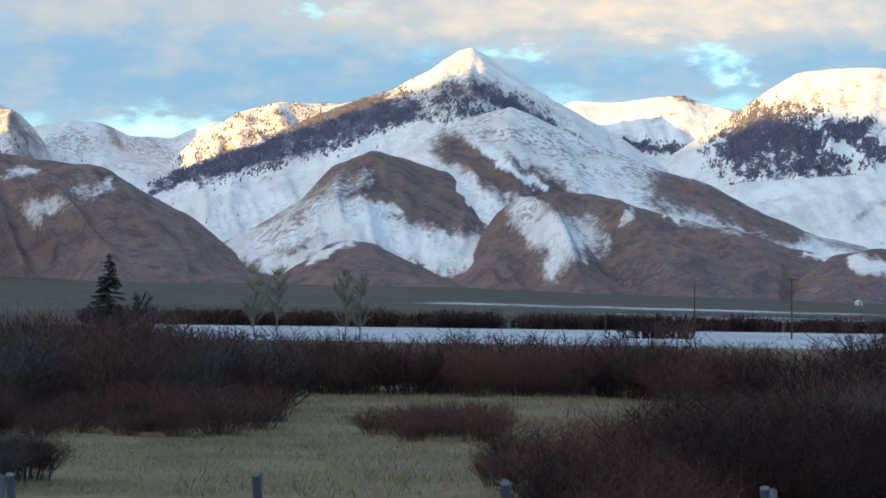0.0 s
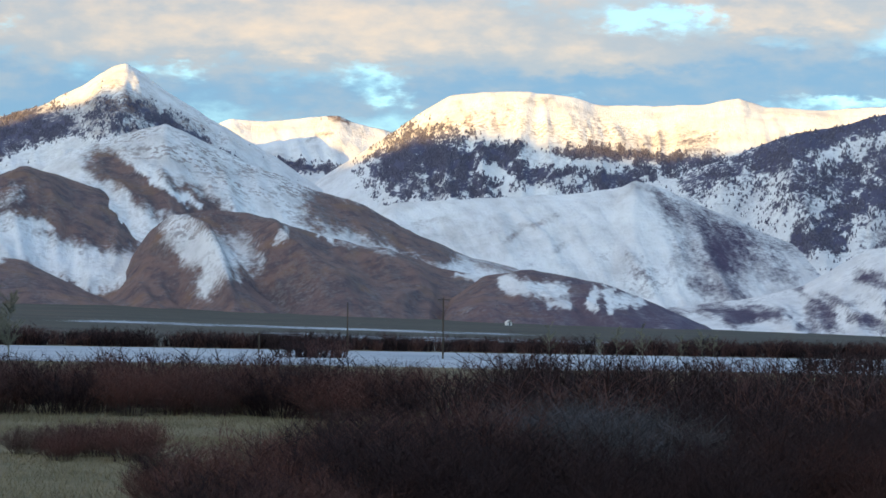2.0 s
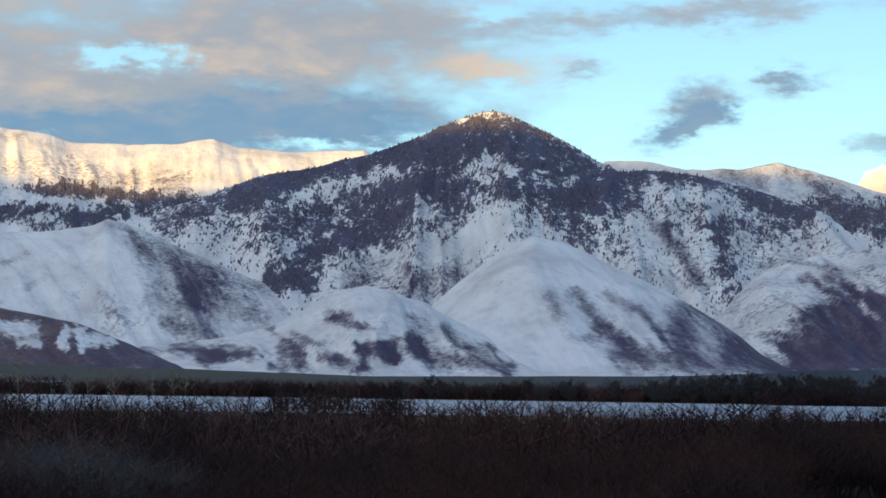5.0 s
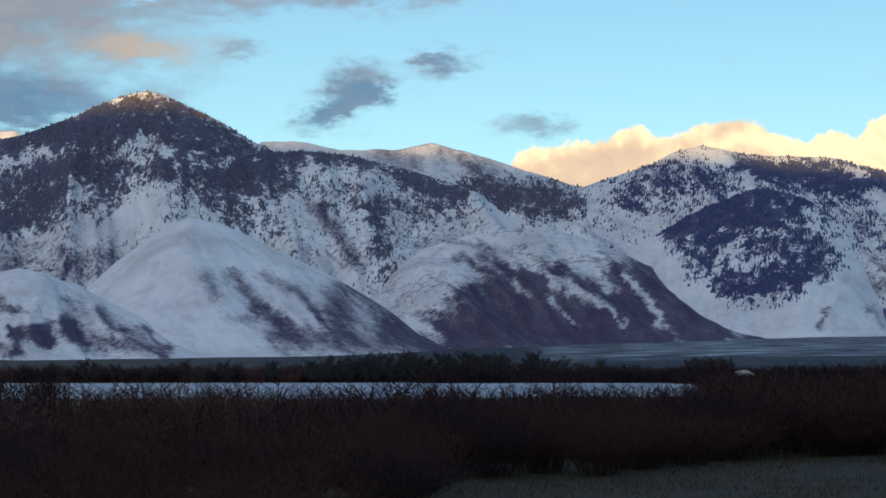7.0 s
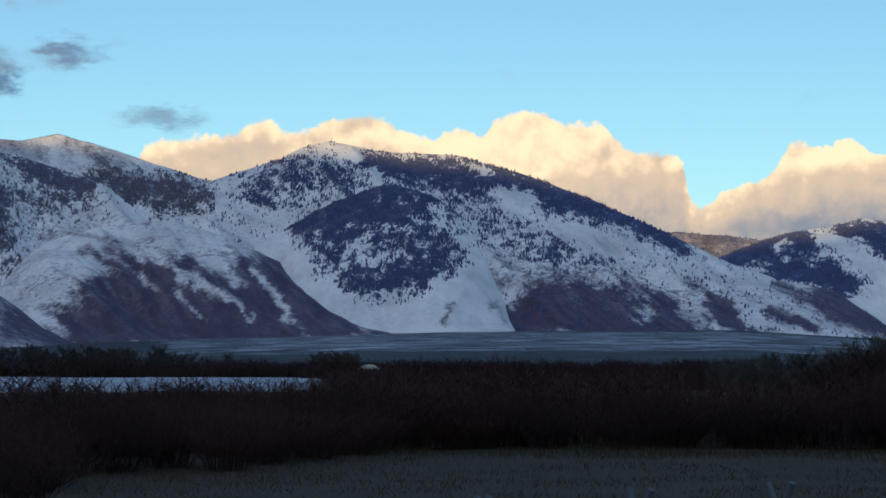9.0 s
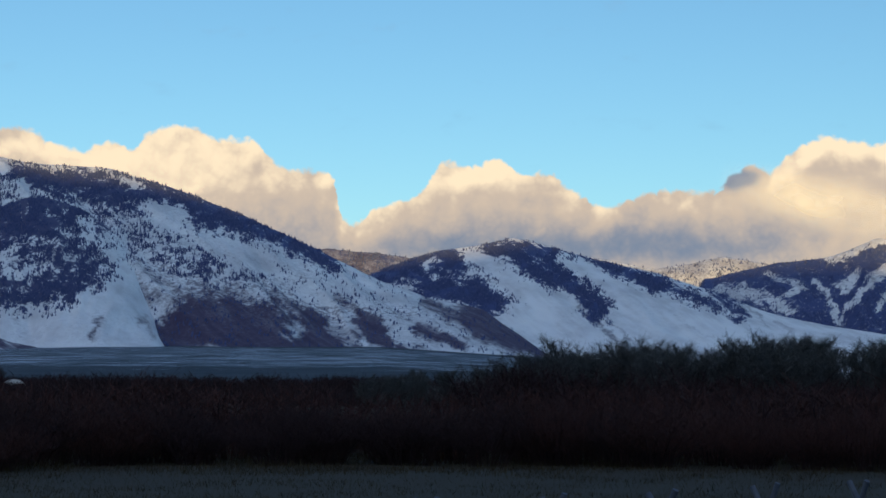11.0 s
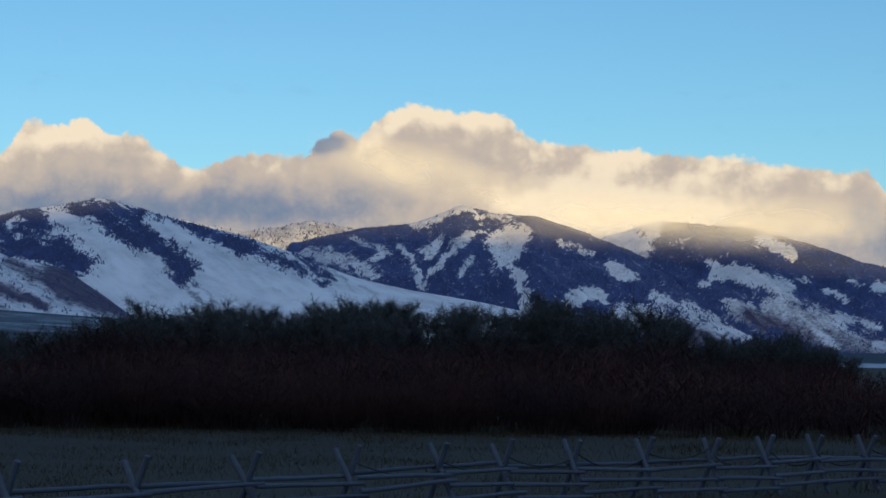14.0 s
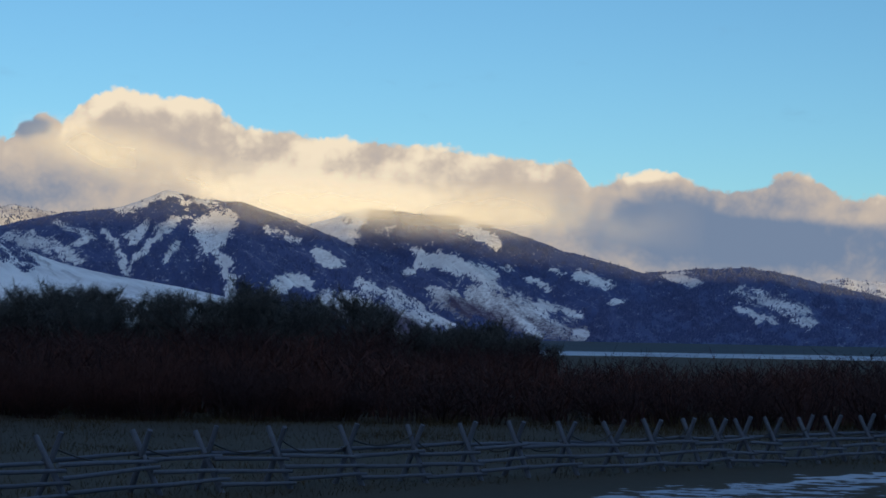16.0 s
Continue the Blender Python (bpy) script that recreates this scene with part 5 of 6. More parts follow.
hill("mountain_cloud_peak", "forested mountain with a sunlit snow summit under cloud", 4080, 3560, 0.75, 0.95, 1.2,
     [(55.06, 2.63), (56.04, 2.86), (57.03, 3.06), (58.16, 3.18), (58.73, 3.37), (59.43, 3.66), (60.15, 3.45), (61.14, 3.41), (62.14, 3.14), (63.29, 2.69), (64.43, 2.21), (65.85, 1.59), (67.26, 0.97), (68.52, 0.39), (69.50, 0.02)],
     [("F", 1, 0.07, 0.07, (58.35, 3.17), (59.05, 3.48), (59.61, 3.63)),
      ("F", 1, 0.19, 0.19, (60.47, 3.03), (60.76, 2.68), (60.52, 2.36)),
      ("F", 1, 0.07, 0.07, (61.04, 3.08), (60.80, 2.37)),
      ("F", 1, 0.06, 0.06, (60.56, 2.25), (60.92, 1.80), (61.11, 1.03)),
      ("F", 1, 0.06, 0.06, (59.63, 2.94), (58.96, 2.33), (58.66, 1.90)),
      ("F", 0.85, 0.09, 0.09, (58.81, 2.71), (58.51, 2.46)),
      ("F", 0.85, 0.07, 0.07, (57.95, 2.48), (58.31, 2.03), (58.39, 1.61)),
      ("F", 0.6, 0.13, 0.13, (55.57, 2.42), (56.27, 2.27), (57.15, 1.90)),
      ("F", 0.8, 0.06, 0.06, (57.53, 2.47), (57.25, 2.29))],
     [("F", 0.8, 0.05, 0.05, (59.64, 2.30), (59.37, 1.91)),
      ("F", 1, 0.09, 0.09, (62.07, 1.26), (62.63, 1.49), (62.95, 1.30)),
      ("F", 0.85, 0.09, 0.09, (63.19, 2.16), (63.65, 1.88)),
      ("F", 0.75, 0.14, 0.14, (63.92, 1.01), (64.77, 0.74), (65.66, 0.47)),
      ("F", 0.8, 0.09, 0.09, (64.35, 0.59), (64.67, 0.17)),
      ("F", 0.8, 0.05, 0.05, (63.35, 1.02), (63.81, 0.89)),
      ("F", 0.6, 0.06, 0.06, (60.04, 3.37), (60.75, 3.32)),
      ("F", 0.5, 0.06, 0.06, (61.90, 2.70), (62.61, 2.43)),
      ("b", 0.35, 0.20, 0.20, (64.35, 0.69), (65.63, 0.35))],
     [("F", 0.7, 0.14, 0.14, (64.49, 0.48), (66.20, 0.01)),
      ("b", 0.7, 0.20, 0.20, (64.78, 0.55), (66.20, 0.01)),
      ("s", 0.7, 0.07, 0.07, (64.64, 0.34), (65.21, 0.06)),
      ("F", 0.5, 0.07, 0.07, (56.68, 2.73), (57.38, 2.61)),
      ("F", 0.5, 0.05, 0.05, (59.21, 2.79), (60.05, 3.09))],
     [("F", 0.95, 0.07, 0.07, (58.16, 3.13), (59.43, 3.57)),
      ("F", 0.7, 0.07, 0.07, (59.76, 3.44), (60.05, 3.09))],
     [("f", 0.75, 0.10, 0.10, (59.98, 3.13), (60.69, 3.20), (61.54, 3.07)),
      ("F", 1, 0.14, 0.14, (60.20, 2.67), (60.48, 2.74), (60.83, 3.00)),
      ("F", 1, 0.06, 0.06, (60.56, 2.32), (60.85, 1.75), (61.00, 1.19)),
      ("F", 0.8, 0.07, 0.07, (63.12, 2.14), (63.69, 1.94)),
      ("F", 0.9, 0.11, 0.11, (62.14, 1.23), (62.85, 1.47)),
      ("F", 0.6, 0.10, 0.10, (64.27, 1.38), (65.12, 1.10), (65.83, 0.83)),
      ("F", 0.85, 0.14, 0.14, (63.85, 0.95), (65.13, 0.65), (66.55, 0.49)),
      ("F", 0.9, 0.13, 0.13, (64.56, 0.36), (65.84, 0.24)),
      ("F", 0.7, 0.14, 0.14, (63.28, 1.01), (64.14, 0.67), (64.85, 0.25))])
hill("mountain_cloud_ridge", "long forested ridge sloping down to the valley", 4260, 3720, 0.75, 0.97, 1.1,
     [(61.45, 2.24), (62.86, 2.84), (63.70, 3.11), (64.41, 3.29), (65.40, 3.23), (66.54, 3.13), (67.97, 2.78), (69.40, 2.31), (70.82, 1.97), (72.23, 1.53), (73.64, 0.95), (75.04, 0.37), (76.15, -0.09), (77.25, -0.32)],
     [("F", 1, 0.15, 0.15, (63.17, 2.87), (63.92, 2.60)),
      ("F", 1, 0.11, 0.11, (66.59, 2.92), (67.33, 2.62)),
      ("F", 1, 0.12, 0.12, (65.72, 2.23), (65.92, 1.92)),
      ("F", 1, 0.12, 0.12, (66.17, 2.06), (67.03, 1.79), (67.48, 1.63)),
      ("F", 0.9, 0.06, 0.06, (65.47, 1.74), (66.46, 1.93)),
      ("F", 0.85, 0.20, 0.20, (66.19, 1.18), (67.04, 0.92), (68.21, 0.51)),
      ("F", 0.7, 0.16, 0.16, (67.61, 0.92), (69.03, 0.38), (70.44, -0.02)),
      ("F", 0.9, 0.04, 0.04, (69.01, 1.82), (69.36, 1.74)),
      ("F", 1, 0.09, 0.09, (69.72, 1.69), (70.45, 1.48))],
     [("F", 0.85, 0.07, 0.07, (68.45, 1.60), (68.90, 1.37)),
      ("F", 1, 0.09, 0.09, (70.71, 1.00), (71.42, 0.45), (71.87, 0.29)),
      ("F", 0.75, 0.07, 0.07, (68.74, 0.97), (69.76, 0.68)),
      ("F", 0.9, 0.06, 0.06, (72.53, 0.61), (73.12, 0.45)),
      ("F", 0.9, 0.09, 0.09, (67.04, 1.20), (67.63, 1.38)),
      ("F", 0.6, 0.07, 0.07, (71.14, 0.16), (72.29, -0.06)),
      ("F", 0.7, 0.04, 0.04, (67.74, 1.88), (68.02, 1.84)),
      ("F", 0.6, 0.05, 0.05, (71.40, 1.86), (71.68, 1.79)),
      ("F", 0.5, 0.09, 0.09, (63.35, 0.88), (64.78, 0.34))],
     [("b", 0.35, 0.20, 0.20, (66.76, 0.87), (68.32, 0.40), (69.74, 0.07))],
     [("F", 0.6, 0.14, 0.14, (63.21, 0.88), (64.64, 0.34), (65.92, 0.07)),
      ("F", 0.55, 0.12, 0.12, (69.03, 0.27), (71.14, -0.01)),
      ("b", 0.4, 0.22, 0.22, (66.19, 0.93), (67.61, 0.53), (69.32, 0.06)),
      ("b", 0.35, 0.17, 0.17, (69.73, 0.42), (71.84, -0.04)),
      ("b", 0.3, 0.14, 0.14, (67.03, 1.37), (68.46, 0.97)),
      ("s", 0.8, 0.07, 0.07, (68.18, 0.61), (68.75, 0.19)),
      ("s", 0.8, 0.06, 0.06, (69.74, 0.28), (70.44, -0.02))],
     [("F", 0.95, 0.07, 0.07, (63.17, 2.90), (63.88, 3.06), (64.25, 3.17)),
      ("F", 0.8, 0.07, 0.07, (63.32, 2.59), (63.89, 2.81), (64.24, 3.10)),
      ("F", 0.6, 0.06, 0.06, (64.60, 2.75), (65.16, 2.90))],
     [("F", 0.9, 0.13, 0.13, (62.97, 2.64), (63.54, 3.07), (64.24, 3.25)),
      ("F", 0.8, 0.08, 0.08, (63.68, 2.62), (64.25, 3.01)),
      ("f", 0.95, 0.13, 0.13, (64.74, 3.14), (65.81, 3.04), (66.66, 2.90)),
      ("F", 0.9, 0.11, 0.11, (66.95, 2.80), (67.65, 2.52)),
      ("F", 0.9, 0.22, 0.22, (66.40, 1.19), (67.53, 0.97), (68.66, 0.73)),
      ("F", 0.85, 0.20, 0.20, (66.97, 0.67), (67.96, 0.41), (68.66, 0.13)),
      ("b", 0.3, 0.14, 0.14, (66.68, 0.95), (67.95, 0.69)),
      ("f", 0.9, 0.11, 0.11, (65.82, 1.65), (66.82, 1.31))])
hill("mountain_far_right", "far forested ridge beneath the cloud", 4500, 3400, 0.7, 0.97, 1.1,
     [(70.26, 1.54), (71.53, 1.81), (72.93, 1.92), (73.91, 1.97), (75.03, 1.77), (76.41, 1.45), (77.79, 1.15), (79.15, 0.54), (80.23, -0.13)],
     [("F", 0.85, 0.09, 0.09, (71.96, 1.69), (72.69, 1.56)),
      ("F", 0.95, 0.06, 0.06, (73.78, 0.91), (74.64, 0.61)),
      ("F", 0.55, 0.13, 0.13, (73.91, 1.30), (75.29, 0.90)),
      ("F", 0.9, 0.08, 0.08, (75.16, 0.65), (75.52, 0.51)),
      ("F", 0.7, 0.05, 0.05, (73.50, 1.32), (73.91, 1.47))])
hill("mountain_farthest", "farthest ridge with a sunlit snow crest", 4750, 4000, 0.75, 0.35, 0.8,
     [(74.06, 1.03), (75.31, 1.61), (76.41, 1.71), (77.24, 1.63), (78.60, 1.58), (80.22, 1.39)],
     [])


# the range behind the viewpoint, over which the low sun comes
def range_behind():
    az = np.arange(95, 330, 0.75)
    v = np.linspace(0, 2, 40)
    A, V = np.meshgrid(az, v)
    R = 1500 + 1000 * V
    top = np.interp(A, [96, 112, 147.9, 173.3, 182.6, 190.7, 196.2, 204.1, 211.9, 217.4, 222.0, 226.7, 231.6, 236.9, 242.5, 248.7, 255.0, 260.3, 262.5, 265.5, 269.6, 276.2, 277.4, 282.8, 287.0, 298.4, 302.4, 312, 322],
                    [0, 380, 697, 930, 1012, 1052, 1104, 1108, 1040, 1035, 1086, 1099, 1109, 1116, 1117, 1095, 1030, 975, 965, 977, 957, 890, 905, 858, 792, 640, 575, 330, 0])
    Z = top * (1 - np.abs(1 - V)) ** 0.9 * (1 + 0.10 * fbm(A * 0.2, V * 3, 4) * np.abs(1 - V)) - 4
    x, y = R * np.sin(np.radians(A)), R * np.cos(np.radians(A))
    one = np.ones(A.shape)
    tagged(new("backdrop", mesh_of("backdrop", np.stack([x, y, Z], -1).reshape(-1, 3), grid_faces(*A.shape), COVER, {"snow": 0.5 * one, "forest": 0.2 * one, "dull": one, "across": A * 40, "down": V * 1000, "mottle": one})),
           "snowy range on the other side of the valley", "mountain", kind="structure")


range_behind()


def veil(az0, az1, el0, el1, dist, low, deep, label):
    """Thin cloud that wraps summits: drifting sheets that overlap in depth, from the height low (by azimuth) upwards."""
    az = np.arange(az0, az1, 0.12)
    verts, faces, dens, n = [], [], [], 0
    for k in range(2):
        el = np.linspace(el0, el1, 40)
        A, E = np.meshgrid(az, el)
        R = dist - 70.0 * k + 0 * A
        edge = np.interp(A, *np.array(low).T) + 0.25 * fbm(A * 0.8 + 4 * k, E * 0 + k, 3)
        w = np.clip((E - edge + 0.1) / 0.7, 0, 1) * np.clip((edge + deep - E) / 0.9, 0, 1) * np.clip((A - az0) / 2, 0, 1) * np.clip((az1 - A) / 4, 0, 1) * np.clip((el1 - E) / 0.4, 0, 1)
        x, y = R * np.sin(np.radians(A)), R * np.cos(np.radians(A))
        verts.append(np.stack([x, y, EYE + R * np.tan(np.radians(E))], -1).reshape(-1, 3))
        faces.append(grid_faces(*A.shape) + n)
        dens.append(w.ravel())
        n += A.size
    tagged(new("cloud", mesh_of("cloud", np.concatenate(verts), np.concatenate(faces), VAPOUR, {"veil": np.concatenate(dens)})), label, "cloud", kind="stuff")


veil(55.5, 73.0, 2.2, 5.6, 4060, [(55.5, 4.3), (58.6, 3.7), (60, 3.2), (61, 3.0), (63, 2.75), (66, 2.6), (70, 2.4), (74, 2.2)], 1.5, "thin sunlit cloud drifting over the ridge summits")

# ---------- willows, grass, fence ----------
def at(az, r):
    """The place on the ground at an azimuth and a distance from the viewpoint."""
    x, y = r * math.sin(radians(az)), r * math.cos(radians(az))
    return x, y, float(ground_height(np.array(x), np.array(y)))


def tubes(paths, radii, sides=3):
    """Tapered tubes along many paths of equal length. paths: (n, k, 3), radii: (n, k)."""
    paths, radii = np.asarray(paths, float), np.asarray(radii, float)
    n, k, _ = paths.shape
    way = np.gradient(paths, axis=1)
    way /= np.linalg.norm(way, axis=2, keepdims=True) + 1e-9
    ref = np.where(np.abs(way[..., 2:3]) > 0.9, np.array([1.0, 0, 0]), np.array([0, 0, 1.0]))
    a = np.cross(way, ref)
    a /= np.linalg.norm(a, axis=2, keepdims=True) + 1e-9
    b = np.cross(way, a)
    if sides == 2:
        v = np.stack([paths - a * radii[..., None], paths + a * radii[..., None]], 2)
        idx = np.arange(n * k * 2).reshape(n, k, 2)
        f = np.stack([idx[:, :-1, 0], idx[:, :-1, 1], idx[:, 1:, 1], idx[:, 1:, 0]], -1).reshape(-1, 4)
        return v.reshape(-1, 3), f
    ang = np.arange(sides) * 2 * np.pi / sides
    ring = a[:, :, None] * np.cos(ang)[:, None] + b[:, :, None] * np.sin(ang)[:, None]
    v = paths[:, :, None] + ring * radii[:, :, None, None]
    idx = np.arange(n * k * sides).reshape(n, k, sides)
    lo, hi = idx[:, :-1], idx[:, 1:]
    f = np.stack([lo, np.roll(lo, -1, 2), np.roll(hi, -1, 2), hi], -1).reshape(-1, 4)
    return v.reshape(-1, 3), f


def ribbons(base, tip, width, rng):
    """Flat tapered twigs from base to tip."""
    d = tip - base
    side = np.cross(d, rng.normal(0, 1, d.shape))
    side *= (width / (np.linalg.norm(side, axis=1) + 1e-9))[:, None]
    v = np.stack([base - side, base + side, tip + side * 0.3, tip - side * 0.3], 1).reshape(-1, 3)
    return v, np.arange(len(v)).reshape(-1, 4)


def willow_arrays(seed, spread, stems, twigs, thick, sides=3):
    """A many-stemmed shrub of unit height: stems that fan out of one root, each with fine twigs toward the top."""
    rng = np.random.default_rng(seed)
    lean = rng.random(stems) ** 0.6
    turn = rng.random(stems) * 2 * np.pi
    root = np.stack([np.cos(turn), np.sin(turn)], 1) * (0.45 * spread * rng.random(stems) ** 0.6)[:, None]
    out = np.stack([np.cos(turn), np.sin(turn)], 1) * (lean * spread * 0.8)[:, None] + rng.normal(0, 0.10, (stems, 2))
    tall = (0.78 + 0.18 * rng.random(stems)) * (1 - 0.5 * lean**2)
    s = np.linspace(0, 1, 4)
    xy = root[:, None] + out[:, None] * (s**1.4)[None, :, None] + rng.normal(0, 0.05, (stems, 4, 2)) * s[None, :, None]
    stem = np.concatenate([xy, (tall[:, None] * (s**0.85)[None])[..., None]], 2)
    v1, f1 = tubes(stem, thick * np.array([1.0, 0.8, 0.5, 0.1])[None] * (0.7 + 0.6 * rng.random((stems, 1))), sides)
    pick = rng.integers(0, stems, stems * twigs)
    u = 0.25 + 0.7 * rng.random(len(pick))
    k = np.minimum((u * 3).astype(int), 2)
    w = (u * 3 - k)[:, None]
    base = stem[pick, k] * (1 - w) + stem[pick, k + 1] * w
    side = rng.normal(0, 0.47, (len(pick), 2))
    reach = 0.27 * (0.35 + rng.random(len(pick)))
    tip = base + np.concatenate([side * reach[:, None], (reach * (0.24 + 0.66 * rng.random(len(pick))))[:, None]], 1)
    v2, f2 = ribbons(base, tip, np.full(len(pick), thick * 0.36), rng)
    return v1, f1, v2, f2


def joined(v1, f1, v2, f2):
    return np.concatenate([v1, v2]), np.concatenate([f1, f2 + len(v1)])


TWIGS = {"red": WILLOW_RED, "grey": WILLOW_GREY, "dark": WILLOW_DARK, "brown": WILLOW_SHADED}
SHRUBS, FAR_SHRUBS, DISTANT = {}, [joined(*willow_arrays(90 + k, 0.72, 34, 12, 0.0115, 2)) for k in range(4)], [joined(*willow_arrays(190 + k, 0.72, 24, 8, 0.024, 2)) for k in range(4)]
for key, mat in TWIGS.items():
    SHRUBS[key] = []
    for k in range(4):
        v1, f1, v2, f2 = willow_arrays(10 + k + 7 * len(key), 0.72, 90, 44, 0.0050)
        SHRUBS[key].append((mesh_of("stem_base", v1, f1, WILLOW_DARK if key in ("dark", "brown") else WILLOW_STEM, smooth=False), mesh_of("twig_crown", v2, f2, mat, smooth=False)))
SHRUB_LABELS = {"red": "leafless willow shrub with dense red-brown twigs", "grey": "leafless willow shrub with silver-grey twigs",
                "dark": "leafless willow shrub with dark purple-brown twigs", "brown": "leafless willow shrub with russet twigs coloured darker for shade"}
SHRUB_RNG = random.Random(5)
JOINED = {key: [[], [], 0] for key in TWIGS}


def shrub(az, r, height, colour, single):
    """One shrub: an object of its own near by, a piece of the joined thicket farther off."""
    x, y, z = at(az, r)
    w = height * SHRUB_RNG.uniform(0.95, 1.4)
    turn = SHRUB_RNG.uniform(0, 6.28)
    if single:
        ob = new("willow_shrub")
        for name, mesh in zip(("stem_base", "twig_crown"), SHRUB_RNG.choice(SHRUBS[colour])):
            new(name, mesh).parent = ob
        ob.matrix_world = Matrix.LocRotScale((x, y, z - 0.05), Euler((0, 0, turn)), (w, w, height))
        tagged(ob, SHRUB_LABELS[colour], "shrub", group="willow thicket")
        return
    v, f = SHRUB_RNG.choice(DISTANT if r > 300 else FAR_SHRUBS)
    c, s = math.cos(turn), math.sin(turn)
    p = np.stack([x + w * (v[:, 0] * c - v[:, 1] * s), y + w * (v[:, 0] * s + v[:, 1] * c), z - 0.05 + height * v[:, 2]], 1)
    bag = JOINED[colour]
    bag[0].append(p)
    bag[1].append(f + bag[2])
    bag[2] += len(p)


def thicket(az0, az1, r0, r1, h0, h1, step, colours, single=False, gap=-9.0):
    """Shrubs that fill a stretch of the thicket, step metres apart, in clumps of like height and colour."""
    r = r0
    while r <= r1:
        width = math.degrees(step / r)
        az = az0 + SHRUB_RNG.uniform(0, width)
        while az < az1:
            x, y, _ = at(az, r)
            clump = float(fbm(np.array(x * 0.13), np.array(y * 0.13), 3))
            h = h0 + (h1 - h0) * min(max(0.5 + 1.1 * clump, -0.25), 1.25) + SHRUB_RNG.uniform(-0.14, 0.14) * h1
            if clump < gap:
                az += width
                continue
            hue = float(value_noise(np.array(x * 0.12 + 40), np.array(y * 0.12 + 9)))
            colour = colours[min(int((hue * 0.7 + SHRUB_RNG.random() * 0.3) * len(colours)), len(colours) - 1)]
            shrub(az + SHRUB_RNG.uniform(-0.35, 0.35) * width, r + SHRUB_RNG.uniform(-0.4, 0.4) * step, h, colour, single)
            az += width * SHRUB_RNG.uniform(0.75, 1.25)
        r += step * 1.15


RED, GREY, DARK, BROWN = "red", "grey", "dark", "brown"
thicket(-13, -3.8, 56, 61, 1.0, 1.6, 1.9, [RED, RED, DARK, RED], True)
thicket(-13, -7.2, 64, 88, 2.6, 3.6, 2.6, [DARK, GREY, RED, DARK], True)
thicket(-7.2, -4.0, 64, 84, 2.0, 2.8, 2.6, [RED, GREY, GREY, DARK], True)
thicket(-12, -9.4, 40, 46, 0.6, 0.95, 1.3, [DARK, GREY], True)
thicket(-4.6, 8.5, 88, 95, 2.0, 2.6, 2.2, [RED, DARK, RED, RED], True)
thicket(-2.0, 1.6, 56, 60, 0.6, 1.05, 1.3, [RED], True)
thicket(1.2, 3.0, 42, 47, 0.8, 1.3, 1.5, [RED, RED, DARK], True)
thicket(2.2, 7, 32, 40, 1.1, 1.68, 1.7, [RED, DARK, RED, DARK], True)
thicket(6.8, 9.5, 33, 40, 1.5, 2.15, 1.8, [RED, DARK, RED], True)
thicket(6.8, 9.5, 43, 56, 1.7, 2.4, 2.3, [RED, DARK, RED], True)
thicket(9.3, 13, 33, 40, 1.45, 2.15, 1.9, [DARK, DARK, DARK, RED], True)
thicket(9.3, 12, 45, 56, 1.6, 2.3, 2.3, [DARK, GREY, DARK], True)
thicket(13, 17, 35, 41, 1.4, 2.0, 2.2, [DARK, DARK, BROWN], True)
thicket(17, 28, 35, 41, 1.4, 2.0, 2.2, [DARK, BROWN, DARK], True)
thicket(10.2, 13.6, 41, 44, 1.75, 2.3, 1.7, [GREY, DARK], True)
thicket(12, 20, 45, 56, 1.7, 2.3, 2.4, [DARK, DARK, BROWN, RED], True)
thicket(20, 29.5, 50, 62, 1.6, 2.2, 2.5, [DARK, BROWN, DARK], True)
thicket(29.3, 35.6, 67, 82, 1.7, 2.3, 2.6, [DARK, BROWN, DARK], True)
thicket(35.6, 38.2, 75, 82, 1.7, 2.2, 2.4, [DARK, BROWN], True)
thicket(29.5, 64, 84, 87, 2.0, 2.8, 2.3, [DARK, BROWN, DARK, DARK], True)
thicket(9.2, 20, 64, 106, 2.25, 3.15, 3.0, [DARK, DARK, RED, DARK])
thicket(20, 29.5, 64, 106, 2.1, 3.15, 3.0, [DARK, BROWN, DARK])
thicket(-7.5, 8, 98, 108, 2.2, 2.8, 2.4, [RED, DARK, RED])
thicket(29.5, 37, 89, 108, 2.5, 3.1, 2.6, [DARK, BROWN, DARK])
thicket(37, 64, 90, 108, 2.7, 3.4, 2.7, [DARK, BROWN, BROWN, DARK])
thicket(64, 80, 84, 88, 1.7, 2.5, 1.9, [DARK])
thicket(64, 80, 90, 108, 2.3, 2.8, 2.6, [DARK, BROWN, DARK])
# the far belt beyond the snowfield, and brush in the field
thicket(-9, 30, 765, 800, 3.4, 6.6, 4.2, [RED, DARK, RED], gap=-0.10)
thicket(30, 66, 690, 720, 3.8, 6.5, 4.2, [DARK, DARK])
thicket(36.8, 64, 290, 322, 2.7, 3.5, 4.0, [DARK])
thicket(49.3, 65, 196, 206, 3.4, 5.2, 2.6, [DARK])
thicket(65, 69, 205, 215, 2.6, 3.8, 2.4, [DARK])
thicket(4.6, 6.2, 400, 410, 3.0, 4.0, 3.0, [RED, DARK])
thicket(36.2, 40.0, 640, 655, 2.5, 3.6, 2.6, [DARK])
thicket(17.5, 19.6, 330, 334, 2.3, 3.0, 2.5, [DARK])
thicket(20.2, 21, 330, 334, 2.2, 2.8, 2.5, [DARK])
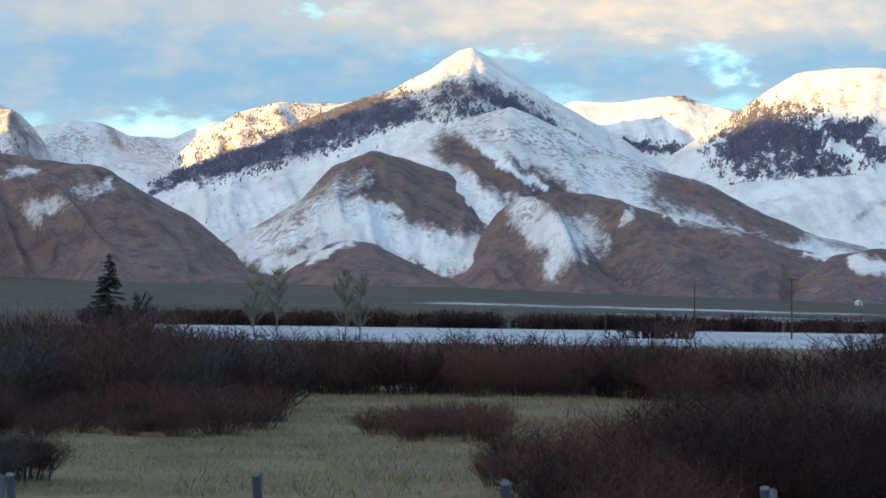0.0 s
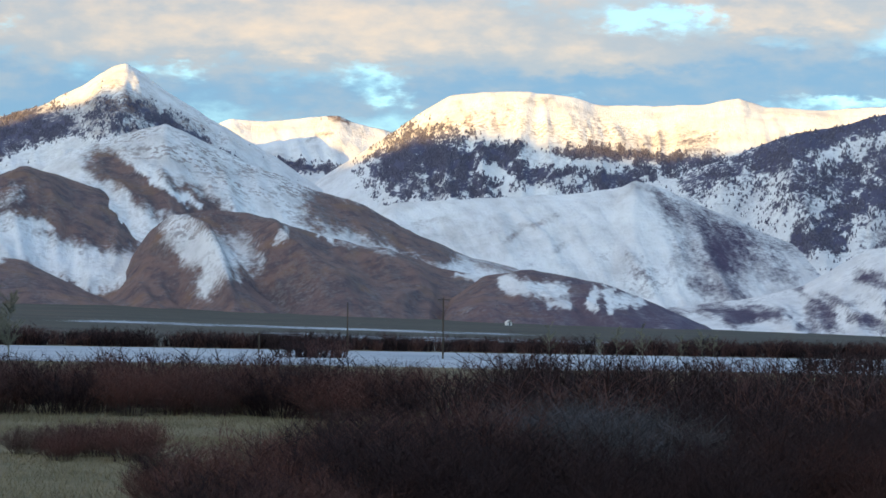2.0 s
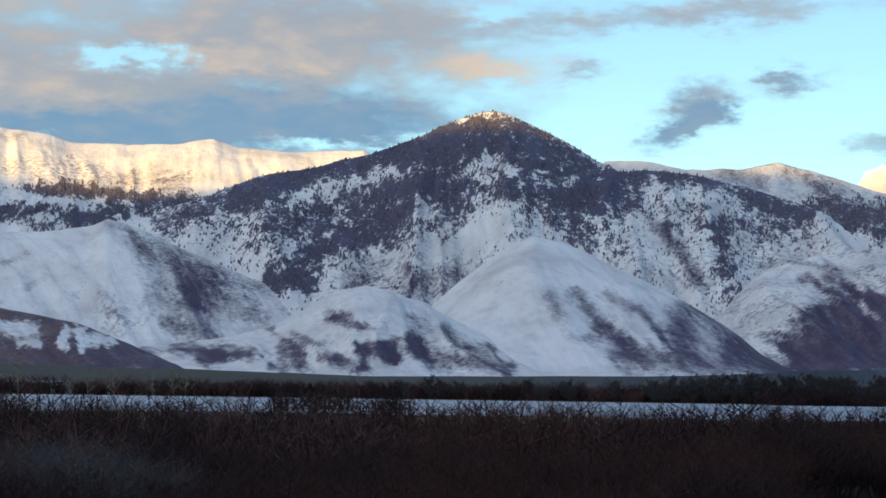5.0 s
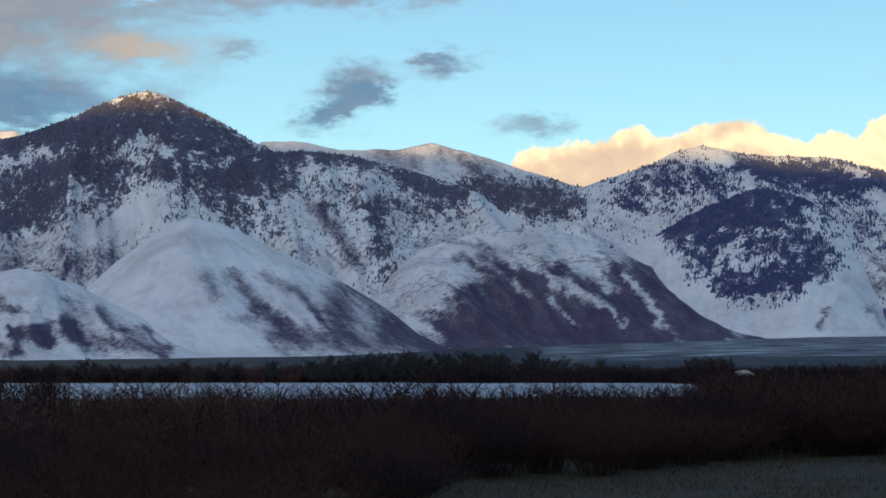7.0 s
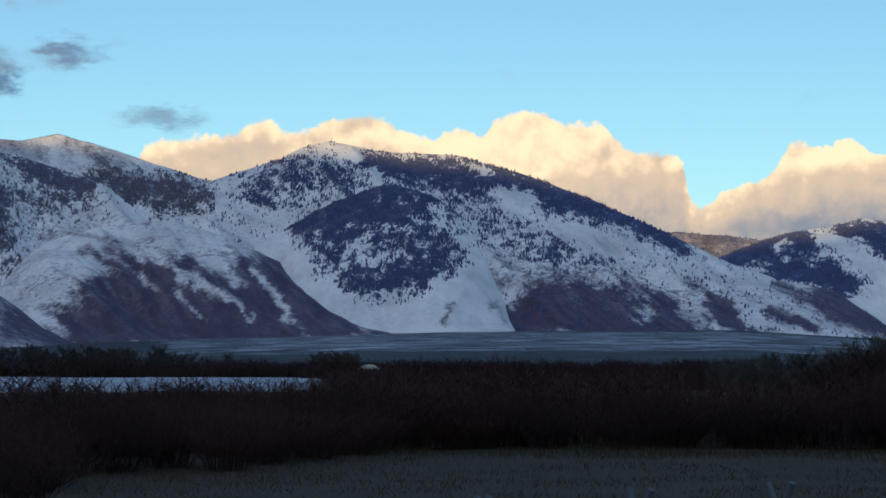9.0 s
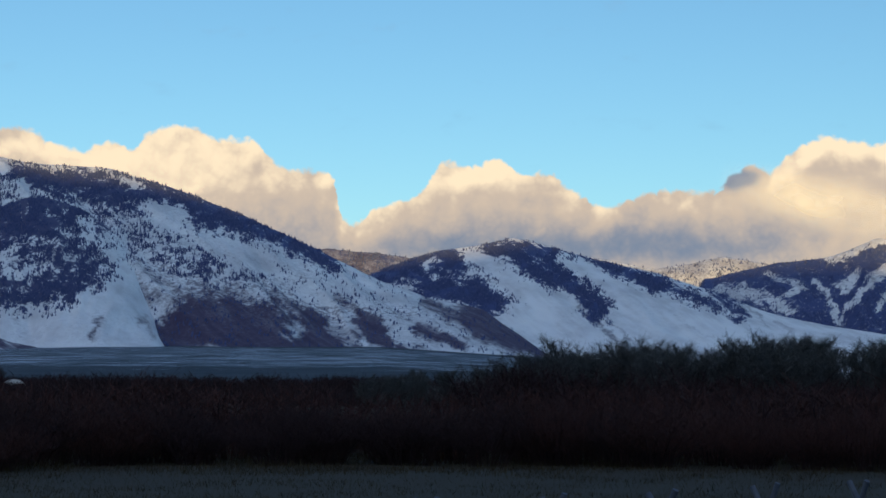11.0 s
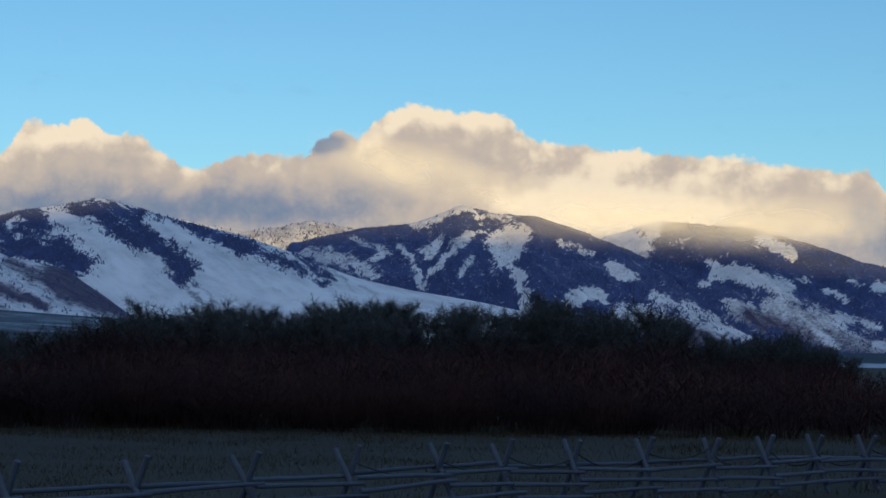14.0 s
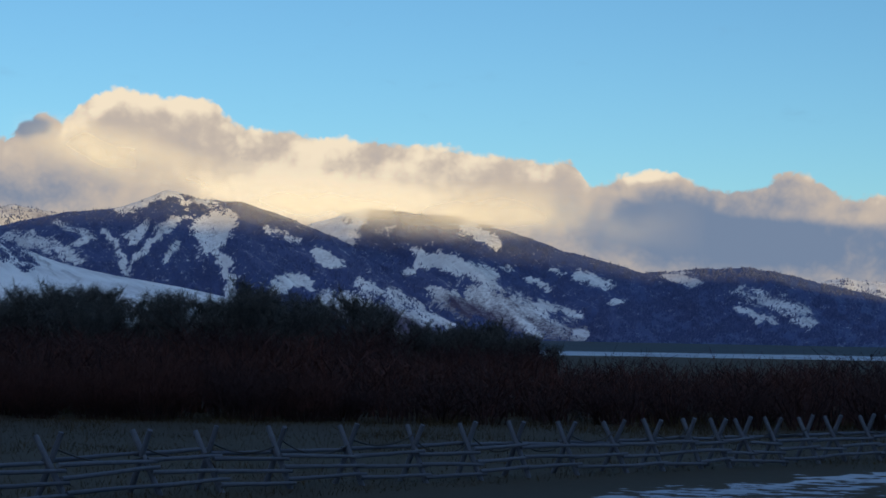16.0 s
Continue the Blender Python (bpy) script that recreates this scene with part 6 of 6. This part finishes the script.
for key, (vs, fs, _) in JOINED.items():
    if not vs:
        continue
    tagged(new("willow_thicket", mesh_of("willow_thicket", np.concatenate(vs), np.concatenate(fs), TWIGS[key], smooth=False)),
           SHRUB_LABELS[key].replace("shrub", "thicket"), "shrubs", kind="stuff")


def grass(az0, az1, count, material, label, seed, edge=0.0):
    """Tufts of blades over a stretch of the meadow, taller toward the thicket by edge."""
    rng = np.random.default_rng(seed)
    az = rng.uniform(az0, az1, count)
    r = np.sqrt(rng.uniform(38**2, 95**2, count))
    x, y = r * np.sin(np.radians(az)), r * np.cos(np.radians(az))
    keep = rng.random(count) < 0.25 + 0.75 * (fbm(x * 0.35, y * 0.35, 3) > -0.1)
    keep &= ~((r < 58) & (az > 62) & (y < 27.6 - 0.21 * x))
    x, y, r = x[keep], y[keep], r[keep]
    z = ground_height(x, y)
    n = len(x)
    tall = (0.08 + 0.17 * rng.random(n) ** 2) * (0.8 + 0.7 * np.clip(fbm(x * 0.2, y * 0.2, 2), 0, 1)) * (1 + edge * np.clip((r - 70) / 12, 0, 1) * (0.5 + fbm(x * 0.3, y * 0.3, 2)))
    a, lean = rng.uniform(0, 6.28, n), rng.normal(0, 0.5, (n, 2))
    wide = 0.005 + 0.007 * rng.random(n)
    foot = np.stack([x, y, z - 0.02], 1)
    off = np.stack([np.cos(a) * wide, np.sin(a) * wide, 0 * a], 1)
    tip = foot + np.stack([lean[:, 0] * tall, lean[:, 1] * tall, tall], 1)
    v = np.stack([foot - off, foot + off, tip], 1).reshape(-1, 3)
    tagged(new("grass", mesh_of("grass", v, np.arange(3 * n).reshape(-1, 3), material, smooth=False)), label, "grass", kind="stuff")


grass(-13, 9, 150000, STRAW, "dry straw-coloured meadow grass", 3)
grass(24, 80, 130000, SHADED_GRASS, "dry meadow grass with shade put into its dark colour", 4, 2.2)


def part(name, mesh, parent, label=""):
    ob = new(name, mesh)
    ob.parent = parent
    return tagged(ob, label)


def log_mesh(name, length, r0, r1, seed, material, sides=9):
    """A slightly bent, tapered log along +z with cut ends."""
    rng = np.random.default_rng(seed)
    k = 7
    s = np.linspace(0, 1, k)
    bend = np.cumsum(rng.normal(0, 0.012 * length / k, (k, 2)), axis=0)
    path = np.stack([bend[:, 0], bend[:, 1], s * length], 1)
    rad = r0 + (r1 - r0) * s + rng.normal(0, 0.03 * r0, k)
    path = np.concatenate([path[:1], path, path[-1:]])
    rad = np.concatenate([[0.002], rad, [0.002]])
    v, f = tubes(path[None] + np.array([0, 0, 1e-5]) * np.arange(k + 2)[None, :, None], rad[None], sides)
    return mesh_of(name, v, f, material, smooth=False)


LEGS = [log_mesh("leg", 1.42, 0.064, 0.052, 50 + k, LOG) for k in range(4)]
RAILS = [log_mesh("rail", 2.95, 0.045, 0.036, 60 + k, LOG) for k in range(5)]
FENCE_RNG = random.Random(11)


def along(a, b):
    """The pose of a log from a towards b."""
    a, b = Vector(a), Vector(b)
    return Matrix.Translation(a) @ (b - a).to_track_quat("Z", "Y").to_matrix().to_4x4()


def build_fence():
    """A jackleg fence: crossed pairs of log legs that carry log rails."""
    fence = tagged(new("jackleg_fence"), "weathered grey log fence with crossed legs and rails", "fence")
    line = [Vector((0.77 + 2.8 * k, 25.0 - 0.203 * k, 0)) for k in range(-4, 14)]
    # the far stretch, where the posts stand at uneven distances
    way = Vector((1.95, -0.63, 0)).normalized()
    for gap in (1.62, 1.74, 2.0, 1.9, 1.75, 1.55, 1.68, 1.8, 1.4, 1.5, 1.2, 1.15, 1.2, 1.6, 1.25, 1.7, 1.3, 1.6, 1.6, 1.8, 1.7, 1.9):
        line.append(line[-1] + way * (gap * 1.04))
    tops = []
    for k, p in enumerate(line):
        q = line[min(k + 1, len(line) - 1)] - line[max(k - 1, 0)]
        side = Vector((-q.y, q.x, 0)).normalized()
        base = Vector((p.x, p.y, float(ground_height(np.array(p.x), np.array(p.y))) - 0.06))
        sway = FENCE_RNG.uniform(-0.05, 0.05)
        for sgn in (-1, 1):
            foot = base + side * (0.40 * sgn) + Vector((FENCE_RNG.uniform(-0.06, 0.06), 0, 0))
            head = base - side * (0.075 * sgn + sway) + Vector((FENCE_RNG.uniform(-0.09, 0.09), 0, 0.97 + 0.07 * sgn + FENCE_RNG.uniform(-0.09, 0.08)))
            head.x += 0.02 * sgn
            leg = part("leg", FENCE_RNG.choice(LEGS), fence)
            leg.matrix_world = along(foot, head)
        tops.append((base, side))
    for k in range(len(line) - 1):
        (a, sa_), (b, _) = tops[k], tops[k + 1]
        for h in (0.18, 0.42, 0.64):
            off = -(0.40 - 0.46 * h) * sa_ - sa_ * 0.09
            j = FENCE_RNG.uniform(-0.05, 0.05)
            p0 = a + off + Vector((0, 0, h + 0.06 + j))
            p1 = b + off + Vector((0, 0, h + 0.06 + j + FENCE_RNG.uniform(-0.06, 0.06)))
            d = (p1 - p0).normalized()
            rail = part("rail", FENCE_RNG.choice(RAILS), fence)
            rail.matrix_world = along(p0 - d * 0.1, p1) @ Matrix.Diagonal((1, 1, ((p1 - p0).length + 0.2) / 2.95, 1))
        # the top rail on the far side of the cross
        p0 = a + sa_ * 0.13 + Vector((0, 0, 0.80))
        p1 = b + sa_ * 0.13 + Vector((0, 0, 0.80 + FENCE_RNG.uniform(-0.04, 0.04)))
        rail = part("rail", FENCE_RNG.choice(RAILS), fence)
        rail.matrix_world = along(p0 - (p1 - p0).normalized() * 0.1, p1) @ Matrix.Diagonal((1, 1, ((p1 - p0).length + 0.2) / 2.95, 1))


    # a slack dark cable draped over the crosses
    for k in range(16, len(line) - 1):
        if FENCE_RNG.random() < 0.25:
            continue
        a, b = tops[k][0] + Vector((0, 0, FENCE_RNG.uniform(0.85, 1.1))), tops[k + 1][0] + Vector((0, 0, FENCE_RNG.uniform(0.75, 1.1)))
        s = np.linspace(0, 1, 9)
        path = np.array(a)[None] * (1 - s)[:, None] + np.array(b)[None] * s[:, None]
        path[:, 2] -= FENCE_RNG.uniform(0.05, 0.3) * 4 * s * (1 - s)
        v, f = tubes(path[None], np.full((1, 9), 0.018), 5)
        part("cable", mesh_of("cable", v, f, WIRE), fence, "slack dark cable")


build_fence()


# ---------- poles and trees ----------
def utility_pole(az, r, height, arm):
    x, y, z = at(az, r)
    pole = tagged(new("utility_pole"), "tall wooden utility pole with a short crossarm" if arm else "bare wooden utility pole", "pole", group="utility poles")
    pole.location = (x, y, z)
    part("shaft", log_mesh("shaft", height, 0.19, 0.13, 3, POLE_WOOD), pole)
    if arm:
        bar = part("crossarm", log_mesh("crossarm", 2.3, 0.09, 0.09, 4, POLE_WOOD), pole)
        bar.matrix_local = pose(-1.15, -0.2, height - 0.45, 0, 90, 0)
        for dx in (-1.0, 0.0, 1.0):
            knob = part("insulator", log_mesh("insulator", 0.32, 0.08, 0.05, 5, WIRE), bar)
            knob.matrix_local = bar.matrix_local.inverted() @ pose(dx, -0.2, height - 0.40)


utility_pole(8.66, 440, 11.8, True)
utility_pole(6.26, 500, 11.6, False)
utility_pole(4.05, 520, 5.0, False)


def bare_tree(az, r, height, material, label, seed, limbs=26, twigs=60, spread=0.30, thick=0.02, twig_width=0.02, full=0.0):
    """A leafless tree: tapered trunk, limbs that rise from it and a crown of fine twigs."""
    x, y, z = at(az, r)
    rng = np.random.default_rng(seed)
    tree = tagged(new("bare_tree"), label, "tree")
    tree.location = (x, y, z - 0.1)
    s = np.linspace(0, 1, 6)
    trunk = np.stack([np.cumsum(rng.normal(0, 0.012 * height, 6)), np.cumsum(rng.normal(0, 0.012 * height, 6)), s * height * 0.92], 1)
    v, f = tubes(trunk[None], (thick * height * (1 - 0.85 * s))[None], 6)
    part("trunk", mesh_of("trunk", v, f, material), tree)
    u = 0.12 + 0.78 * rng.random(limbs)
    base = np.stack([np.interp(u, s, trunk[:, k]) for k in range(3)], 1)
    turn = rng.random(limbs) * 6.28
    reach = height * spread * ((1 - full) * (1.15 - 0.8 * u) + full * np.sqrt(np.clip(1 - (2 * u - 0.75) ** 2 / 1.6, 0.05, 1))) * (0.6 + 0.6 * rng.random(limbs))
    out = np.stack([np.cos(turn) * reach, np.sin(turn) * reach, (0.55 + 0.7 * rng.random(limbs)) * reach * 1.2], 1)
    q = np.linspace(0, 1, 4)
    limb = base[:, None] + out[:, None] * q[None, :, None] + rng.normal(0, 0.012 * height, (limbs, 4, 3)) * q[None, :, None]
    rad = thick * height * 0.34 * (1 - 0.75 * q)[None] * (1 - 0.6 * u)[:, None]
    n = limbs * twigs
    pick, w = rng.integers(0, limbs, n), 0.2 + 0.8 * rng.random(n)
    k = np.minimum((w * 3).astype(int), 2)
    g = (w * 3 - k)[:, None]
    b0 = limb[pick, k] * (1 - g) + limb[pick, k + 1] * g
    size = height * (0.075 + 0.03 * full) * (0.4 + rng.random(n))
    d = rng.normal(0, 0.55, (n, 3)) + np.array([0, 0, 0.75 - 0.45 * full])
    d = d / np.linalg.norm(d, axis=1, keepdims=True) * size[:, None]
    v1, f1 = tubes(limb, rad)
    v2, f2 = ribbons(b0, b0 + d, np.full(n, twig_width), rng)
    part("crown", mesh_of("crown", np.concatenate([v1, v2]), np.concatenate([f1, f2 + len(v1)]), material, smooth=False), tree)
    return tree


for k, (a, r, h) in enumerate([(-4.75, 330, 10.8), (-4.2, 335, 11.2), (-2.45, 320, 10.6), (-2.1, 322, 9.4)]):
    bare_tree(a, r, h, BARK_PALE, "slender leafless cottonwood with pale yellowish twigs", 70 + k, 26, 70, 0.24, 0.012, 0.022)
bare_tree(-7.6, 130, 5.2, BARK_DARK, "small leafless tree with dark upright branches", 80, 24, 40, 0.22, 0.012)


def conifer(az, r, height):
    """A spruce: trunk and whorls of drooping boughs made of many needle sprays."""
    x, y, z = at(az, r)
    tree = tagged(new("spruce_tree"), "dark green pointed spruce above the willows", "tree")
    tree.location = (x, y, z - 0.1)
    s = np.linspace(0, 1, 5)
    v, f = tubes(np.stack([0 * s, 0 * s, s * height * 0.98], 1)[None], (0.13 * (1 - 0.9 * s))[None], 6)
    part("trunk", mesh_of("trunk", v, f, BARK_DARK), tree)
    rng = np.random.default_rng(9)
    n = 420
    u = rng.random(n) ** 1.25
    turn = rng.random(n) * 6.28
    reach = height * 0.25 * (1 - u) ** 0.85 * (0.75 + 0.4 * rng.random(n)) + 0.05
    out = np.stack([np.cos(turn), np.sin(turn), -0.28 + 0.3 * rng.random(n)], 1) * reach[:, None]
    base = np.stack([0 * u, 0 * u, height * (0.06 + 0.92 * u)], 1)
    verts = []
    for k in range(8):
        g = 0.25 + 0.75 * k / 7
        c = base + out * g
        side = np.stack([-np.sin(turn), np.cos(turn), 0 * turn], 1) * (0.30 * reach * (1.15 - g) + 0.05)[:, None]
        drop = np.array([0, 0, -0.10]) * (0.5 + rng.random((n, 1)))
        fwd = out * 0.22
        verts += [np.stack([c, c + side + fwd + drop, c + fwd * 0.9], 1), np.stack([c, c + fwd * 0.9, c - side + fwd + drop], 1)]
    v = np.concatenate(verts).reshape(-1, 3)
    part("crown", mesh_of("crown", v, np.arange(len(v)).reshape(-1, 3), SPRUCE, smooth=False), tree)


conifer(-8.38, 150, 7.2)

# the grove at the edge of the thicket
GROVE_RNG = random.Random(4)


def grove_tree(kinds, a, r, height):
    """A copy of one of the kinds, turned and scaled to its height."""
    x, y, z = at(a, r)
    wide = height * GROVE_RNG.uniform(0.95, 1.2)
    copy_thing(GROVE_RNG.choice(kinds), Matrix.LocRotScale((x, y, z - 0.1), Euler((0, 0, GROVE_RNG.uniform(0, 6.28))), (wide / 7, wide / 7, height / 7)))


TALL = [bare_tree(a, 214 + 3 * k, 7.0, BARK_GROVE, "dark leafless cottonwood in a dense grove", 100 + k, 38, 100, 0.30, 0.011, 0.014, 0.9) for k, a in enumerate((51.5, 54.2, 57.0, 59.3, 61.5, 63.4))]
for k in range(124):
    a = GROVE_RNG.uniform(46.5, 65.0)
    tall = float(np.interp(a, [46.5, 49, 51.5, 53, 56, 58, 60, 62, 64.5, 65], [3.6, 4.8, 6.6, 7.0, 7.4, 7.8, 7.4, 8.0, 7.6, 5.0]))
    grove_tree(TALL, a, GROVE_RNG.uniform(205, 240), tall * GROVE_RNG.uniform(0.78, 1.03))
LOW = [bare_tree(a, 226, 4.6, BARK_GROVE, "low dark leafless tree beside the grove", 200 + k, 34, 100, 0.36, 0.011, 0.014, 0.9) for k, a in enumerate((65.8, 66.9, 68.0))]
for k in range(30):
    a = GROVE_RNG.uniform(65.1, 69.2)
    grove_tree(LOW, a, GROVE_RNG.uniform(215, 240), 7 * GROVE_RNG.uniform(0.8, 1.05) * float(np.interp(a, [65.1, 66.2, 67.6, 69.2], [0.85, 1.0, 1.0, 0.6])))

# far cottonwoods at the foot of the hills
FAR_RNG = random.Random(21)
FAR_TREES = [bare_tree(a, 760 + 4 * k, 7.0, BARK_GREY, "distant leafless cottonwood at the foot of the hills", 300 + k, 24, 60, 0.40, 0.012, 0.055, 1.0) for k, a in enumerate((21.5, 24.0, 26.2, 28.6, 30.4, 32.7, 34.4, 36.8))]
for k in range(130):
    a = FAR_RNG.choice([FAR_RNG.uniform(19.5, 35.2), FAR_RNG.uniform(27.0, 34.2), FAR_RNG.uniform(36.3, 37.5) if k % 3 == 0 else FAR_RNG.uniform(28.0, 32.0)])
    grove_tree(FAR_TREES, a, FAR_RNG.uniform(725, 790), FAR_RNG.uniform(5.5, 9.5) * float(np.interp(a, [19.5, 26, 29, 32.5, 35, 37.5], [0.6, 0.75, 1.0, 1.0, 0.7, 0.85])))
for k in range(7):
    bare_tree(FAR_RNG.uniform(11.3, 15.5), FAR_RNG.uniform(560, 640), FAR_RNG.uniform(6.5, 9.5), BARK_PALE, "distant leafless cottonwood with pale yellowish twigs", 340 + k, 18, 30, 0.30, 0.012, 0.035)


# ---------- far buildings ----------
def box(x0, x1, y0, y1, z0, z1):
    v = [(x, y, z) for z in (z0, z1) for x, y in ((x0, y0), (x1, y0), (x1, y1), (x0, y1))]
    f = [(3, 2, 1, 0), (4, 5, 6, 7), (0, 1, 5, 4), (1, 2, 6, 5), (2, 3, 7, 6), (3, 0, 4, 7)]
    return np.array(v, float), np.array(f)


def arched_shed(az, r):
    """A white shed with an arched roof and a dark doorway."""
    x, y, z = at(az, r)
    shed = tagged(new("arched_shed"), "white farm shed with an arched roof", "shed")
    shed.matrix_world = pose(x, y, z - 0.1, 0, 0, -az)
    ang = np.linspace(0, np.pi, 17)
    prof = np.stack([3.4 * np.cos(ang), 2.3 * np.sin(ang) + 1.75], 1)
    v = np.concatenate([np.stack([prof[:, 0], np.full(17, yy), prof[:, 1]], 1) for yy in (-5.2, 5.2)])
    f = np.array([(k, k + 1, 18 + k, 17 + k) for k in range(16)])
    part("roof", mesh_of("roof", v, f, WHITE_PAINT), shed, "white arched sheet roof")
    v, f = box(-3.3, 3.3, -5.0, 5.0, 0, 1.9)
    part("wall", mesh_of("wall", v, f, WHITE_PAINT, smooth=False), shed)
    fan = np.concatenate([[[0, -5.05, 1.75]], np.stack([prof[:, 0] * 0.97, np.full(17, -5.05), (prof[:, 1] - 1.75) * 0.97 + 1.75], 1)])
    part("gable", mesh_of("gable", fan, np.array([(0, k, k + 1) for k in range(1, 17)]), WHITE_PAINT, smooth=False), shed)
    v, f = box(-1.2, 1.2, -5.12, -5.02, 0, 1.9)
    part("door", mesh_of("door", v, f, WIRE, smooth=False), shed, "dark sliding door")


def gabled_hut(az, r):
    x, y, z = at(az, r)
    hut = tagged(new("gabled_hut"), "tiny white gabled hut below the brown hill", "hut")
    hut.matrix_world = pose(x, y, z - 0.2, 0, 0, -az + 20)
    v, f = box(-2.0, 2.0, -2.6, 2.6, 0, 2.4)
    part("wall", mesh_of("wall", v, f, WHITE_PAINT, smooth=False), hut)
    v = np.array([(-2.3, -2.8, 2.3), (0, -2.8, 4.0), (2.3, -2.8, 2.3), (-2.3, 2.8, 2.3), (0, 2.8, 4.0), (2.3, 2.8, 2.3), (-2.3, -2.8, 2.42), (0, -2.8, 4.14), (2.3, -2.8, 2.42), (-2.3, 2.8, 2.42), (0, 2.8, 4.14), (2.3, 2.8, 2.42)])
    f = np.array([(6, 7, 10, 9), (7, 8, 11, 10), (0, 1, 7, 6), (1, 2, 8, 7), (3, 4, 10, 9), (4, 5, 11, 10), (0, 3, 4, 1), (1, 4, 5, 2)])
    part("roof", mesh_of("roof", v, f, WHITE_PAINT, smooth=False), hut)
    v, f = box(-0.5, 0.5, -2.68, -2.6, 0, 2.0)
    part("door", mesh_of("door", v, f, WIRE, smooth=False), hut, "dark door")


arched_shed(37.95, 680)
gabled_hut(10.3, 1690)
